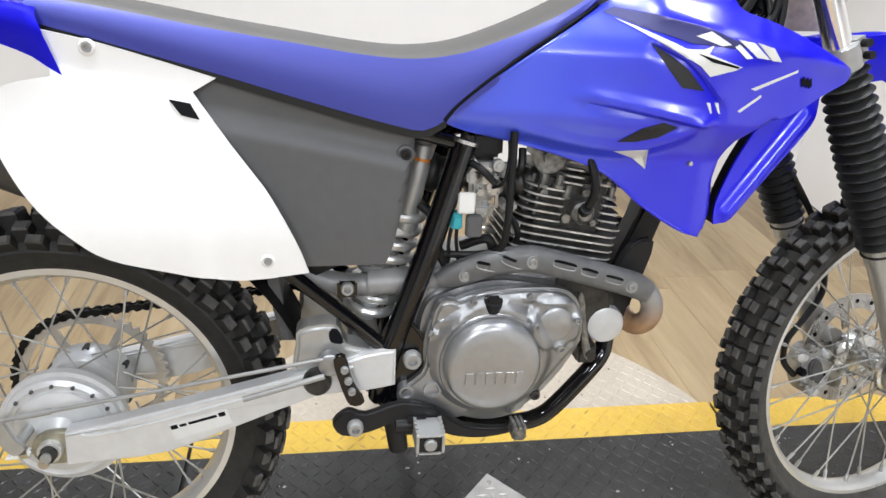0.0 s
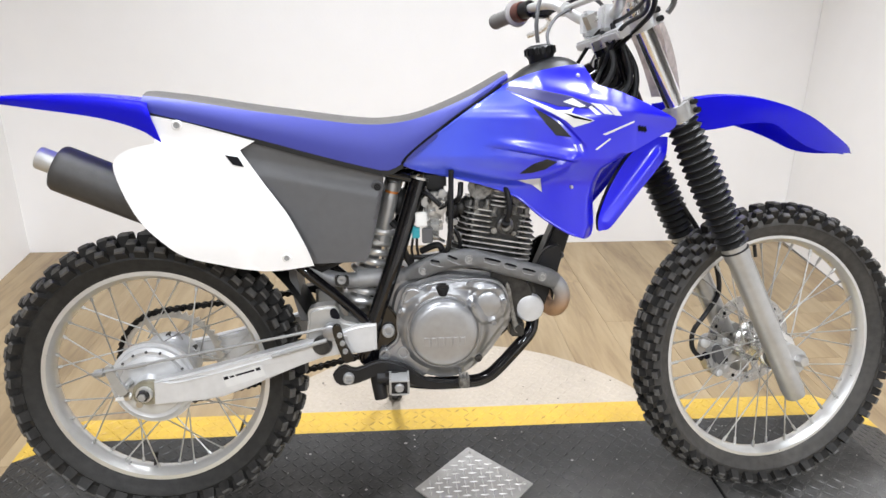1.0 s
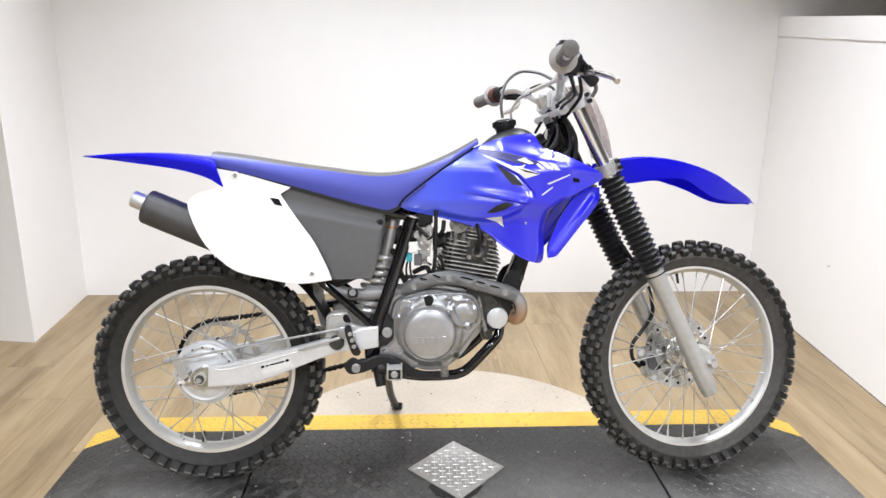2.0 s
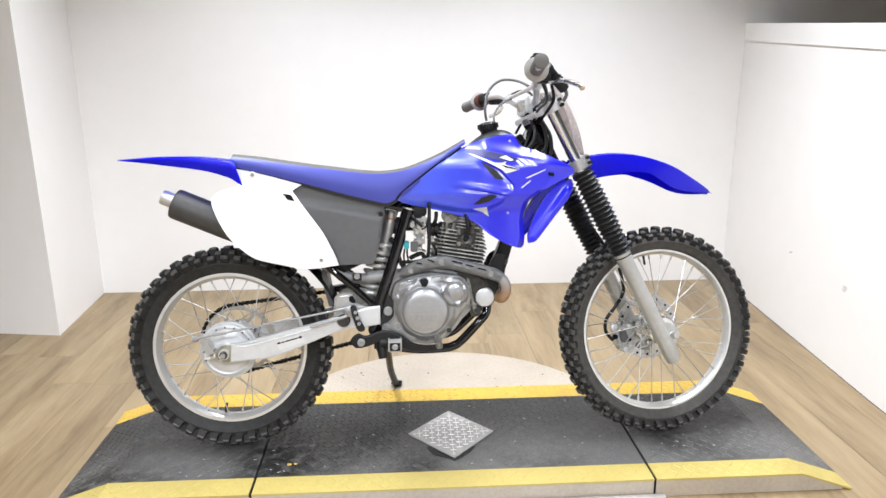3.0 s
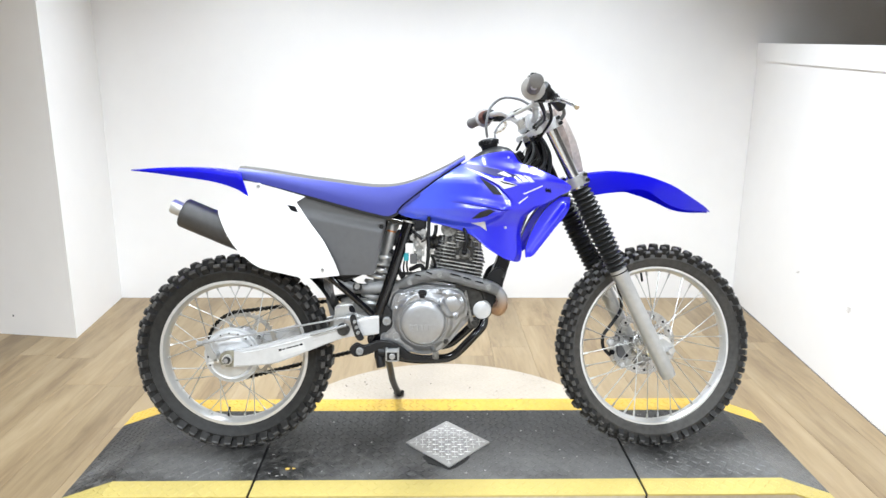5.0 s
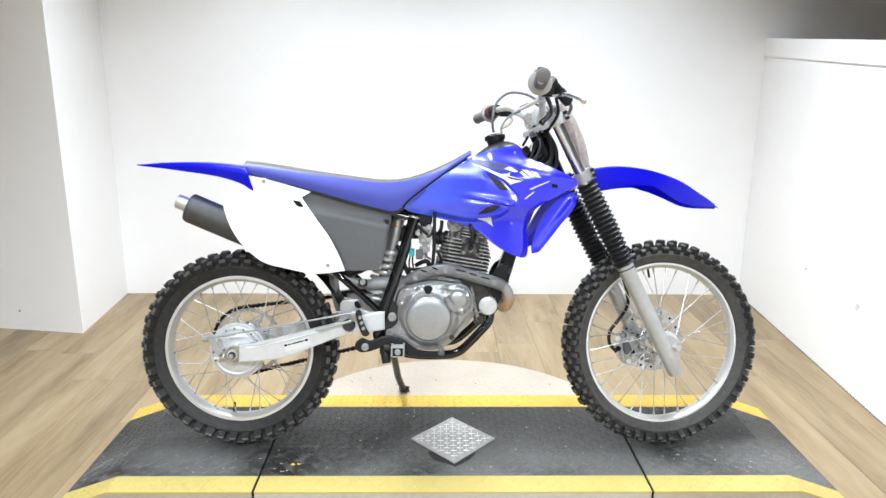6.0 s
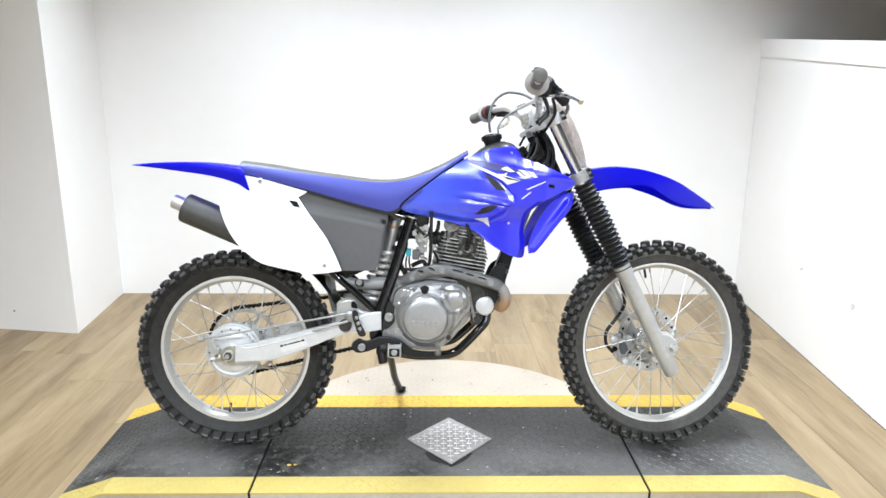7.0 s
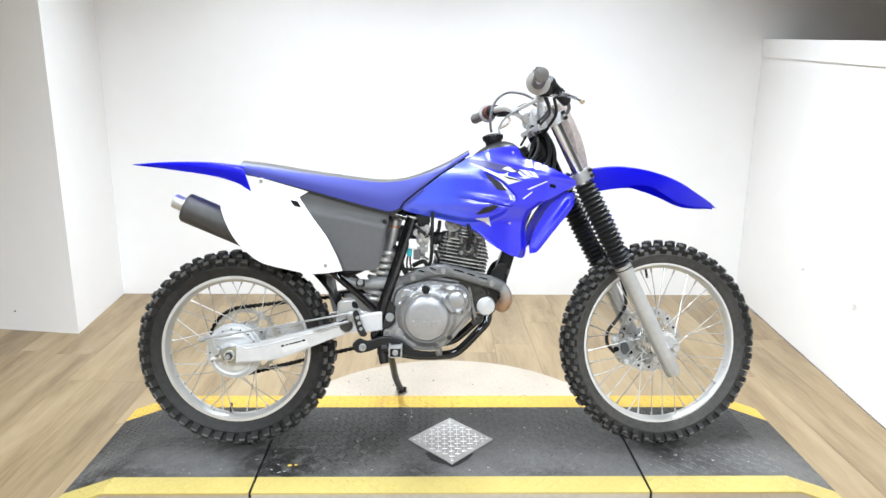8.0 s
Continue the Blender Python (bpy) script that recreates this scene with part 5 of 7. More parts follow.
def shrouds():
    outline = round_outline([(0.732, 0.936), (0.791, 0.960), (0.845, 0.971), (0.876, 0.972), (0.889, 0.956), (0.902, 0.936), (0.947, 0.921), (1.041, 0.877), (1.056, 0.864), (1.050, 0.851), (1.013, 0.833), (0.956, 0.803),
                             (0.925, 0.773), (0.915, 0.742), (0.910, 0.715), (0.914, 0.661), (0.911, 0.637), (0.898, 0.631), (0.849, 0.649), (0.805, 0.676), (0.772, 0.704), (0.742, 0.722), (0.695, 0.737), (0.628, 0.753),
                             (0.560, 0.768), (0.528, 0.781), (0.545, 0.800), (0.626, 0.863), (0.693, 0.909)], 4, (8, 16, 25))
    for s in (1, -1):
        bm = bmesh.new()
        skin(bm, outline, shroud_y, 0.004, 0.0050, s, (GROOVE, BLADE, [(x - 0.024, z) for z, x in FRONT_EDGE[:5]]))
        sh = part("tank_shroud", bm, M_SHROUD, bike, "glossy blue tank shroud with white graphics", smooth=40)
        # rolled lip along the back and lower edges; a black tube draws the shaded gap towards the seat
        lip = [(0.905, 0.634), (0.875, 0.639), (0.849, 0.649), (0.805, 0.676), (0.772, 0.704), (0.742, 0.722), (0.695, 0.737), (0.628, 0.753), (0.560, 0.768), (0.530, 0.780)]
        bm = bmesh.new()
        tube(bm, [(x, s * (shroud_y(x, z) + 0.0012), z + 0.001) for x, z in lip], 0.0024, 8, 4)
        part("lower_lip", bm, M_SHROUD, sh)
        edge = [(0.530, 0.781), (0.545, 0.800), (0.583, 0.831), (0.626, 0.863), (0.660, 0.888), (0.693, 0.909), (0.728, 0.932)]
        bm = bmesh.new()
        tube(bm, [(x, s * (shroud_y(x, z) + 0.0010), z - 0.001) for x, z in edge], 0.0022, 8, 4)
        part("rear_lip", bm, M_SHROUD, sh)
        bm = bmesh.new()
        wide = [(0.52, 0.099), (0.58, 0.090), (0.65, 0.086), (0.70, 0.083), (0.738, 0.070)]
        tube(bm, [(x - 0.003, s * min(shroud_y(x, z) + 0.0040, -curve_at(x, wide) - 0.0025), z + 0.0035) for x, z in edge], 0.0026, 8, 4)
        part("gap_shade", bm, M_INK, sh, "dark strip for the shaded gap between shroud and seat")
        scoop(s)
        for o in ([(0.778, 0.892), (0.801, 0.880), (0.824, 0.864), (0.848, 0.838), (0.819, 0.841), (0.800, 0.863)], [(0.756, 0.765), (0.781, 0.786), (0.806, 0.795), (0.825, 0.790), (0.803, 0.775), (0.778, 0.767)]):
            decal(o, M_VENT, sh, "shroud_vent", "dark vent opening", 0.0014, s, 0.005)
        decal([(0.730, 0.927), (0.744, 0.934), (0.788, 0.927), (0.848, 0.914), (0.899, 0.893), (0.877, 0.891), (0.825, 0.895), (0.766, 0.912)], M_NAVY, sh, "dark_graphic", "dark navy graphic", 0.0012, s, 0.005)
        # white block graphics reduced to plain shapes
        for o in ([(0.741, 0.920), (0.761, 0.9125), (0.819, 0.888), (0.840, 0.888), (0.852, 0.893), (0.846, 0.883), (0.889, 0.869), (0.881, 0.865), (0.850, 0.856), (0.837, 0.868), (0.794, 0.891)],
                  [(0.832, 0.9035), (0.850, 0.910), (0.874, 0.895), (0.862, 0.893)], [(0.878, 0.893), (0.884, 0.896), (0.902, 0.880), (0.893, 0.879)],
                  [(0.882, 0.902), (0.903, 0.8985), (0.925, 0.879), (0.908, 0.881)], [(0.907, 0.899), (0.929, 0.893), (0.941, 0.877), (0.928, 0.878)]):
            decal(o, M_LABEL, sh, "white_graphic", "plain white graphic block", 0.0017, s, 0.005)
        decal([(0.832, 0.8835), (0.884, 0.8695), (0.884, 0.867), (0.850, 0.8735)], M_INK, sh, "dark_stroke", "", 0.0024, s, 0.005)
        decal([(0.754, 0.7515), (0.796, 0.757), (0.804, 0.727), (0.785, 0.741)], M_LABEL, sh, "white_graphic", "", 0.0017, s, 0.005)
        for k in range(2):
            decal([(0.852 + 0.011 * k, 0.824), (0.857 + 0.011 * k, 0.824), (0.860 + 0.011 * k, 0.811), (0.858 + 0.011 * k, 0.811)], M_LABEL, sh, "small_mark", "", 0.0015, s, 0.005)
        # tube-lamp highlights drawn as two thin pale decals
        for o in ([(0.906, 0.843), (0.966, 0.868), (0.966, 0.865), (0.912, 0.841)], [(0.893, 0.815), (0.921, 0.836), (0.922, 0.833), (0.896, 0.813)]):
            decal(o, M_LABEL, sh, "highlight_streak", "thin pale highlight streak", 0.0015, s, 0.005)
        for k in range(3):
            decal([(0.973 + 0.006 * k, 0.857 - 0.001 * k), (0.978 + 0.006 * k, 0.860 - 0.001 * k), (0.981 + 0.006 * k, 0.850 - 0.001 * k), (0.976 + 0.006 * k, 0.847 - 0.001 * k)], M_INK, sh, "small_mark", "", 0.0015, s, 0.005)
        for x, z in ((0.868, 0.952), (0.859, 0.739)):
            bm = bmesh.new()
            lathe(bm, [(0, -0.003), (0.003, -0.0025), (0.0045, 0.001)], 14, (x, shroud_y(x, z), z))
            o = part("screw", bm, M_STEEL, sh)
            if s < 0:
                o.scale = (1, -1, 1)
    # black fuel tank between them
    top = [(0.60, 0.80), (0.70, 0.905), (0.747, 0.942), (0.787, 0.973), (0.835, 0.992), (0.876, 0.988), (0.908, 0.962), (0.935, 0.922), (0.957, 0.89), (0.965, 0.86)]
    wide = [(0.60, 0.075), (0.70, 0.084), (0.80, 0.090), (0.88, 0.088), (0.93, 0.080), (0.965, 0.06)]
    rows = []
    for x in np.linspace(0.60, 0.965, 28):
        zt, w = curve_at(x, top), curve_at(x, wide)
        rows.append([(x, w * math.copysign(abs(math.sin(a)) ** 0.75, math.sin(a)), 0.79 + (zt - 0.79) * max(0.0, math.cos(a)) ** 0.55 if abs(a) < math.pi / 2 else 0.79) for a in np.linspace(-math.pi / 2, math.pi / 2, 19)])
    bm = bmesh.new()
    loft(bm, rows, closed=True, cap=True)
    part("fuel_tank", bm, M_BLACK_PL, bike, "black plastic fuel tank", smooth=50)
    bm = bmesh.new()
    n = 16
    lathe(bm, [(0, -0.026), (0.020, -0.026), (0.030, -0.022), (0.033, -0.018), (0.033, -0.004), (0.028, 0.006), (0.028, 0.02), (0, 0.02)], 40)
    cap = part("fuel_cap", bm, M_BLACK_PL, bike, "ribbed black fuel cap", Matrix.Translation((0.818, 0, 0.993)) @ Matrix.Scale(0.9, 4) @ Matrix.Rotation(radians(-8), 4, "Y") @ Matrix.Rotation(radians(90), 4, "X") @ Matrix.Diagonal((1, -1, 1, 1)))
    bm = bmesh.new()
    box(bm, (0.028, -0.02, -0.004), (0.0365, -0.004, 0.004), None, 0.001)
    rib = finish("cap_rib", bm, M_BLACK_PL, 30)
    for k in range(n):
        ob = new("cap_rib", rib)
        ob.parent = cap
        ob.matrix_local = Matrix.Rotation(2 * math.pi * k / n, 4, "Y")
    for pts, r in (([(0.812, 0, 1.02), (0.808, 0, 1.06), (0.822, 0.02, 1.115), (0.862, 0.03, 1.148), (0.91, 0.0, 1.142), (0.945, -0.03, 1.12)], 0.0042),
                   ([(0.845, 0.02, 1.00), (0.842, 0.05, 1.04), (0.872, 0.10, 1.08), (0.91, 0.12, 1.10)], 0.0035)):
        bm = bmesh.new()
        tube(bm, pts, r, 8, 8)
        part("breather_hose", bm, M_GREY, bike, "thin dark breather hose")


shrouds()


def frame_tubes():
    for s in (-1, 1):
        y = 0.09 * s
        for pts, r in (([(0.561, y * 0.76, 0.752), (0.514, y * 0.92, 0.60), (0.466, y, 0.458), (0.449, y, 0.375)], 0.0172),
                       ([(0.30, y * 0.9, 0.60), (0.331, y, 0.568), (0.395, y, 0.512), (0.460, y, 0.450)], 0.0105),
                       ([(0.445, y, 0.385), (0.50, y, 0.338), (0.572, y, 0.320), (0.66, y, 0.320), (0.695, y, 0.327), (0.722, y * 0.97, 0.345), (0.772, y * 0.85, 0.394), (0.798, y * 0.72, 0.422), (0.806, y * 0.6, 0.455), (0.832, y * 0.3, 0.50)], 0.0138),
                       ([(0.545, y * 0.76, 0.752), (0.40, y * 0.85, 0.79), (0.18, y * 0.8, 0.85), (0.06, y * 0.8, 0.88)], 0.010)):
            bm = bmesh.new()
            tube(bm, pts, r, 16, 6)
            part("frame_tube", bm, M_BLACK, bike, "gloss black frame tube")
        bm = bmesh.new()
        rod(bm, (0.5605, y * 0.76, 0.7505), (0.5618, y * 0.757, 0.7552), 0.0200, 24)
        part("tube_cap", bm, M_STEEL, bike, "bare steel rim on the frame tube")
        # gusset plate round the swingarm pivot
        bm = bmesh.new()
        slab(bm, round_outline([(0.452, 0.475), (0.478, 0.505), (0.512, 0.47), (0.515, 0.43), (0.50, 0.39), (0.455, 0.365), (0.432, 0.385)], 4), 0.078 * s, 0.098 * s, 0.003)
        part("pivot_plate", bm, M_BLACK, bike, "black swingarm pivot plate")
    bolt(bike, 0.494, -0.106, 0.444, 0.0135, M_SCREW, "pivot_bolt", 0.010)
    bm = bmesh.new()
    slab(bm, [(0.806, 0.53), (0.838, 0.61), (0.866, 0.68), (0.935, 0.86), (0.980, 0.87), (0.932, 0.74), (0.893, 0.64), (0.866, 0.55), (0.855, 0.47), (0.822, 0.46)], -0.024, 0.024, 0.006)
    part("down_tube", bm, M_BLACK_PL, bike, "black front down tube")
    for s in (-1, 1):
        bm = bmesh.new()
        slab(bm, round_outline([(0.800, 0.452), (0.802, 0.545), (0.826, 0.598), (0.862, 0.602), (0.846, 0.530), (0.832, 0.490), (0.822, 0.452)], 3), 0.046 * s, 0.060 * s, 0.003)
        part("engine_mount", bm, M_BLACK_PL, bike, "black engine mount plate")
    bolt(bike, 0.866, -0.026, 0.578, 0.008, M_GREY, "mount_bolt")
    bm = bmesh.new()
    tube(bm, [(0.93, 0, 0.96), (0.78, 0, 0.87), (0.60, 0, 0.79), (0.52, 0, 0.76)], 0.024, 14, 6)
    part("backbone", bm, M_BLACK, bike)
    # black airbox and inner mudguard behind the covers
    bm = bmesh.new()
    slab(bm, [(0.20, 0.80), (0.46, 0.765), (0.45, 0.60), (0.36, 0.56), (0.28, 0.60), (0.15, 0.72)], -0.078, 0.078, 0.012)
    part("airbox", bm, M_BLACK_PL, bike, "black plastic airbox")
    bm = bmesh.new()
    rows = []
    for t in np.linspace(0, 1, 14):
        a = radians(22 + 60 * t)
        rows.append([(REAR.x + 0.365 * math.cos(a), u, REAR.z + 0.365 * math.sin(a) + 0.01 - 0.02 * (u / 0.07) ** 2) for u in np.linspace(-0.07, 0.07, 7)])
    loft(bm, rows)
    bmesh.ops.solidify(bm, geom=bm.faces[:], thickness=0.003)
    part("inner_mudguard", bm, M_BLACK_PL, bike, "black inner rear mudguard")
    bm = bmesh.new()
    loft(bm, [[(x - 0.008, -0.045, z), (x + 0.008, -0.045, z), (x + 0.008, 0.045, z), (x - 0.008, 0.045, z)] for x, z in ((0.300, 0.60), (0.298, 0.55), (0.305, 0.50), (0.318, 0.45))], closed=True, cap=True)
    part("mud_flap", bm, M_GREY, bike, "dark rubber mud flap")


frame_tubes()


def swingarm():
    arm = round_outline([(0.016, 0.300), (0.018, 0.351), (0.026, 0.353), (0.083, 0.364), (0.22, 0.398), (0.36, 0.434), (0.425, 0.456), (0.47, 0.462), (0.47, 0.405), (0.43, 0.398), (0.36, 0.392), (0.25, 0.350), (0.153, 0.313), (0.077, 0.304)], 2, (0, 1, 7, 8))
    for s in (-1, 1):
        bm = bmesh.new()
        y0 = 0.082 if s < 0 else 0.112
        slab(bm, arm, y0 * s, (y0 + 0.030) * s, 0.004)
        part("swingarm_beam", bm, M_SILVER, bike, "silver box-section swingarm beam")
        bm = bmesh.new()
        tube(bm, [(0.040, (y0 + 0.030) * s, 0.3490), (0.068, (y0 + 0.030) * s, 0.3485), (0.155, (y0 + 0.030) * s, 0.3680), (0.234, (y0 + 0.030) * s, 0.3890), (0.330, (y0 + 0.030) * s, 0.4150), (0.41, (y0 + 0.030) * s, 0.4380)], 0.0026, 8, 4)
        part("swingarm_ridge", bm, M_SILVER, bike)
    # welded gussets above the beams, joined by a cross member
    hump = round_outline([(0.325, 0.430), (0.331, 0.466), (0.336, 0.491), (0.386, 0.497), (0.402, 0.466), (0.455, 0.454), (0.455, 0.412), (0.40, 0.405)], 3, (0, 5, 6))
    for lo, hi in ((-0.102, -0.056), (0.060, 0.132)):
        bm = bmesh.new()
        slab(bm, hump, lo, hi, 0.006)
        part("swingarm_gusset", bm, M_SLIDER, bike, "welded silver swingarm gusset")
    bm = bmesh.new()
    slab(bm, round_outline([(0.379, 0.474), (0.377, 0.490), (0.388, 0.491), (0.396, 0.472)], 3), -0.1035, -0.098)
    part("gusset_slot", bm, M_INK, bike)
    bm = bmesh.new()
    box(bm, (0.405, -0.058, 0.415), (0.452, 0.062, 0.448), bevel=0.006)
    part("swingarm_cross_member", bm, M_SLIDER, bike)
    # adjuster plate and its bolt
    for s, y0 in ((-1, 0.092), (1, 0.118)):
        bm = bmesh.new()
        slab(bm, round_outline([(0.03, 0.306), (0.028, 0.344), (-0.005, 0.349), (-0.026, 0.336), (-0.027, 0.310), (-0.006, 0.298)], 4), y0 * s, (y0 + 0.012) * s, 0.002)
        part("axle_plate", bm, M_ZINC, bike, "yellowed zinc axle adjuster plate")
        bm = bmesh.new()
        rod(bm, (-0.056, s * (y0 + 0.006), 0.3125), (-0.02, s * (y0 + 0.006), 0.319), 0.004, 10)
        rod(bm, (-0.046, s * (y0 + 0.006), 0.3145), (-0.036, s * (y0 + 0.006), 0.316), 0.0085, 6)
        part("adjuster_bolt", bm, M_STEEL, bike)
        bm = bmesh.new()
        slab(bm, [(-0.067, 0.307), (-0.064, 0.312), (-0.036, 0.3225), (-0.030, 0.318), (-0.036, 0.309)], (y0 + 0.001) * s, (y0 + 0.011) * s, 0.0015)
        part("adjuster_end", bm, M_LABEL, bike, "pale adjuster end piece")
        bm = bmesh.new()
        rod(bm, (-0.016, s * (y0 + 0.004), 0.300), (-0.016, s * (y0 + 0.016), 0.300), 0.0075, 6)
        part("adjuster_nut", bm, M_STEEL, bike)
    # paper label: a dark line of small bars over a pale ground
    bm = bmesh.new()
    slab(bm, [(0.155, 0.360), (0.234, 0.381), (0.242, 0.357), (0.163, 0.334)], -0.1130, -0.1122)
    lab = part("label", bm, M_TAG, bike, "pale paper label with a dark bar", smooth=0)
    for x0, x1, drop, h in ((0.157, 0.166, 0.0035, 0.006), (0.169, 0.178, 0.005, 0.0035), (0.181, 0.219, 0.005, 0.0035), (0.222, 0.231, 0.0035, 0.006)):
        z0, z1 = 0.3595 + (x0 - 0.155) * 0.266 - drop, 0.3595 + (x1 - 0.155) * 0.266 - drop
        bm = bmesh.new()
        slab(bm, [(x0, z0), (x1, z1), (x1 + 0.002, z1 - h), (x0 + 0.002, z0 - h)], -0.1136, -0.1129)
        part("bar_mark", bm, M_INK, lab, smooth=0)
    # brake rod and return spring
    bm = bmesh.new()
    rod(bm, (-0.095, -0.120, 0.3745), (0.388, -0.124, 0.462), 0.0030, 10)
    rod(bm, (-0.090, -0.120, 0.375), (-0.074, -0.120, 0.378), 0.0085, 10)
    rod(bm, (-0.03, -0.120, 0.386), (0.01, -0.120, 0.393), 0.0045, 10)
    part("brake_rod", bm, M_SCREW, bike, "thin steel brake rod")
    # chain: two runs and the bend round the sprocket, link by link
    path = []
    r = 0.117
    for k in range(26):
        a = radians(97 + 166 * k / 25)
        path.append(Vector((REAR.x + r * math.cos(a), 0.0925, REAR.z + r * math.sin(a))))
    path = [Vector((0.455, 0.0925, 0.495))] + [Vector((0.455, 0.0925, 0.495)).lerp(path[0], t) for t in np.linspace(0.03, 0.97, 30)] + path
    path += [path[-1].lerp(Vector((0.455, 0.0925, 0.322)), t) for t in np.linspace(0.03, 1, 30)]
    dist, marks, want = 0.0, [], 0.0
    for p, q in zip(path, path[1:]):
        seg = (q - p).length
        while want < dist + seg:
            marks.append(p.lerp(q, (want - dist) / seg))
            want += 0.0159
        dist += seg
    bm = bmesh.new()
    for i, (p, q) in enumerate(zip(marks, marks[1:])):
        m = Matrix.Translation((p + q) / 2) @ (q - p).to_track_quat("X", "Z").to_matrix().to_4x4()
        w = 0.009 if i % 2 else 0.0065
        link = [(u, v) for u, v in ((-0.0135, 0), (-0.011, 0.006), (-0.0055, 0.006), (0, 0.0034), (0.0055, 0.006), (0.011, 0.006), (0.0135, 0), (0.011, -0.006), (0.0055, -0.006), (0, -0.0034), (-0.0055, -0.006), (-0.011, -0.006))]
        for y0, y1 in ((-w, -w + 0.002), (w - 0.002, w)):
            lo, hi = [bm.verts.new(m @ Vector((u, y0, v))) for u, v in link], [bm.verts.new(m @ Vector((u, y1, v))) for u, v in link]
            bm.faces.new(lo)
            bm.faces.new(hi[::-1])
            for k in range(12):
                bm.faces.new((lo[k], hi[k], hi[(k + 1) % 12], lo[(k + 1) % 12]))
        rod(bm, m @ Vector((-0.008, -w, 0)), m @ Vector((-0.008, w, 0)), 0.0045, 8)
    part("chain", bm, M_CHAIN, bike, "dark greasy drive chain", smooth=0)
    bm = bmesh.new()
    slab(bm, [(0.30, 0.487), (0.31, 0.497), (0.43, 0.515), (0.43, 0.503)], 0.055, 0.085)
    part("chain_guard", bm, M_BLACK_PL, bike)
    # shock absorber with its coil spring
    a, b = Vector((0.512, -0.02, 0.745)), Vector((0.428, -0.01, 0.455))
    bm = bmesh.new()
    rod(bm, a, a.lerp(b, 0.42), 0.019, 18)
    rod(bm, a.lerp(b, 0.42), a.lerp(b, 0.95), 0.013, 14)
    part("shock_body", bm, M_SILVER, bike, "silver shock absorber body")
    u = (b - a).normalized()
    e1 = u.orthogonal().normalized()
    e2 = u.cross(e1)
    pts = []
    turns, n = 8.5, 150
    for k in range(n):
        t = k / (n - 1)
        ang = 2 * math.pi * turns * t
        pts.append(a.lerp(b, 0.30 + 0.62 * t) + 0.033 * (math.cos(ang) * e1 + math.sin(ang) * e2))
    bm = bmesh.new()
    tube(bm, pts, 0.0075, 10, 1)
    part("shock_spring", bm, M_RIM, bike, "pale coil spring")
    bm = bmesh.new()
    tube(bm, [(0.509, -0.034, 0.733), (0.498, -0.034, 0.685), (0.484, -0.034, 0.625)], lambda t: 0.0125 + 0.0035 * step(0.1, 0.3, t), 20, 6)
    rod(bm, (0.510, -0.034, 0.741), (0.508, -0.034, 0.728), 0.0125, 14)
    rod(bm, (0.487, -0.034, 0.632), (0.482, -0.034, 0.616), 0.0200, 18)
    part("shock_reservoir", bm, M_SLIDER, bike, "pale grey shock reservoir")
    bm = bmesh.new()
    rod(bm, (0.5068, -0.034, 0.7235), (0.5054, -0.034, 0.7175), 0.0140, 16)
    part("orange_band", bm, M_ORANGE, bike)


swingarm()


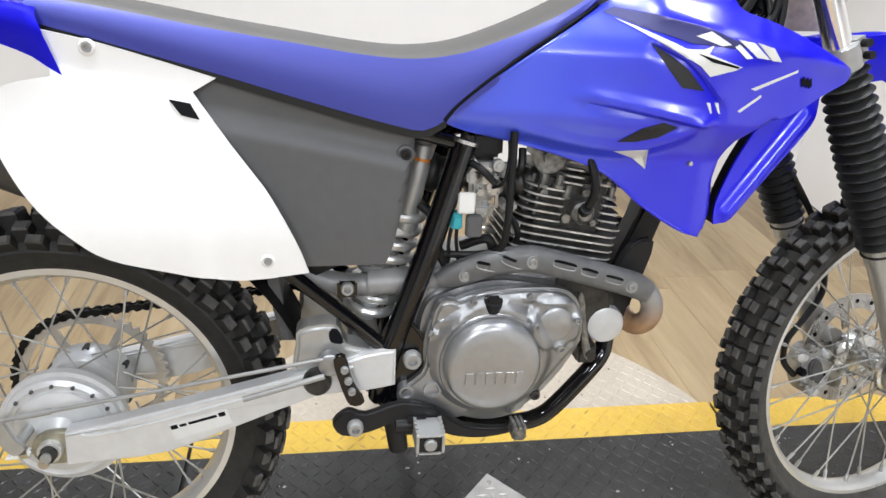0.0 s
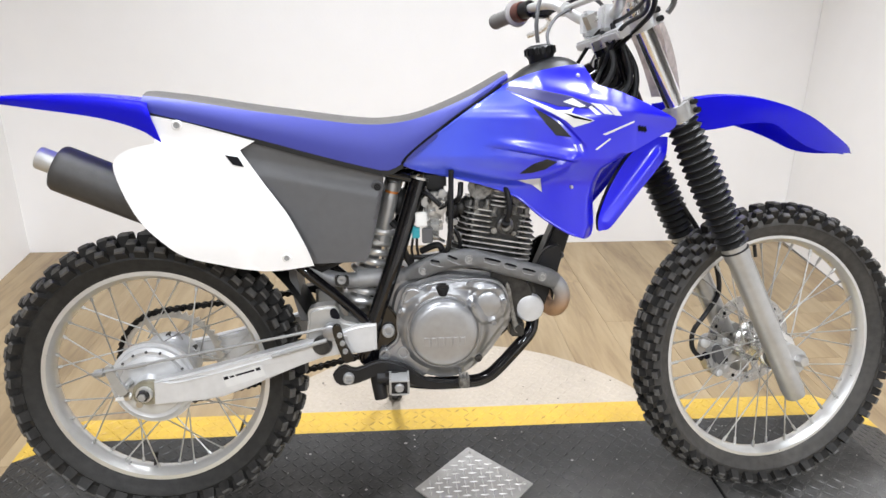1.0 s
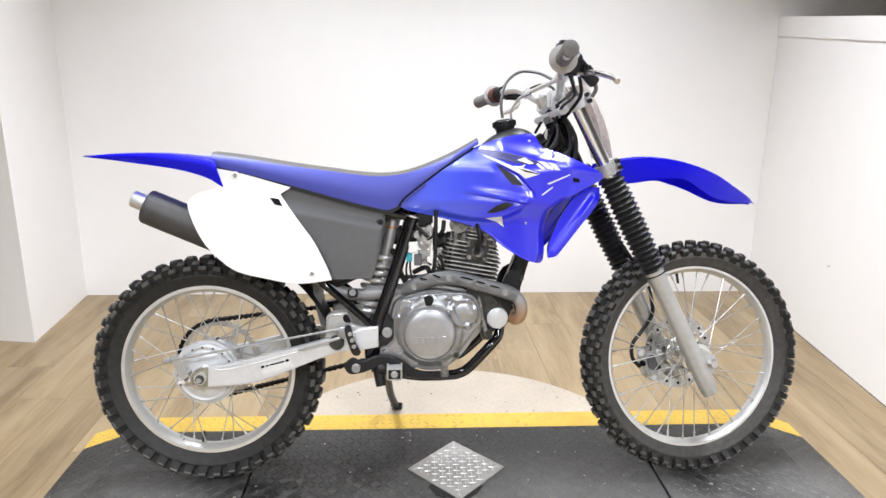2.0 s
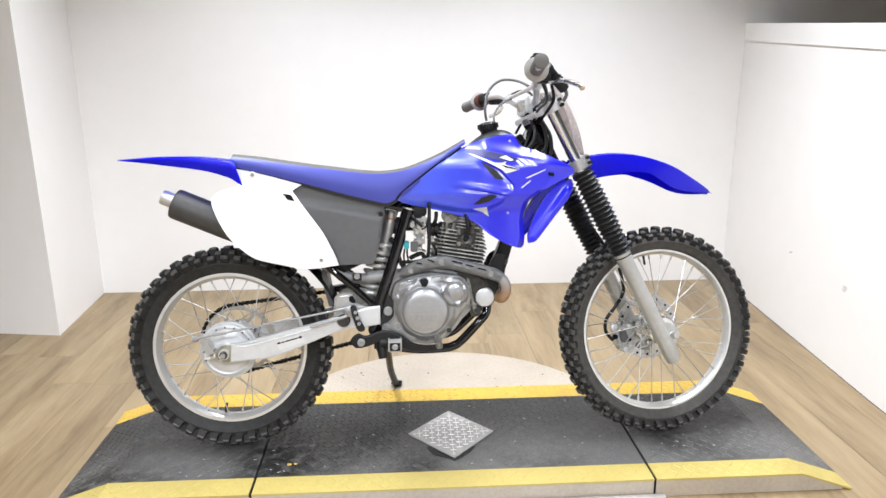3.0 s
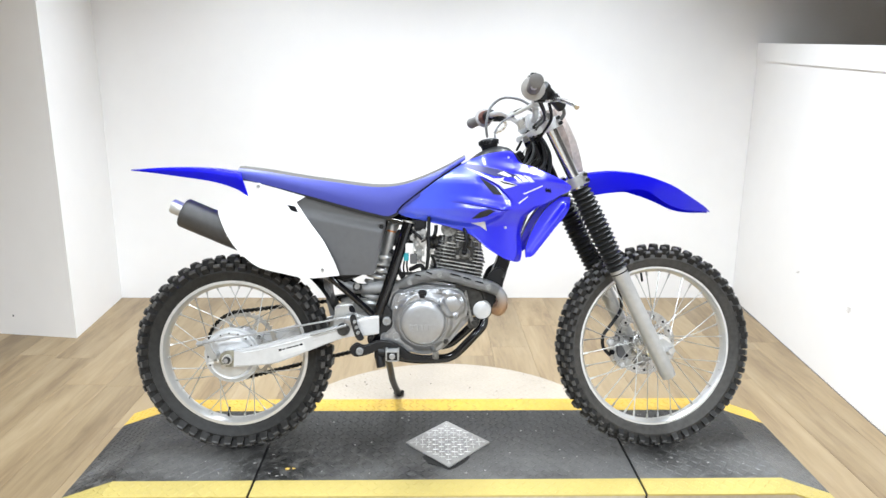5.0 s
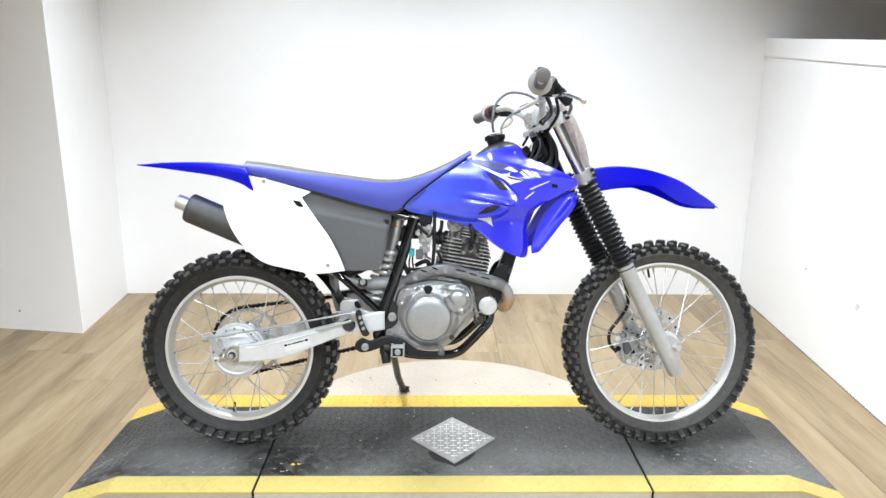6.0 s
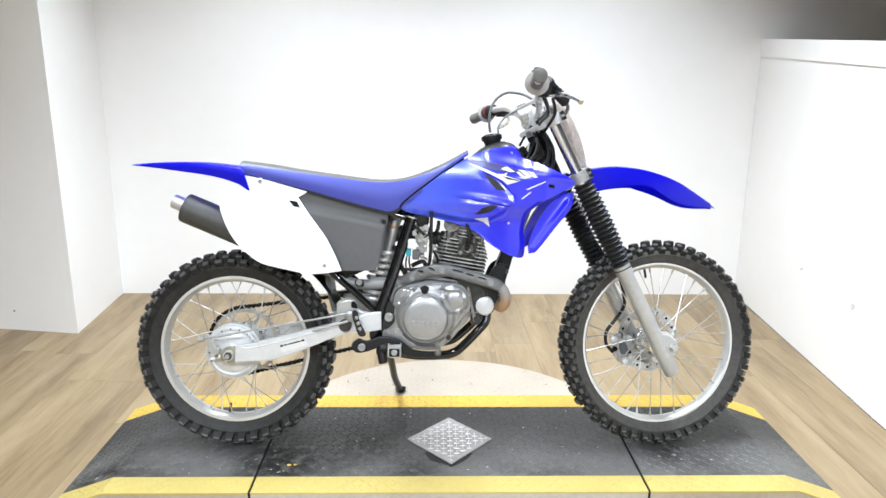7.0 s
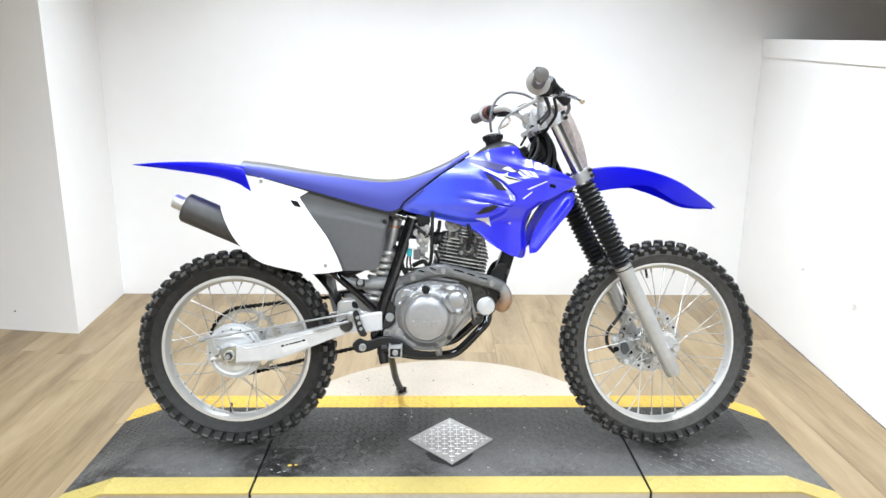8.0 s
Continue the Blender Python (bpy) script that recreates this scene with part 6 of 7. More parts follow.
def engine():
    eng = empty("engine", bike)
    near = Matrix.Translation((0.000, 0.018, -0.009))
    case = round_outline([(0.495, 0.449), (0.503, 0.519), (0.538, 0.548), (0.609, 0.566), (0.674, 0.560), (0.716, 0.548), (0.752, 0.50), (0.755, 0.45), (0.721, 0.405), (0.665, 0.358), (0.589, 0.338), (0.525, 0.365)], 4)
    bm = bmesh.new()
    slab(bm, case, -0.082, 0.10, 0.012)
    part("crankcase", bm, M_CAST, eng, "cast aluminium crankcase")
    cover = round_outline([(0.512, 0.445), (0.518, 0.507), (0.547, 0.536), (0.591, 0.552), (0.666, 0.558), (0.722, 0.550), (0.744, 0.512), (0.742, 0.462), (0.697, 0.391), (0.646, 0.352), (0.590, 0.348), (0.540, 0.375)], 4)
    bm = bmesh.new()
    slab(bm, cover, -0.102, -0.119, 0.002)

    def casting(x, z):
        d, f = math.hypot(x - 0.608, z - 0.456), math.hypot(x - 0.699, z - 0.509)
        y = 0.127 + 0.013 * step(0.098, 0.077, d) + 0.009 * step(0.046, 0.036, f)
        y += ridge(x, z, (0.528, 0.512), (0.600, 0.546), 0.009, 0.005) + ridge(x, z, (0.625, 0.547), (0.715, 0.540), 0.009, 0.005)
        y += ridge(x, z, (0.733, 0.515), (0.731, 0.470), 0.008, 0.004)
        y += ridge(x, z, (0.534, 0.493), (0.560, 0.520), 0.008, 0.004)
        # lower corner steps back behind a slanting fold
        y -= 0.007 * step(0.0, 0.006, (x - 0.660) * 0.82 - (z - 0.385) * 0.57 - 0.012) * step(0.47, 0.45, z)
        for u, v in ((0.577, 0.546), (0.658, 0.551), (0.664, 0.514), (0.710, 0.469), (0.729, 0.515), (0.679, 0.391), (0.518, 0.497), (0.640, 0.368)):
            y += 0.004 * step(0.011, 0.007, math.hypot(x - u, z - v))
        return -y

    cx, cz = 0.625, 0.452
    skin(bm, [(cx + (x - cx) * 0.965, cz + (z - cz) * 0.965) for x, z in cover], casting, 0.012, 0.0042)
    part("clutch_housing", bm, M_CAST, eng, "cast aluminium clutch housing", near, smooth=55)
    bm = bmesh.new()
    slab(bm, round_outline([(0.530, 0.530), (0.517, 0.470), (0.511, 0.428), (0.493, 0.409), (0.474, 0.392), (0.481, 0.369), (0.523, 0.355), (0.575, 0.348), (0.60, 0.42), (0.57, 0.52)], 4), -0.1120, -0.086, 0.005)
    part("case_foot", bm, M_CAST, eng, "cast aluminium foot of the engine case")
    bm = bmesh.new()
    lathe(bm, [(0.0, -0.1635), (0.045, -0.163), (0.060, -0.1615), (0.0655, -0.159), (0.0690, -0.154), (0.0700, -0.147), (0.0705, -0.136)], 72, (0.607, 0, 0.4525))
    cc = part("clutch_cover", bm, M_COVER, eng, "round brushed aluminium clutch cover", near)
    bm = bmesh.new()
    lathe(bm, [(0.0712, -0.136), (0.0765, -0.136), (0.0775, -0.139), (0.0755, -0.1425), (0.0718, -0.142)], 64, (0.607, 0, 0.4525), closed=True)
    part("cover_rim", bm, M_CAST, eng, m=near)
    # raised lettering as plain blocks
    for k in range(6):
        bm = bmesh.new()
        x = 0.5645 + k * 0.0146
        slab(bm, [(x - 0.0006, 0.4300), (x + 0.0006, 0.4490), (x + 0.0112, 0.4490), (x + 0.0124, 0.4300)], -0.1650, -0.1605, 0.0008)
        part("raised_block", bm, M_COVER, cc)
    bm = bmesh.new()
    lathe(bm, [(0.0, -0.157), (0.021, -0.1565), (0.0255, -0.154), (0.0275, -0.149), (0.0275, -0.13)], 40, (0.694, 0, 0.514))
    lathe(bm, [(0.0275, -0.1395), (0.033, -0.1395), (0.034, -0.13)], 40, (0.694, 0, 0.514))
    part("oil_filter_cover", bm, M_COVER, eng, "round oil filter cover", Matrix.Translation((0.005, 0.033, -0.014)))
    bm = bmesh.new()
    lathe(bm, [(0.0, -0.132), (0.024, -0.1315), (0.0285, -0.129), (0.0305, -0.123), (0.0305, -0.06), (0.031, -0.058), (0.031, 0.06), (0, 0.06)], 36, (0.781, 0, 0.496))
    part("starter_motor", bm, M_SILVER, eng, "silver starter motor", Matrix.Translation((0.013, 0.054, -0.022)))
    bm = bmesh.new()
    slab(bm, round_outline([(0.731, 0.545), (0.739, 0.547), (0.750, 0.49), (0.762, 0.448), (0.751, 0.447), (0.742, 0.49)], 3), -0.130, -0.118, 0.002)
    part("starter_bracket", bm, M_HEAD, eng, m=Matrix.Translation((0.006, 0.030, -0.014)))
    bm = bmesh.new()
    rod(bm, (0.757, -0.134, 0.452), (0.757, -0.12, 0.452), 0.0075, 12)
    box(bm, (0.742, -0.118, 0.430), (0.772, -0.08, 0.462), bevel=0.004)
    part("starter_mount", bm, M_FINDARK, eng, m=Matrix.Translation((0.008, 0.030, -0.014)))
    for x, z, r in ((0.577, 0.546, 0.005), (0.658, 0.551, 0.005), (0.664, 0.514, 0.0055), (0.710, 0.469, 0.0065), (0.729, 0.515, 0.005), (0.518, 0.497, 0.0045), (0.640, 0.368, 0.0045)):
        bolt(eng, x, casting(x, z) - 0.002, z, r, M_CAST, "case_bolt", 0.005, near)
    bolt(eng, 0.679, casting(0.679, 0.391) - 0.001, 0.391, 0.008, M_FINDARK, "drain_bolt", 0.005, near)
    for x, z, r in ((0.523, 0.403, 0.0135), (0.485, 0.400, 0.0115)):
        bm = bmesh.new()
        lathe(bm, [(0, -0.114), (r * 0.62, -0.114), (r * 0.68, -0.126), (r * 0.95, -0.126), (r * 1.1, -0.10)], 24, (x, 0, z))
        part("boss", bm, M_COVER, eng, m=Matrix.Translation((0.001, 0.010, -0.006)))
    bm = bmesh.new()
    rod(bm, (0.604, -0.128, 0.538), (0.604, -0.134, 0.556), 0.0135, 18)
    box(bm, (0.594, -0.142, 0.548), (0.614, -0.131, 0.563), bevel=0.003)
    part("oil_filler_cap", bm, M_BLACK_PL, eng, "black oil filler cap", Matrix.Translation((0.001, 0.018, -0.018)))
    bm = bmesh.new()
    slab(bm, round_outline([(0.575, 0.536), (0.582, 0.556), (0.624, 0.560), (0.632, 0.538)], 3), -0.132, -0.115, 0.004)
    part("filler_neck", bm, M_CAST, eng, m=Matrix.Translation((0.001, 0.026, -0.013)))
    bm = bmesh.new()
    tube(bm, [(0.528, -0.05, 0.565), (0.521, -0.06, 0.535), (0.512, -0.06, 0.505), (0.506, -0.05, 0.47)], lambda t: 0.007 + 0.002 * math.sin(9 * t), 10, 6)
    part("rusty_hose", bm, M_RUST, eng, "rusty brown drain hose")
    # dark back of the crankcase behind the cover
    bm = bmesh.new()
    slab(bm, round_outline([(0.70, 0.40), (0.735, 0.44), (0.80, 0.47), (0.80, 0.53), (0.745, 0.56), (0.70, 0.56)], 3), -0.075, 0.075, 0.01)
    part("crankcase_front", bm, M_FINDARK, eng)
    # cylinder barrel with fins, tipped forward
    tip = Matrix.Translation((0.706, 0, 0.556)) @ Matrix.Rotation(radians(9.5), 4, "Y")
    bm = bmesh.new()
    box(bm, (-0.058, -0.058, 0), (0.058, 0.058, 0.15), tip, 0.01)
    part("cylinder_barrel", bm, M_FINDARK, eng, "dark cylinder barrel")

    def fin_outline(a, b, c):
        return [(a - c, -b), (a, -b + c), (a, b - c), (a - c, b), (-a + c, b), (-a, b - c), (-a, -b + c), (-a + c, -b)]

    def fin(z, x0, x1, b, c0, c1, name="cooling_fin"):
        bm = bmesh.new()
        o = []
        for cx, cy, c, q in ((x1, -b, c1, 0), (x1, b, c1, 1), (x0, b, c0, 2), (x0, -b, c0, 3)):
            mx, my = cx + (-c if q in (0, 1) else c), cy + (c if q in (0, 3) else -c)
            for k in range(4):
                t = radians((-90, 0, 90, 180)[q] + 30 * k)
                o.append((mx + c * math.cos(t), my + c * math.sin(t)))
        lo = [bm.verts.new((x, y, z - 0.0014)) for x, y in o]
        hi = [bm.verts.new((x, y, z + 0.0014)) for x, y in o]
        bm.faces.new(hi)
        bm.faces.new(lo[::-1])
        n = len(o)
        for i in range(n):
            bm.faces.new((lo[i], lo[(i + 1) % n], hi[(i + 1) % n], hi[i]))
        ob = part(name, bm, M_FIN, eng, m=tip)
        ob.data.materials.append(M_FINTOP)
        for f in ob.data.polygons:
            if abs(f.normal.z) > 0.9:
                f.material_index = 1

    for k in range(6):
        fin(0.014 + 0.0112 * k, -0.087 + 0.001 * k, 0.084, 0.077 - 0.0006 * k, 0.030, 0.022)
    for k in range(6, 11):
        z = 0.014 + 0.0112 * k
        fin(z, -0.080 + 0.0025 * (k - 6), -0.012, 0.073 - 0.001 * (k - 6), 0.026, 0.008)
        fin(z, 0.044, 0.086 - 0.004 * (k - 6), 0.072 - 0.002 * (k - 6), 0.006, 0.018)
    bm = bmesh.new()
    box(bm, (-0.062, -0.056, 0.070), (0.060, 0.056, 0.150), tip, 0.010)
    box(bm, (-0.055, -0.048, 0.145), (0.046, 0.048, 0.195), tip, 0.012)
    part("cylinder_head", bm, M_HEAD, eng, "dark oily cylinder head")
    for k in range(6):
        z = 0.138 + 0.0095 * k
        fin(z, -0.022 + 0.001 * k, 0.012, 0.064 - 0.003 * k, 0.007, 0.007, "head_fin")
    for k in range(4):
        fin(0.142 + 0.0095 * k, 0.034, 0.066 - 0.004 * k, 0.058 - 0.003 * k, 0.006, 0.012, "head_fin")
    bm = bmesh.new()
    lathe(bm, [(0, -0.084), (0.009, -0.084), (0.012, -0.078), (0.017, -0.074), (0.020, -0.05)], 20)
    part("spark_plug_boss", bm, M_HEAD, eng, m=tip @ Matrix.Translation((0.016, 0, 0.100)))
    bm = bmesh.new()
    rod(bm, (0.016, -0.060, 0.092), (0.012, -0.092, 0.112), 0.009, 12)
    part("spark_plug_cap", bm, M_BLACK_PL, eng, "black spark plug cap", tip)
    for x, z, r in ((-0.047, 0.168, 0.024), (0.040, 0.158, 0.016)):
        bm = bmesh.new()
        rod(bm, (x, -0.056, z), (x, -0.040, z), r, 20)
        rod(bm, (x, -0.061, z), (x, -0.055, z), r * 0.45, 6)
        part("valve_cap", bm, M_HEAD, eng, m=tip)
    for x, y, z in ((-0.050, -0.062, 0.128), (-0.028, -0.066, 0.132), (0.030, -0.062, 0.128), (0.058, -0.056, 0.126), (-0.010, -0.058, 0.118), (0.048, -0.06, 0.148)):
        bm = bmesh.new()
        rod(bm, (x, y, z), (x, y, z + 0.016), 0.0055, 8)
        rod(bm, (x, y, z - 0.003), (x, y, z + 0.002), 0.0085, 10)
        part("head_nut", bm, M_HEAD, eng, m=tip)
    for x, z, r in ((-0.046, 0.118, 0.006), (-0.004, 0.086, 0.007), (0.038, 0.086, 0.005), (0.016, 0.128, 0.006)):
        bm = bmesh.new()
        rod(bm, (x, -0.066, z), (x, -0.054, z), r, 8)
        part("head_bolt", bm, M_HEAD, eng, m=tip)
    bm = bmesh.new()
    tube(bm, [(0.737, -0.094, 0.668), (0.742, -0.10, 0.695), (0.735, -0.085, 0.735), (0.72, -0.03, 0.785)], 0.006, 10, 6)
    part("spark_plug_lead", bm, M_BLACK_PL, eng, "black spark plug lead")
    # carburettor and intake
    bm = bmesh.new()
    tube(bm, [(0.49, -0.01, 0.70), (0.515, -0.012, 0.698), (0.545, -0.015, 0.694), (0.572, -0.02, 0.690)], lambda t: 0.030 - 0.006 * t + 0.002 * math.sin(30 * t), 20, 6)
    part("airbox_boot", bm, M_BOOT, eng, "black rubber airbox boot")
    bm = bmesh.new()
    tube(bm, [(0.618, -0.03, 0.682), (0.635, -0.03, 0.683), (0.655, -0.025, 0.685), (0.676, -0.02, 0.687)], lambda t: 0.021 + 0.0022 * math.sin(26 * t), 20, 8)
    part("intake_boot", bm, M_FINDARK, eng, "black ribbed intake boot")
    carb = empty("carburettor", eng)
    carb_bits = (("carb_body", M_CARB, (((0.574, -0.055, 0.664), (0.614, 0.0, 0.708), 0.006), ((0.580, -0.062, 0.700), (0.610, -0.02, 0.722), 0.005))),
                 ("float_bowl", M_CARB, (((0.577, -0.058, 0.634), (0.611, -0.008, 0.664), 0.008), ((0.585, -0.05, 0.622), (0.603, -0.02, 0.637), 0.005))),
                 ("throttle_bracket", M_STEEL, (((0.588, -0.074, 0.694), (0.612, -0.070, 0.706), 0.001), ((0.608, -0.074, 0.66), (0.612, -0.066, 0.70), 0.001), ((0.572, -0.07, 0.71), (0.60, -0.067, 0.716), 0.001))))
    for name, m, boxes in carb_bits:
        bm = bmesh.new()
        for lo, hi, r in boxes:
            box(bm, lo, hi, None, r)
        part(name, bm, m, carb)
    for name, x, z, r, y0, y1, m in (("throttle_pulley", 0.606, 0.690, 0.012, -0.074, -0.058, M_STEEL), ("mixture_screw", 0.588, 0.680, 0.005, -0.066, -0.05, M_STEEL), ("choke_knob", 0.580, 0.706, 0.006, -0.07, -0.05, M_FINDARK),
                                     ("carb_screw", 0.598, 0.712, 0.004, -0.066, -0.05, M_STEEL), ("carb_screw", 0.582, 0.655, 0.0035, -0.062, -0.05, M_STEEL), ("carb_screw", 0.606, 0.655, 0.0035, -0.062, -0.05, M_STEEL),
                                     ("drain_plug", 0.594, 0.626, 0.005, -0.058, -0.04, M_STEEL), ("mount_bolt_head", 0.608, 0.722, 0.0085, -0.082, -0.07, M_SLIDER), ("idle_screw", 0.622, 0.664, 0.006, -0.08, -0.05, M_SLIDER), ("fuel_elbow", 0.627, 0.648, 0.007, -0.075, -0.05, M_HEAD)):
        bm = bmesh.new()
        rod(bm, (x, y0, z), (x, y1, z), r, 14)
        rod(bm, (x, y0 - 0.002, z), (x, y0, z), r * 0.5, 8)
        part(name, bm, m, carb)
    bm = bmesh.new()
    rod(bm, (0.594, -0.03, 0.715), (0.597, -0.03, 0.742), 0.017, 18)
    rod(bm, (0.5955, -0.03, 0.728), (0.5965, -0.03, 0.735), 0.0195, 18)
    part("carb_cap", bm, M_FINDARK, carb, "black carburettor cap")
    for pts, r, m in (([(0.566, -0.05, 0.74), (0.578, -0.07, 0.725), (0.59, -0.075, 0.712)], 0.003, M_STEEL), ([(0.602, -0.075, 0.69), (0.615, -0.085, 0.70), (0.622, -0.08, 0.73), (0.625, -0.06, 0.76)], 0.0025, M_BLACK_PL),
                      ([(0.575, -0.06, 0.64), (0.585, -0.07, 0.632), (0.60, -0.07, 0.628), (0.612, -0.06, 0.62)], 0.0035, M_STEEL), ([(0.63, -0.07, 0.65), (0.64, -0.075, 0.635), (0.645, -0.07, 0.615), (0.64, -0.06, 0.59)], 0.0045, M_BLACK_PL),
                      ([(0.636, -0.05, 0.70), (0.645, -0.06, 0.715), (0.648, -0.05, 0.74)], 0.006, M_BLACK_PL)):
        bm = bmesh.new()
        tube(bm, pts, r, 8, 6)
        part("thin_line", bm, m, carb)
    for lo, hi, m in (((0.612, -0.07, 0.702), (0.630, -0.05, 0.722), M_CARB), ((0.626, -0.075, 0.655), (0.640, -0.06, 0.668), M_CARB), ((0.566, -0.075, 0.694), (0.580, -0.06, 0.712), M_SLIDER), ((0.634, -0.072, 0.62), (0.648, -0.055, 0.640), M_CARB), ((0.584, -0.078, 0.716), (0.598, -0.07, 0.722), M_STEEL)):
        bm = bmesh.new()
        box(bm, lo, hi, None, 0.003)
        part("carb_fitting", bm, m, carb)
    bm = bmesh.new()
    box(bm, (0.572, -0.06, 0.728), (0.618, 0.03, 0.764), bevel=0.006)
    part("ignition_box", bm, M_BLACK_PL, eng, "black box under the tank")
    for name, lo, hi, m, label in (("white_tag", (0.552, -0.090, 0.656), (0.577, -0.086, 0.687), M_LABEL, "small white tag"), ("teal_connector", (0.546, -0.078, 0.630), (0.562, -0.062, 0.655), M_TEAL, "teal plug connector"),
                                   ("grey_connector", (0.566, -0.090, 0.622), (0.588, -0.076, 0.653), M_GREY, "grey plug connector")):
        bm = bmesh.new()
        box(bm, lo, hi, Matrix.Translation((0, 0, 0)), 0.002)
        if name == "teal_connector":
            box(bm, (0.549, -0.081, 0.635), (0.559, -0.077, 0.649), None, 0.001)
        part(name, bm, m, eng, label)
    for pts, r in (([(0.625, -0.085, 0.77), (0.624, -0.092, 0.70), (0.622, -0.095, 0.64), (0.615, -0.09, 0.605), (0.585, -0.07, 0.59), (0.54, -0.06, 0.588)], 0.0055),
                   ([(0.565, -0.06, 0.60), (0.60, -0.075, 0.615), (0.612, -0.07, 0.585), (0.618, -0.06, 0.56)], 0.007),
                   ([(0.505, -0.05, 0.66), (0.525, -0.06, 0.64), (0.53, -0.06, 0.60), (0.545, -0.06, 0.57)], 0.0075),
                   ([(0.56, -0.06, 0.728), (0.582, -0.08, 0.718), (0.604, -0.085, 0.698)], 0.0050), ([(0.556, -0.07, 0.63), (0.556, -0.07, 0.61), (0.562, -0.06, 0.58), (0.57, -0.05, 0.55)], 0.0028), ([(0.548, -0.07, 0.63), (0.545, -0.07, 0.605), (0.548, -0.06, 0.58), (0.54, -0.05, 0.55)], 0.0028)):
        bm = bmesh.new()
        tube(bm, pts, r, 10, 6)
        part("hose", bm, M_BLACK_PL, eng, "black rubber hose")


engine()


def exhaust():
    ex = empty("exhaust", bike)
    bm = bmesh.new()
    tube(bm, [(0.880, 0.03, 0.665), (0.868, 0.03, 0.62), (0.854, 0.02, 0.56), (0.842, 0.000, 0.515), (0.837, -0.012, 0.495)], 0.0165, 18, 8, cap=False)
    part("upper_header", bm, M_FINDARK, ex, "dark header pipe")
    bm = bmesh.new()
    tube(bm, [(0.838, -0.008, 0.502), (0.833, -0.022, 0.484), (0.838, -0.045, 0.470), (0.849, -0.068, 0.471), (0.858, -0.083, 0.489), (0.857, -0.090, 0.512), (0.846, -0.093, 0.533), (0.826, -0.094, 0.5465)], 0.0165, 22, 10, cap=False)
    part("header_pipe", bm, M_HOT, ex, "heat-coloured tan header pipe")
    bm = bmesh.new()
    tube(bm, [(0.830, -0.094, 0.5445), (0.804, -0.094, 0.554), (0.752, -0.092, 0.568), (0.692, -0.089, 0.582), (0.652, -0.086, 0.585), (0.608, -0.079, 0.577), (0.562, -0.066, 0.560), (0.52, -0.055, 0.547), (0.48, -0.048, 0.540), (0.39, -0.048, 0.540), (0.32, -0.050, 0.572), (0.26, -0.052, 0.612)], 0.0165, 18, 8)
    part("mid_pipe", bm, M_PIPE, ex, "dull grey exhaust pipe")
    bm = bmesh.new()
    rod(bm, (0.434, -0.048, 0.5405), (0.52, -0.055, 0.5475), 0.0200, 18)
    part("pipe_sleeve", bm, M_PIPE, ex)
    # heat shield, a half shell outside the pipe
    line = smooth_line([(0.842, -0.092, 0.539), (0.812, -0.093, 0.552), (0.752, -0.092, 0.569), (0.692, -0.090, 0.585), (0.655, -0.088, 0.591), (0.608, -0.081, 0.583), (0.563, -0.070, 0.564), (0.530, -0.061, 0.551)], 6)
    rows = []
    for i, p in enumerate(line):
        d = (line[min(i + 1, len(line) - 1)] - line[max(i - 1, 0)]).normalized()
        up = Vector((0, -1, 0)).cross(d).normalized()
        out = Vector((0, -1, 0))
        t = i / (len(line) - 1)
        h = 0.0190 * (1 - 0.45 * step(0.86, 1.0, t)) * (0.88 + 0.12 * step(0, 0.12, t))
        rows.append([p + up * h * k + out * (0.0205 * w) for k, w in ((-1.0, 0.05), (-0.96, 0.5), (-0.82, 0.85), (-0.5, 1.0), (0, 1.04), (0.5, 1.0), (0.82, 0.85), (0.96, 0.5), (1.0, 0.05))])
    bm = bmesh.new()
    loft(bm, rows)
    bmesh.ops.solidify(bm, geom=bm.faces[:], thickness=0.002)
    hs = part("heat_shield", bm, M_PIPE, ex, "grey pressed steel heat shield", smooth=50)

    def on_shield(x):
        k = max(i for i, p in enumerate(line) if p.x >= x or i == 0)
        k = min(k, len(line) - 2)
        s = (line[k].x - x) / (line[k].x - line[k + 1].x)
        return line[k].lerp(line[k + 1], s), (line[k] - line[k + 1]).normalized()

    # pressed slots: a dark slit with a raised lip below it
    for x, rise, tilt, long in ((0.706, 0.006, 0, 0.017), (0.743, 0.005, 0, 0.013), (0.781, 0.004, 0, 0.014), (0.597, 0.004, -34, 0.016), (0.630, 0.003, -34, 0.016)):
        p, d = on_shield(x)
        ang = math.atan2(d.z, d.x) + radians(tilt)
        m = Matrix.Translation((p.x, p.y - 0.0212, p.z + rise)) @ Matrix.Rotation(-ang, 4, "Y")
        # a pressed lip round a shallow slot: the upper edge's shadow is drawn as a black sliver
        bm = bmesh.new()
        slab(bm, round_outline([(-long, 0.001), (-long + 0.004, 0.0046), (long - 0.003, 0.0046), (long, 0.001), (long - 0.003, 0.0020), (-long + 0.003, 0.0020)], 3), -0.0008, 0.003)
        part("slot", bm, M_INK, hs, m=m)
        bm = bmesh.new()
        tube(bm, [(-long, 0.0, 0.001), (-long + 0.003, -0.0002, -0.0058), (long - 0.003, -0.0002, -0.0058), (long, 0.0, 0.001)], 0.0013, 8, 5)
        part("slot_lip", bm, M_PIPE, hs, m=m)
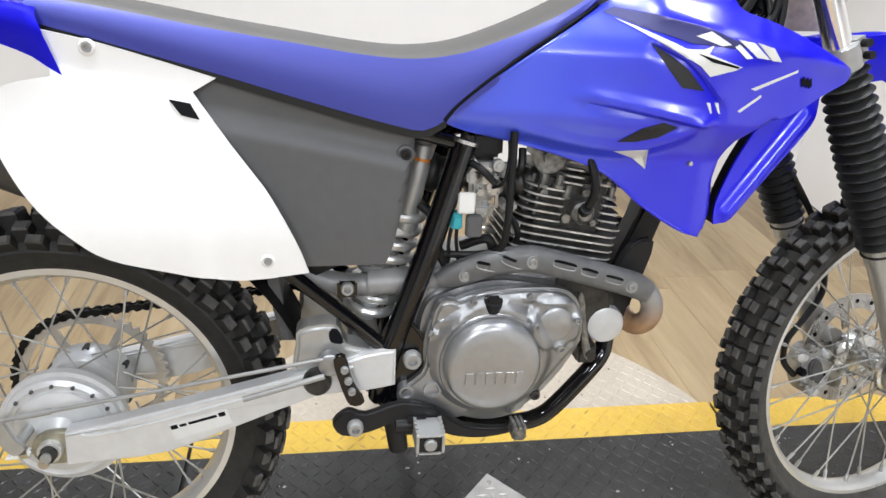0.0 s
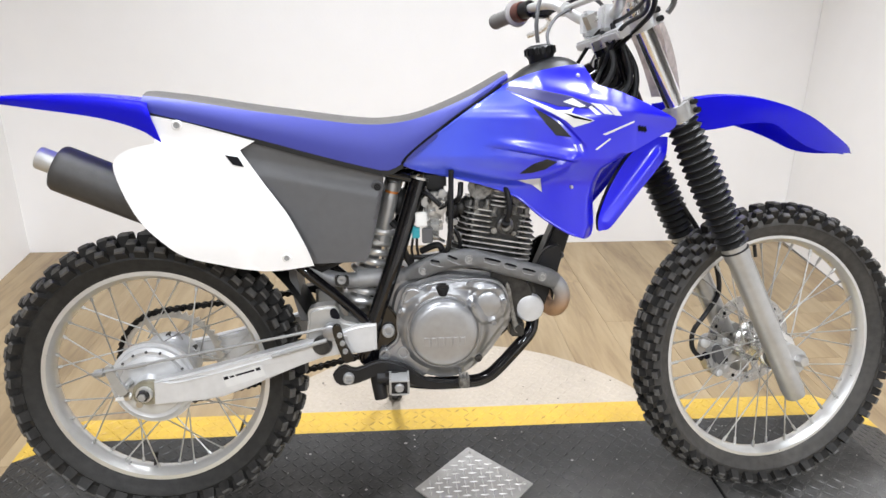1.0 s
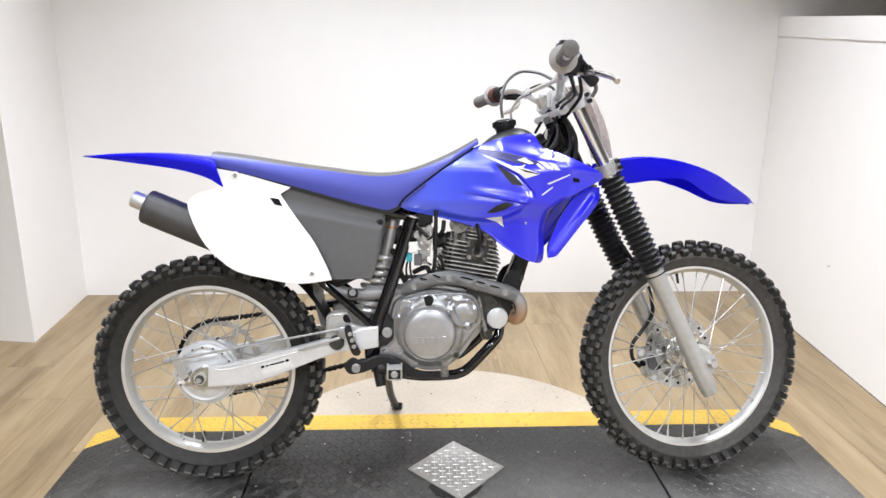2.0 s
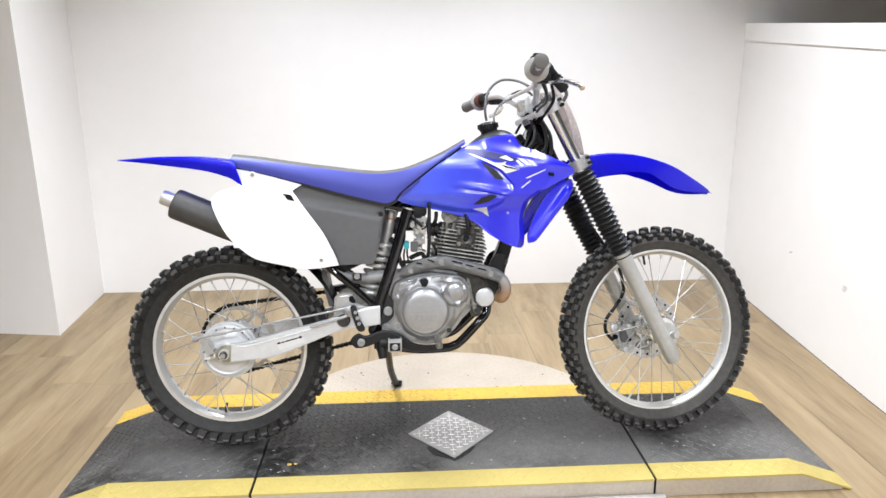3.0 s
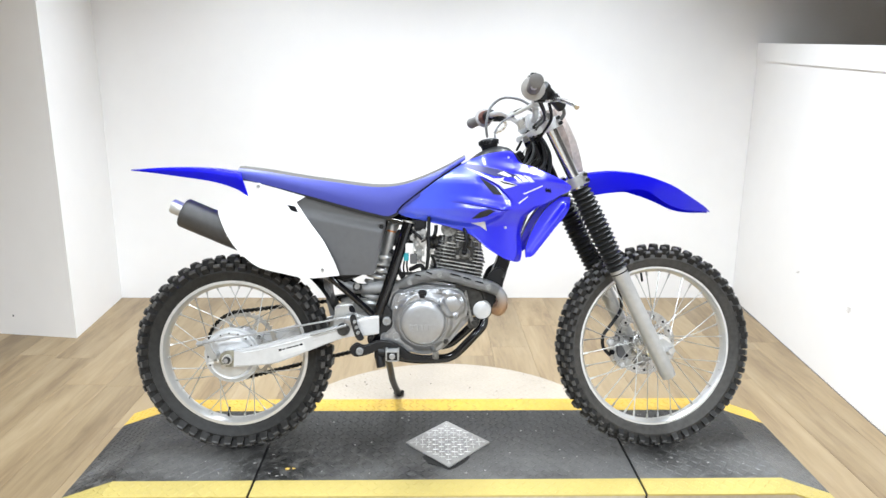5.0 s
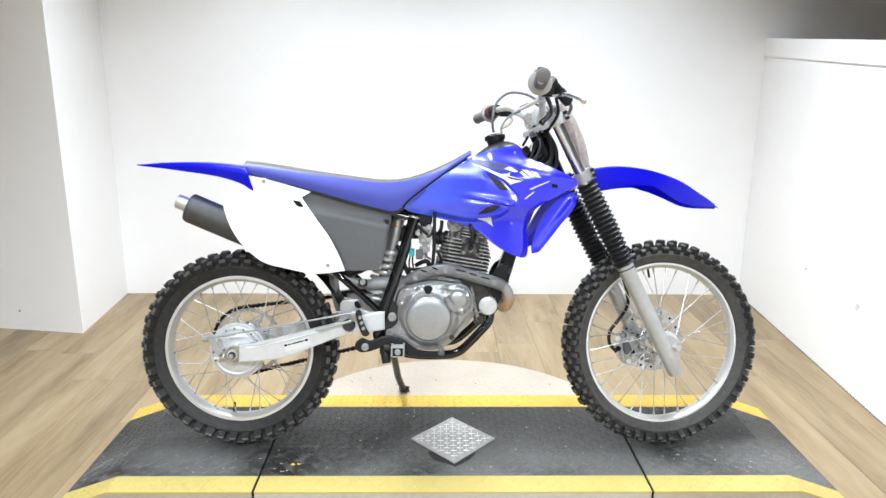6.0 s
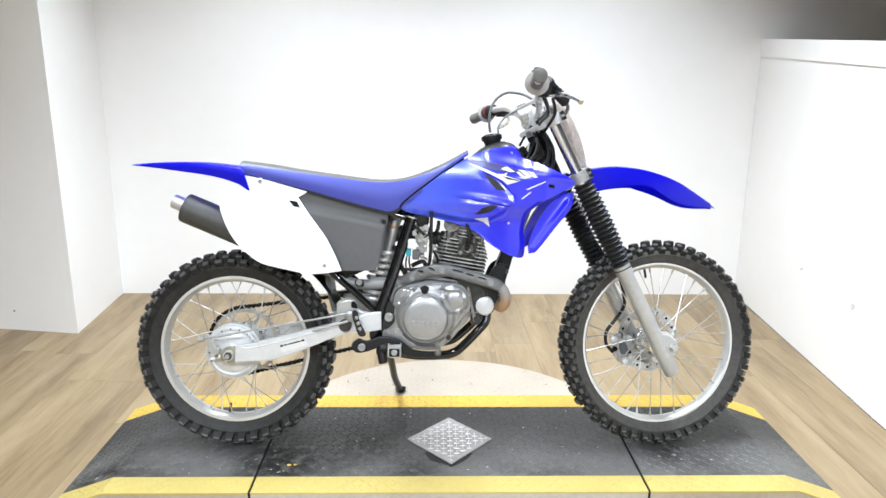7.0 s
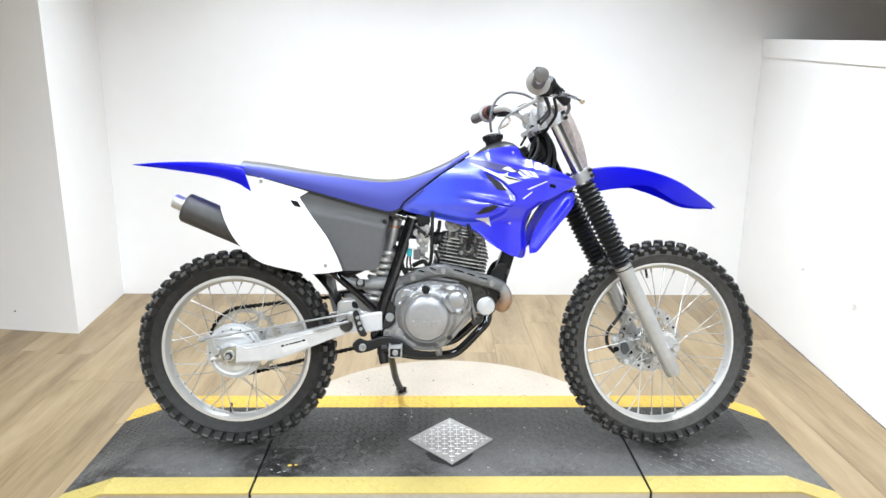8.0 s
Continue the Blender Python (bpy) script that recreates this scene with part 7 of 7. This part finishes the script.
    for x in (0.809, 0.660, 0.567):
        p, d = on_shield(x)
        bm = bmesh.new()
        lathe(bm, [(0.0, -0.0015), (0.0022, -0.0015), (0.0026, -0.004), (0.0052, -0.004), (0.0058, -0.002), (0.0062, -0.0002), (0.0092, -0.0008), (0.0100, 0.002)], 18, (p.x, p.y - 0.0208, p.z))
        part("shield_screw", bm, M_SCREW, hs)
    # silencer
    a, b = Vector((-0.142, -0.054, 0.780)), Vector((0.205, -0.050, 0.632))
    bm = bmesh.new()
    tube(bm, [a.lerp(b, t) for t in (0, 0.012, 0.03, 0.5, 0.9, 0.97, 1.0)], lambda t: [0.0440, 0.0462, 0.0465, 0.0465, 0.0465, 0.044, 0.03][min(6, round(t * 6))], 36, 1)
    part("silencer", bm, M_MUFFLER, ex, "matt black silencer can")
    bm = bmesh.new()
    d = (b - a).normalized()
    c = a + Vector((-0.002, 0, 0.006))
    tube(bm, [c + d * 0.01, c - d * 0.033, c - d * 0.036, c - d * 0.034, c - d * 0.02, c - d * 0.001], lambda t: [0.0225, 0.0225, 0.0215, 0.0195, 0.0195, 0.0195][min(5, round(t * 5))], 24, 1, cap=False)
    part("tailpipe", bm, M_BAR, ex, "bright steel tailpipe")
    bm = bmesh.new()
    rod(bm, c - d * 0.03, c - d * 0.001, 0.0192, 16)
    part("tailpipe_bore", bm, M_INK, ex)
    bm = bmesh.new()
    box(bm, (-0.014, -0.004, -0.012), (0.014, 0.004, 0.012), Matrix.Translation((0.402, -0.090, 0.548)), 0.003)
    part("pipe_bracket", bm, M_BLACK, ex)
    bolt(ex, 0.402, -0.097, 0.552, 0.009, M_SCREW, "bracket_bolt", 0.008)


exhaust()


def controls():
    # brake pedal
    bm = bmesh.new()
    slab(bm, round_outline([(0.392, 0.352), (0.378, 0.376), (0.400, 0.396), (0.425, 0.388), (0.475, 0.404), (0.525, 0.392), (0.568, 0.362), (0.625, 0.354), (0.648, 0.362), (0.648, 0.346), (0.60, 0.337),
                             (0.552, 0.343), (0.515, 0.362), (0.475, 0.372), (0.43, 0.356)], 3), -0.142, -0.128, 0.004)
    ped = part("brake_pedal", bm, M_BLACK_PL, bike, "black rear brake pedal", Matrix.Translation((0.002, 0.008, -0.014)))
    bm = bmesh.new()
    box(bm, (0.634, -0.172, 0.340), (0.654, -0.142, 0.360), bevel=0.003)
    for k in range(3):
        box(bm, (0.635 + 0.007 * k, -0.173, 0.359), (0.639 + 0.007 * k, -0.142, 0.364))
    part("pedal_tip", bm, M_HEAD, ped, "worn steel pedal tip", Matrix.Translation((0, 0, 0.010)))
    bolt(bike, 0.412, -0.137, 0.356, 0.0115, M_SCREW, "pedal_bolt", 0.01)
    # chain-like rod linkage above the pedal
    bm = bmesh.new()
    slab(bm, round_outline([(0.382, 0.462), (0.398, 0.468), (0.408, 0.43), (0.425, 0.395), (0.405, 0.39), (0.392, 0.42)], 3), -0.136, -0.127, 0.002)
    part("pedal_arm", bm, M_BLACK, bike, "black pedal arm")
    for k in range(3):
        bolt(bike, 0.397 + 0.005 * k, -0.138, 0.448 - 0.017 * k, 0.0055, M_SCREW, "rivet", 0.004)
    bm = bmesh.new()
    lathe(bm, [(0, -0.128), (0.016, -0.128), (0.02, -0.12), (0.02, -0.11)], 20, (0.360, 0, 0.420))
    part("linkage_boss", bm, M_FINDARK, bike)
    bm = bmesh.new()
    lathe(bm, [(0, -0.1275), (0.0125, -0.1275), (0.0165, -0.1255), (0.0175, -0.120), (0.0175, -0.110)], 28, (0.378, 0, 0.449))
    part("brake_pivot", bm, M_CAST, bike, "silver brake rod pivot")
    bm = bmesh.new()
    rod(bm, (0.26, -0.131, 0.405), (0.37, -0.131, 0.436), 0.0042, 10)
    part("linkage_rod", bm, M_SCREW, bike)
    # footpegs
    for s in (-1, 1):
        bm = bmesh.new()
        y0, y1 = 0.135 * s, 0.182 * s
        lo, hi = min(y0, y1), max(y0, y1)
        for x0, x1, z0, z1 in ((0.494, 0.498, 0.344, 0.372), (0.530, 0.534, 0.344, 0.372), (0.494, 0.534, 0.370, 0.373), (0.498, 0.530, 0.342, 0.345)):
            box(bm, (x0, lo, z0), (x1, hi, z1), bevel=0.001)
        for k in range(4):
            for x in (0.496, 0.532):
                box(bm, (x - 0.002, lo + 0.004 + 0.011 * k, 0.372), (x + 0.002, lo + 0.010 + 0.011 * k, 0.377))
        end = hi - 0.003 if s > 0 else lo + 0.003
        fp = part("footpeg", bm, M_SLIDER, bike, "serrated steel footpeg", Matrix.Translation((0, 0, -0.008)))
        # black sheet stands in for the shaded hollow of the peg
        bm = bmesh.new()
        box(bm, (0.4985, min(end, end - 0.004 * s), 0.3455), (0.5295, max(end, end - 0.004 * s), 0.3695))
        part("hollow_shade", bm, M_BLACK_PL, fp)
        bm = bmesh.new()
        lathe(bm, [(0.0, -0.006), (0.0070, -0.006), (0.0090, -0.004), (0.0095, 0.001)], 18, (0.514, end + (0.0 if s < 0 else 0.002), 0.3575))
        part("peg_pin", bm, M_SCREW, fp)
        bm = bmesh.new()
        box(bm, (0.478, min(0.085 * s, 0.14 * s), 0.335), (0.52, max(0.085 * s, 0.14 * s), 0.375), bevel=0.008)
        rod(bm, (0.47, 0.13 * s, 0.352), (0.525, 0.13 * s, 0.352), 0.012, 12)
        tube(bm, [(0.468, 0.098 * s, 0.372), (0.470, 0.104 * s, 0.345), (0.475, 0.112 * s, 0.312), (0.477, 0.114 * s, 0.300)], lambda t: 0.017 - 0.003 * t, 12, 4)
        part("peg_bracket", bm, M_BLACK_PL, bike)
    # side stand, down on the half-round plate
    inv = BIKE.inverted()
    foot = inv @ Vector((-0.186, 0.318, 0.020))
    pivot = Vector((0.462, 0.11, 0.315))
    bm = bmesh.new()
    tube(bm, [pivot, pivot.lerp(foot, 0.3) + Vector((0.006, 0, 0)), pivot.lerp(foot, 0.7) + Vector((-0.004, 0, 0)), foot], 0.0125, 12, 6)
    box(bm, (-0.022, -0.03, -0.045), (0.022, 0.02, 0.04), Matrix.Translation(pivot), 0.008)
    st = part("side_stand", bm, M_BLACK_PL, bike, "black side stand, folded down")
    bm = bmesh.new()
    rod(bm, foot + Vector((0, -0.002, -0.002)), foot + Vector((0.002, 0.004, 0.014)), 0.021, 16)
    part("stand_foot", bm, M_BLACK_PL, st)


controls()

# ---------------------------------------------------------------- floor planks, last


def planks():
    rnd = random.Random(11)
    width, length = 0.182, 1.22
    bm = bmesh.new()
    box(bm, (-width / 2 + 0.0003, -length / 2 + 0.0003, -0.0055), (width / 2 - 0.0003, length / 2 - 0.0003, 0.0), None)
    up = [e for e in bm.edges if all(v.co.z > -0.001 for v in e.verts)]
    bmesh.ops.bevel(bm, geom=up, offset=0.0006, segments=1, affect="EDGES")
    me = finish("plank", bm, M_WOOD, 0)
    x, col = 1.60, 0
    while x > -3.2:
        y, cut = 1.644, rnd.uniform(0.25, 1.0)
        while y > -1.6:
            ob = new("plank", me)
            ob.parent = floor
            ob.matrix_local = Matrix.Translation((x, y - cut * length / 2, 0)) @ Matrix.Diagonal((1, cut, 1, 1))
            y -= cut * length
            cut = 1.0
        x -= width
        col += 1


planks()
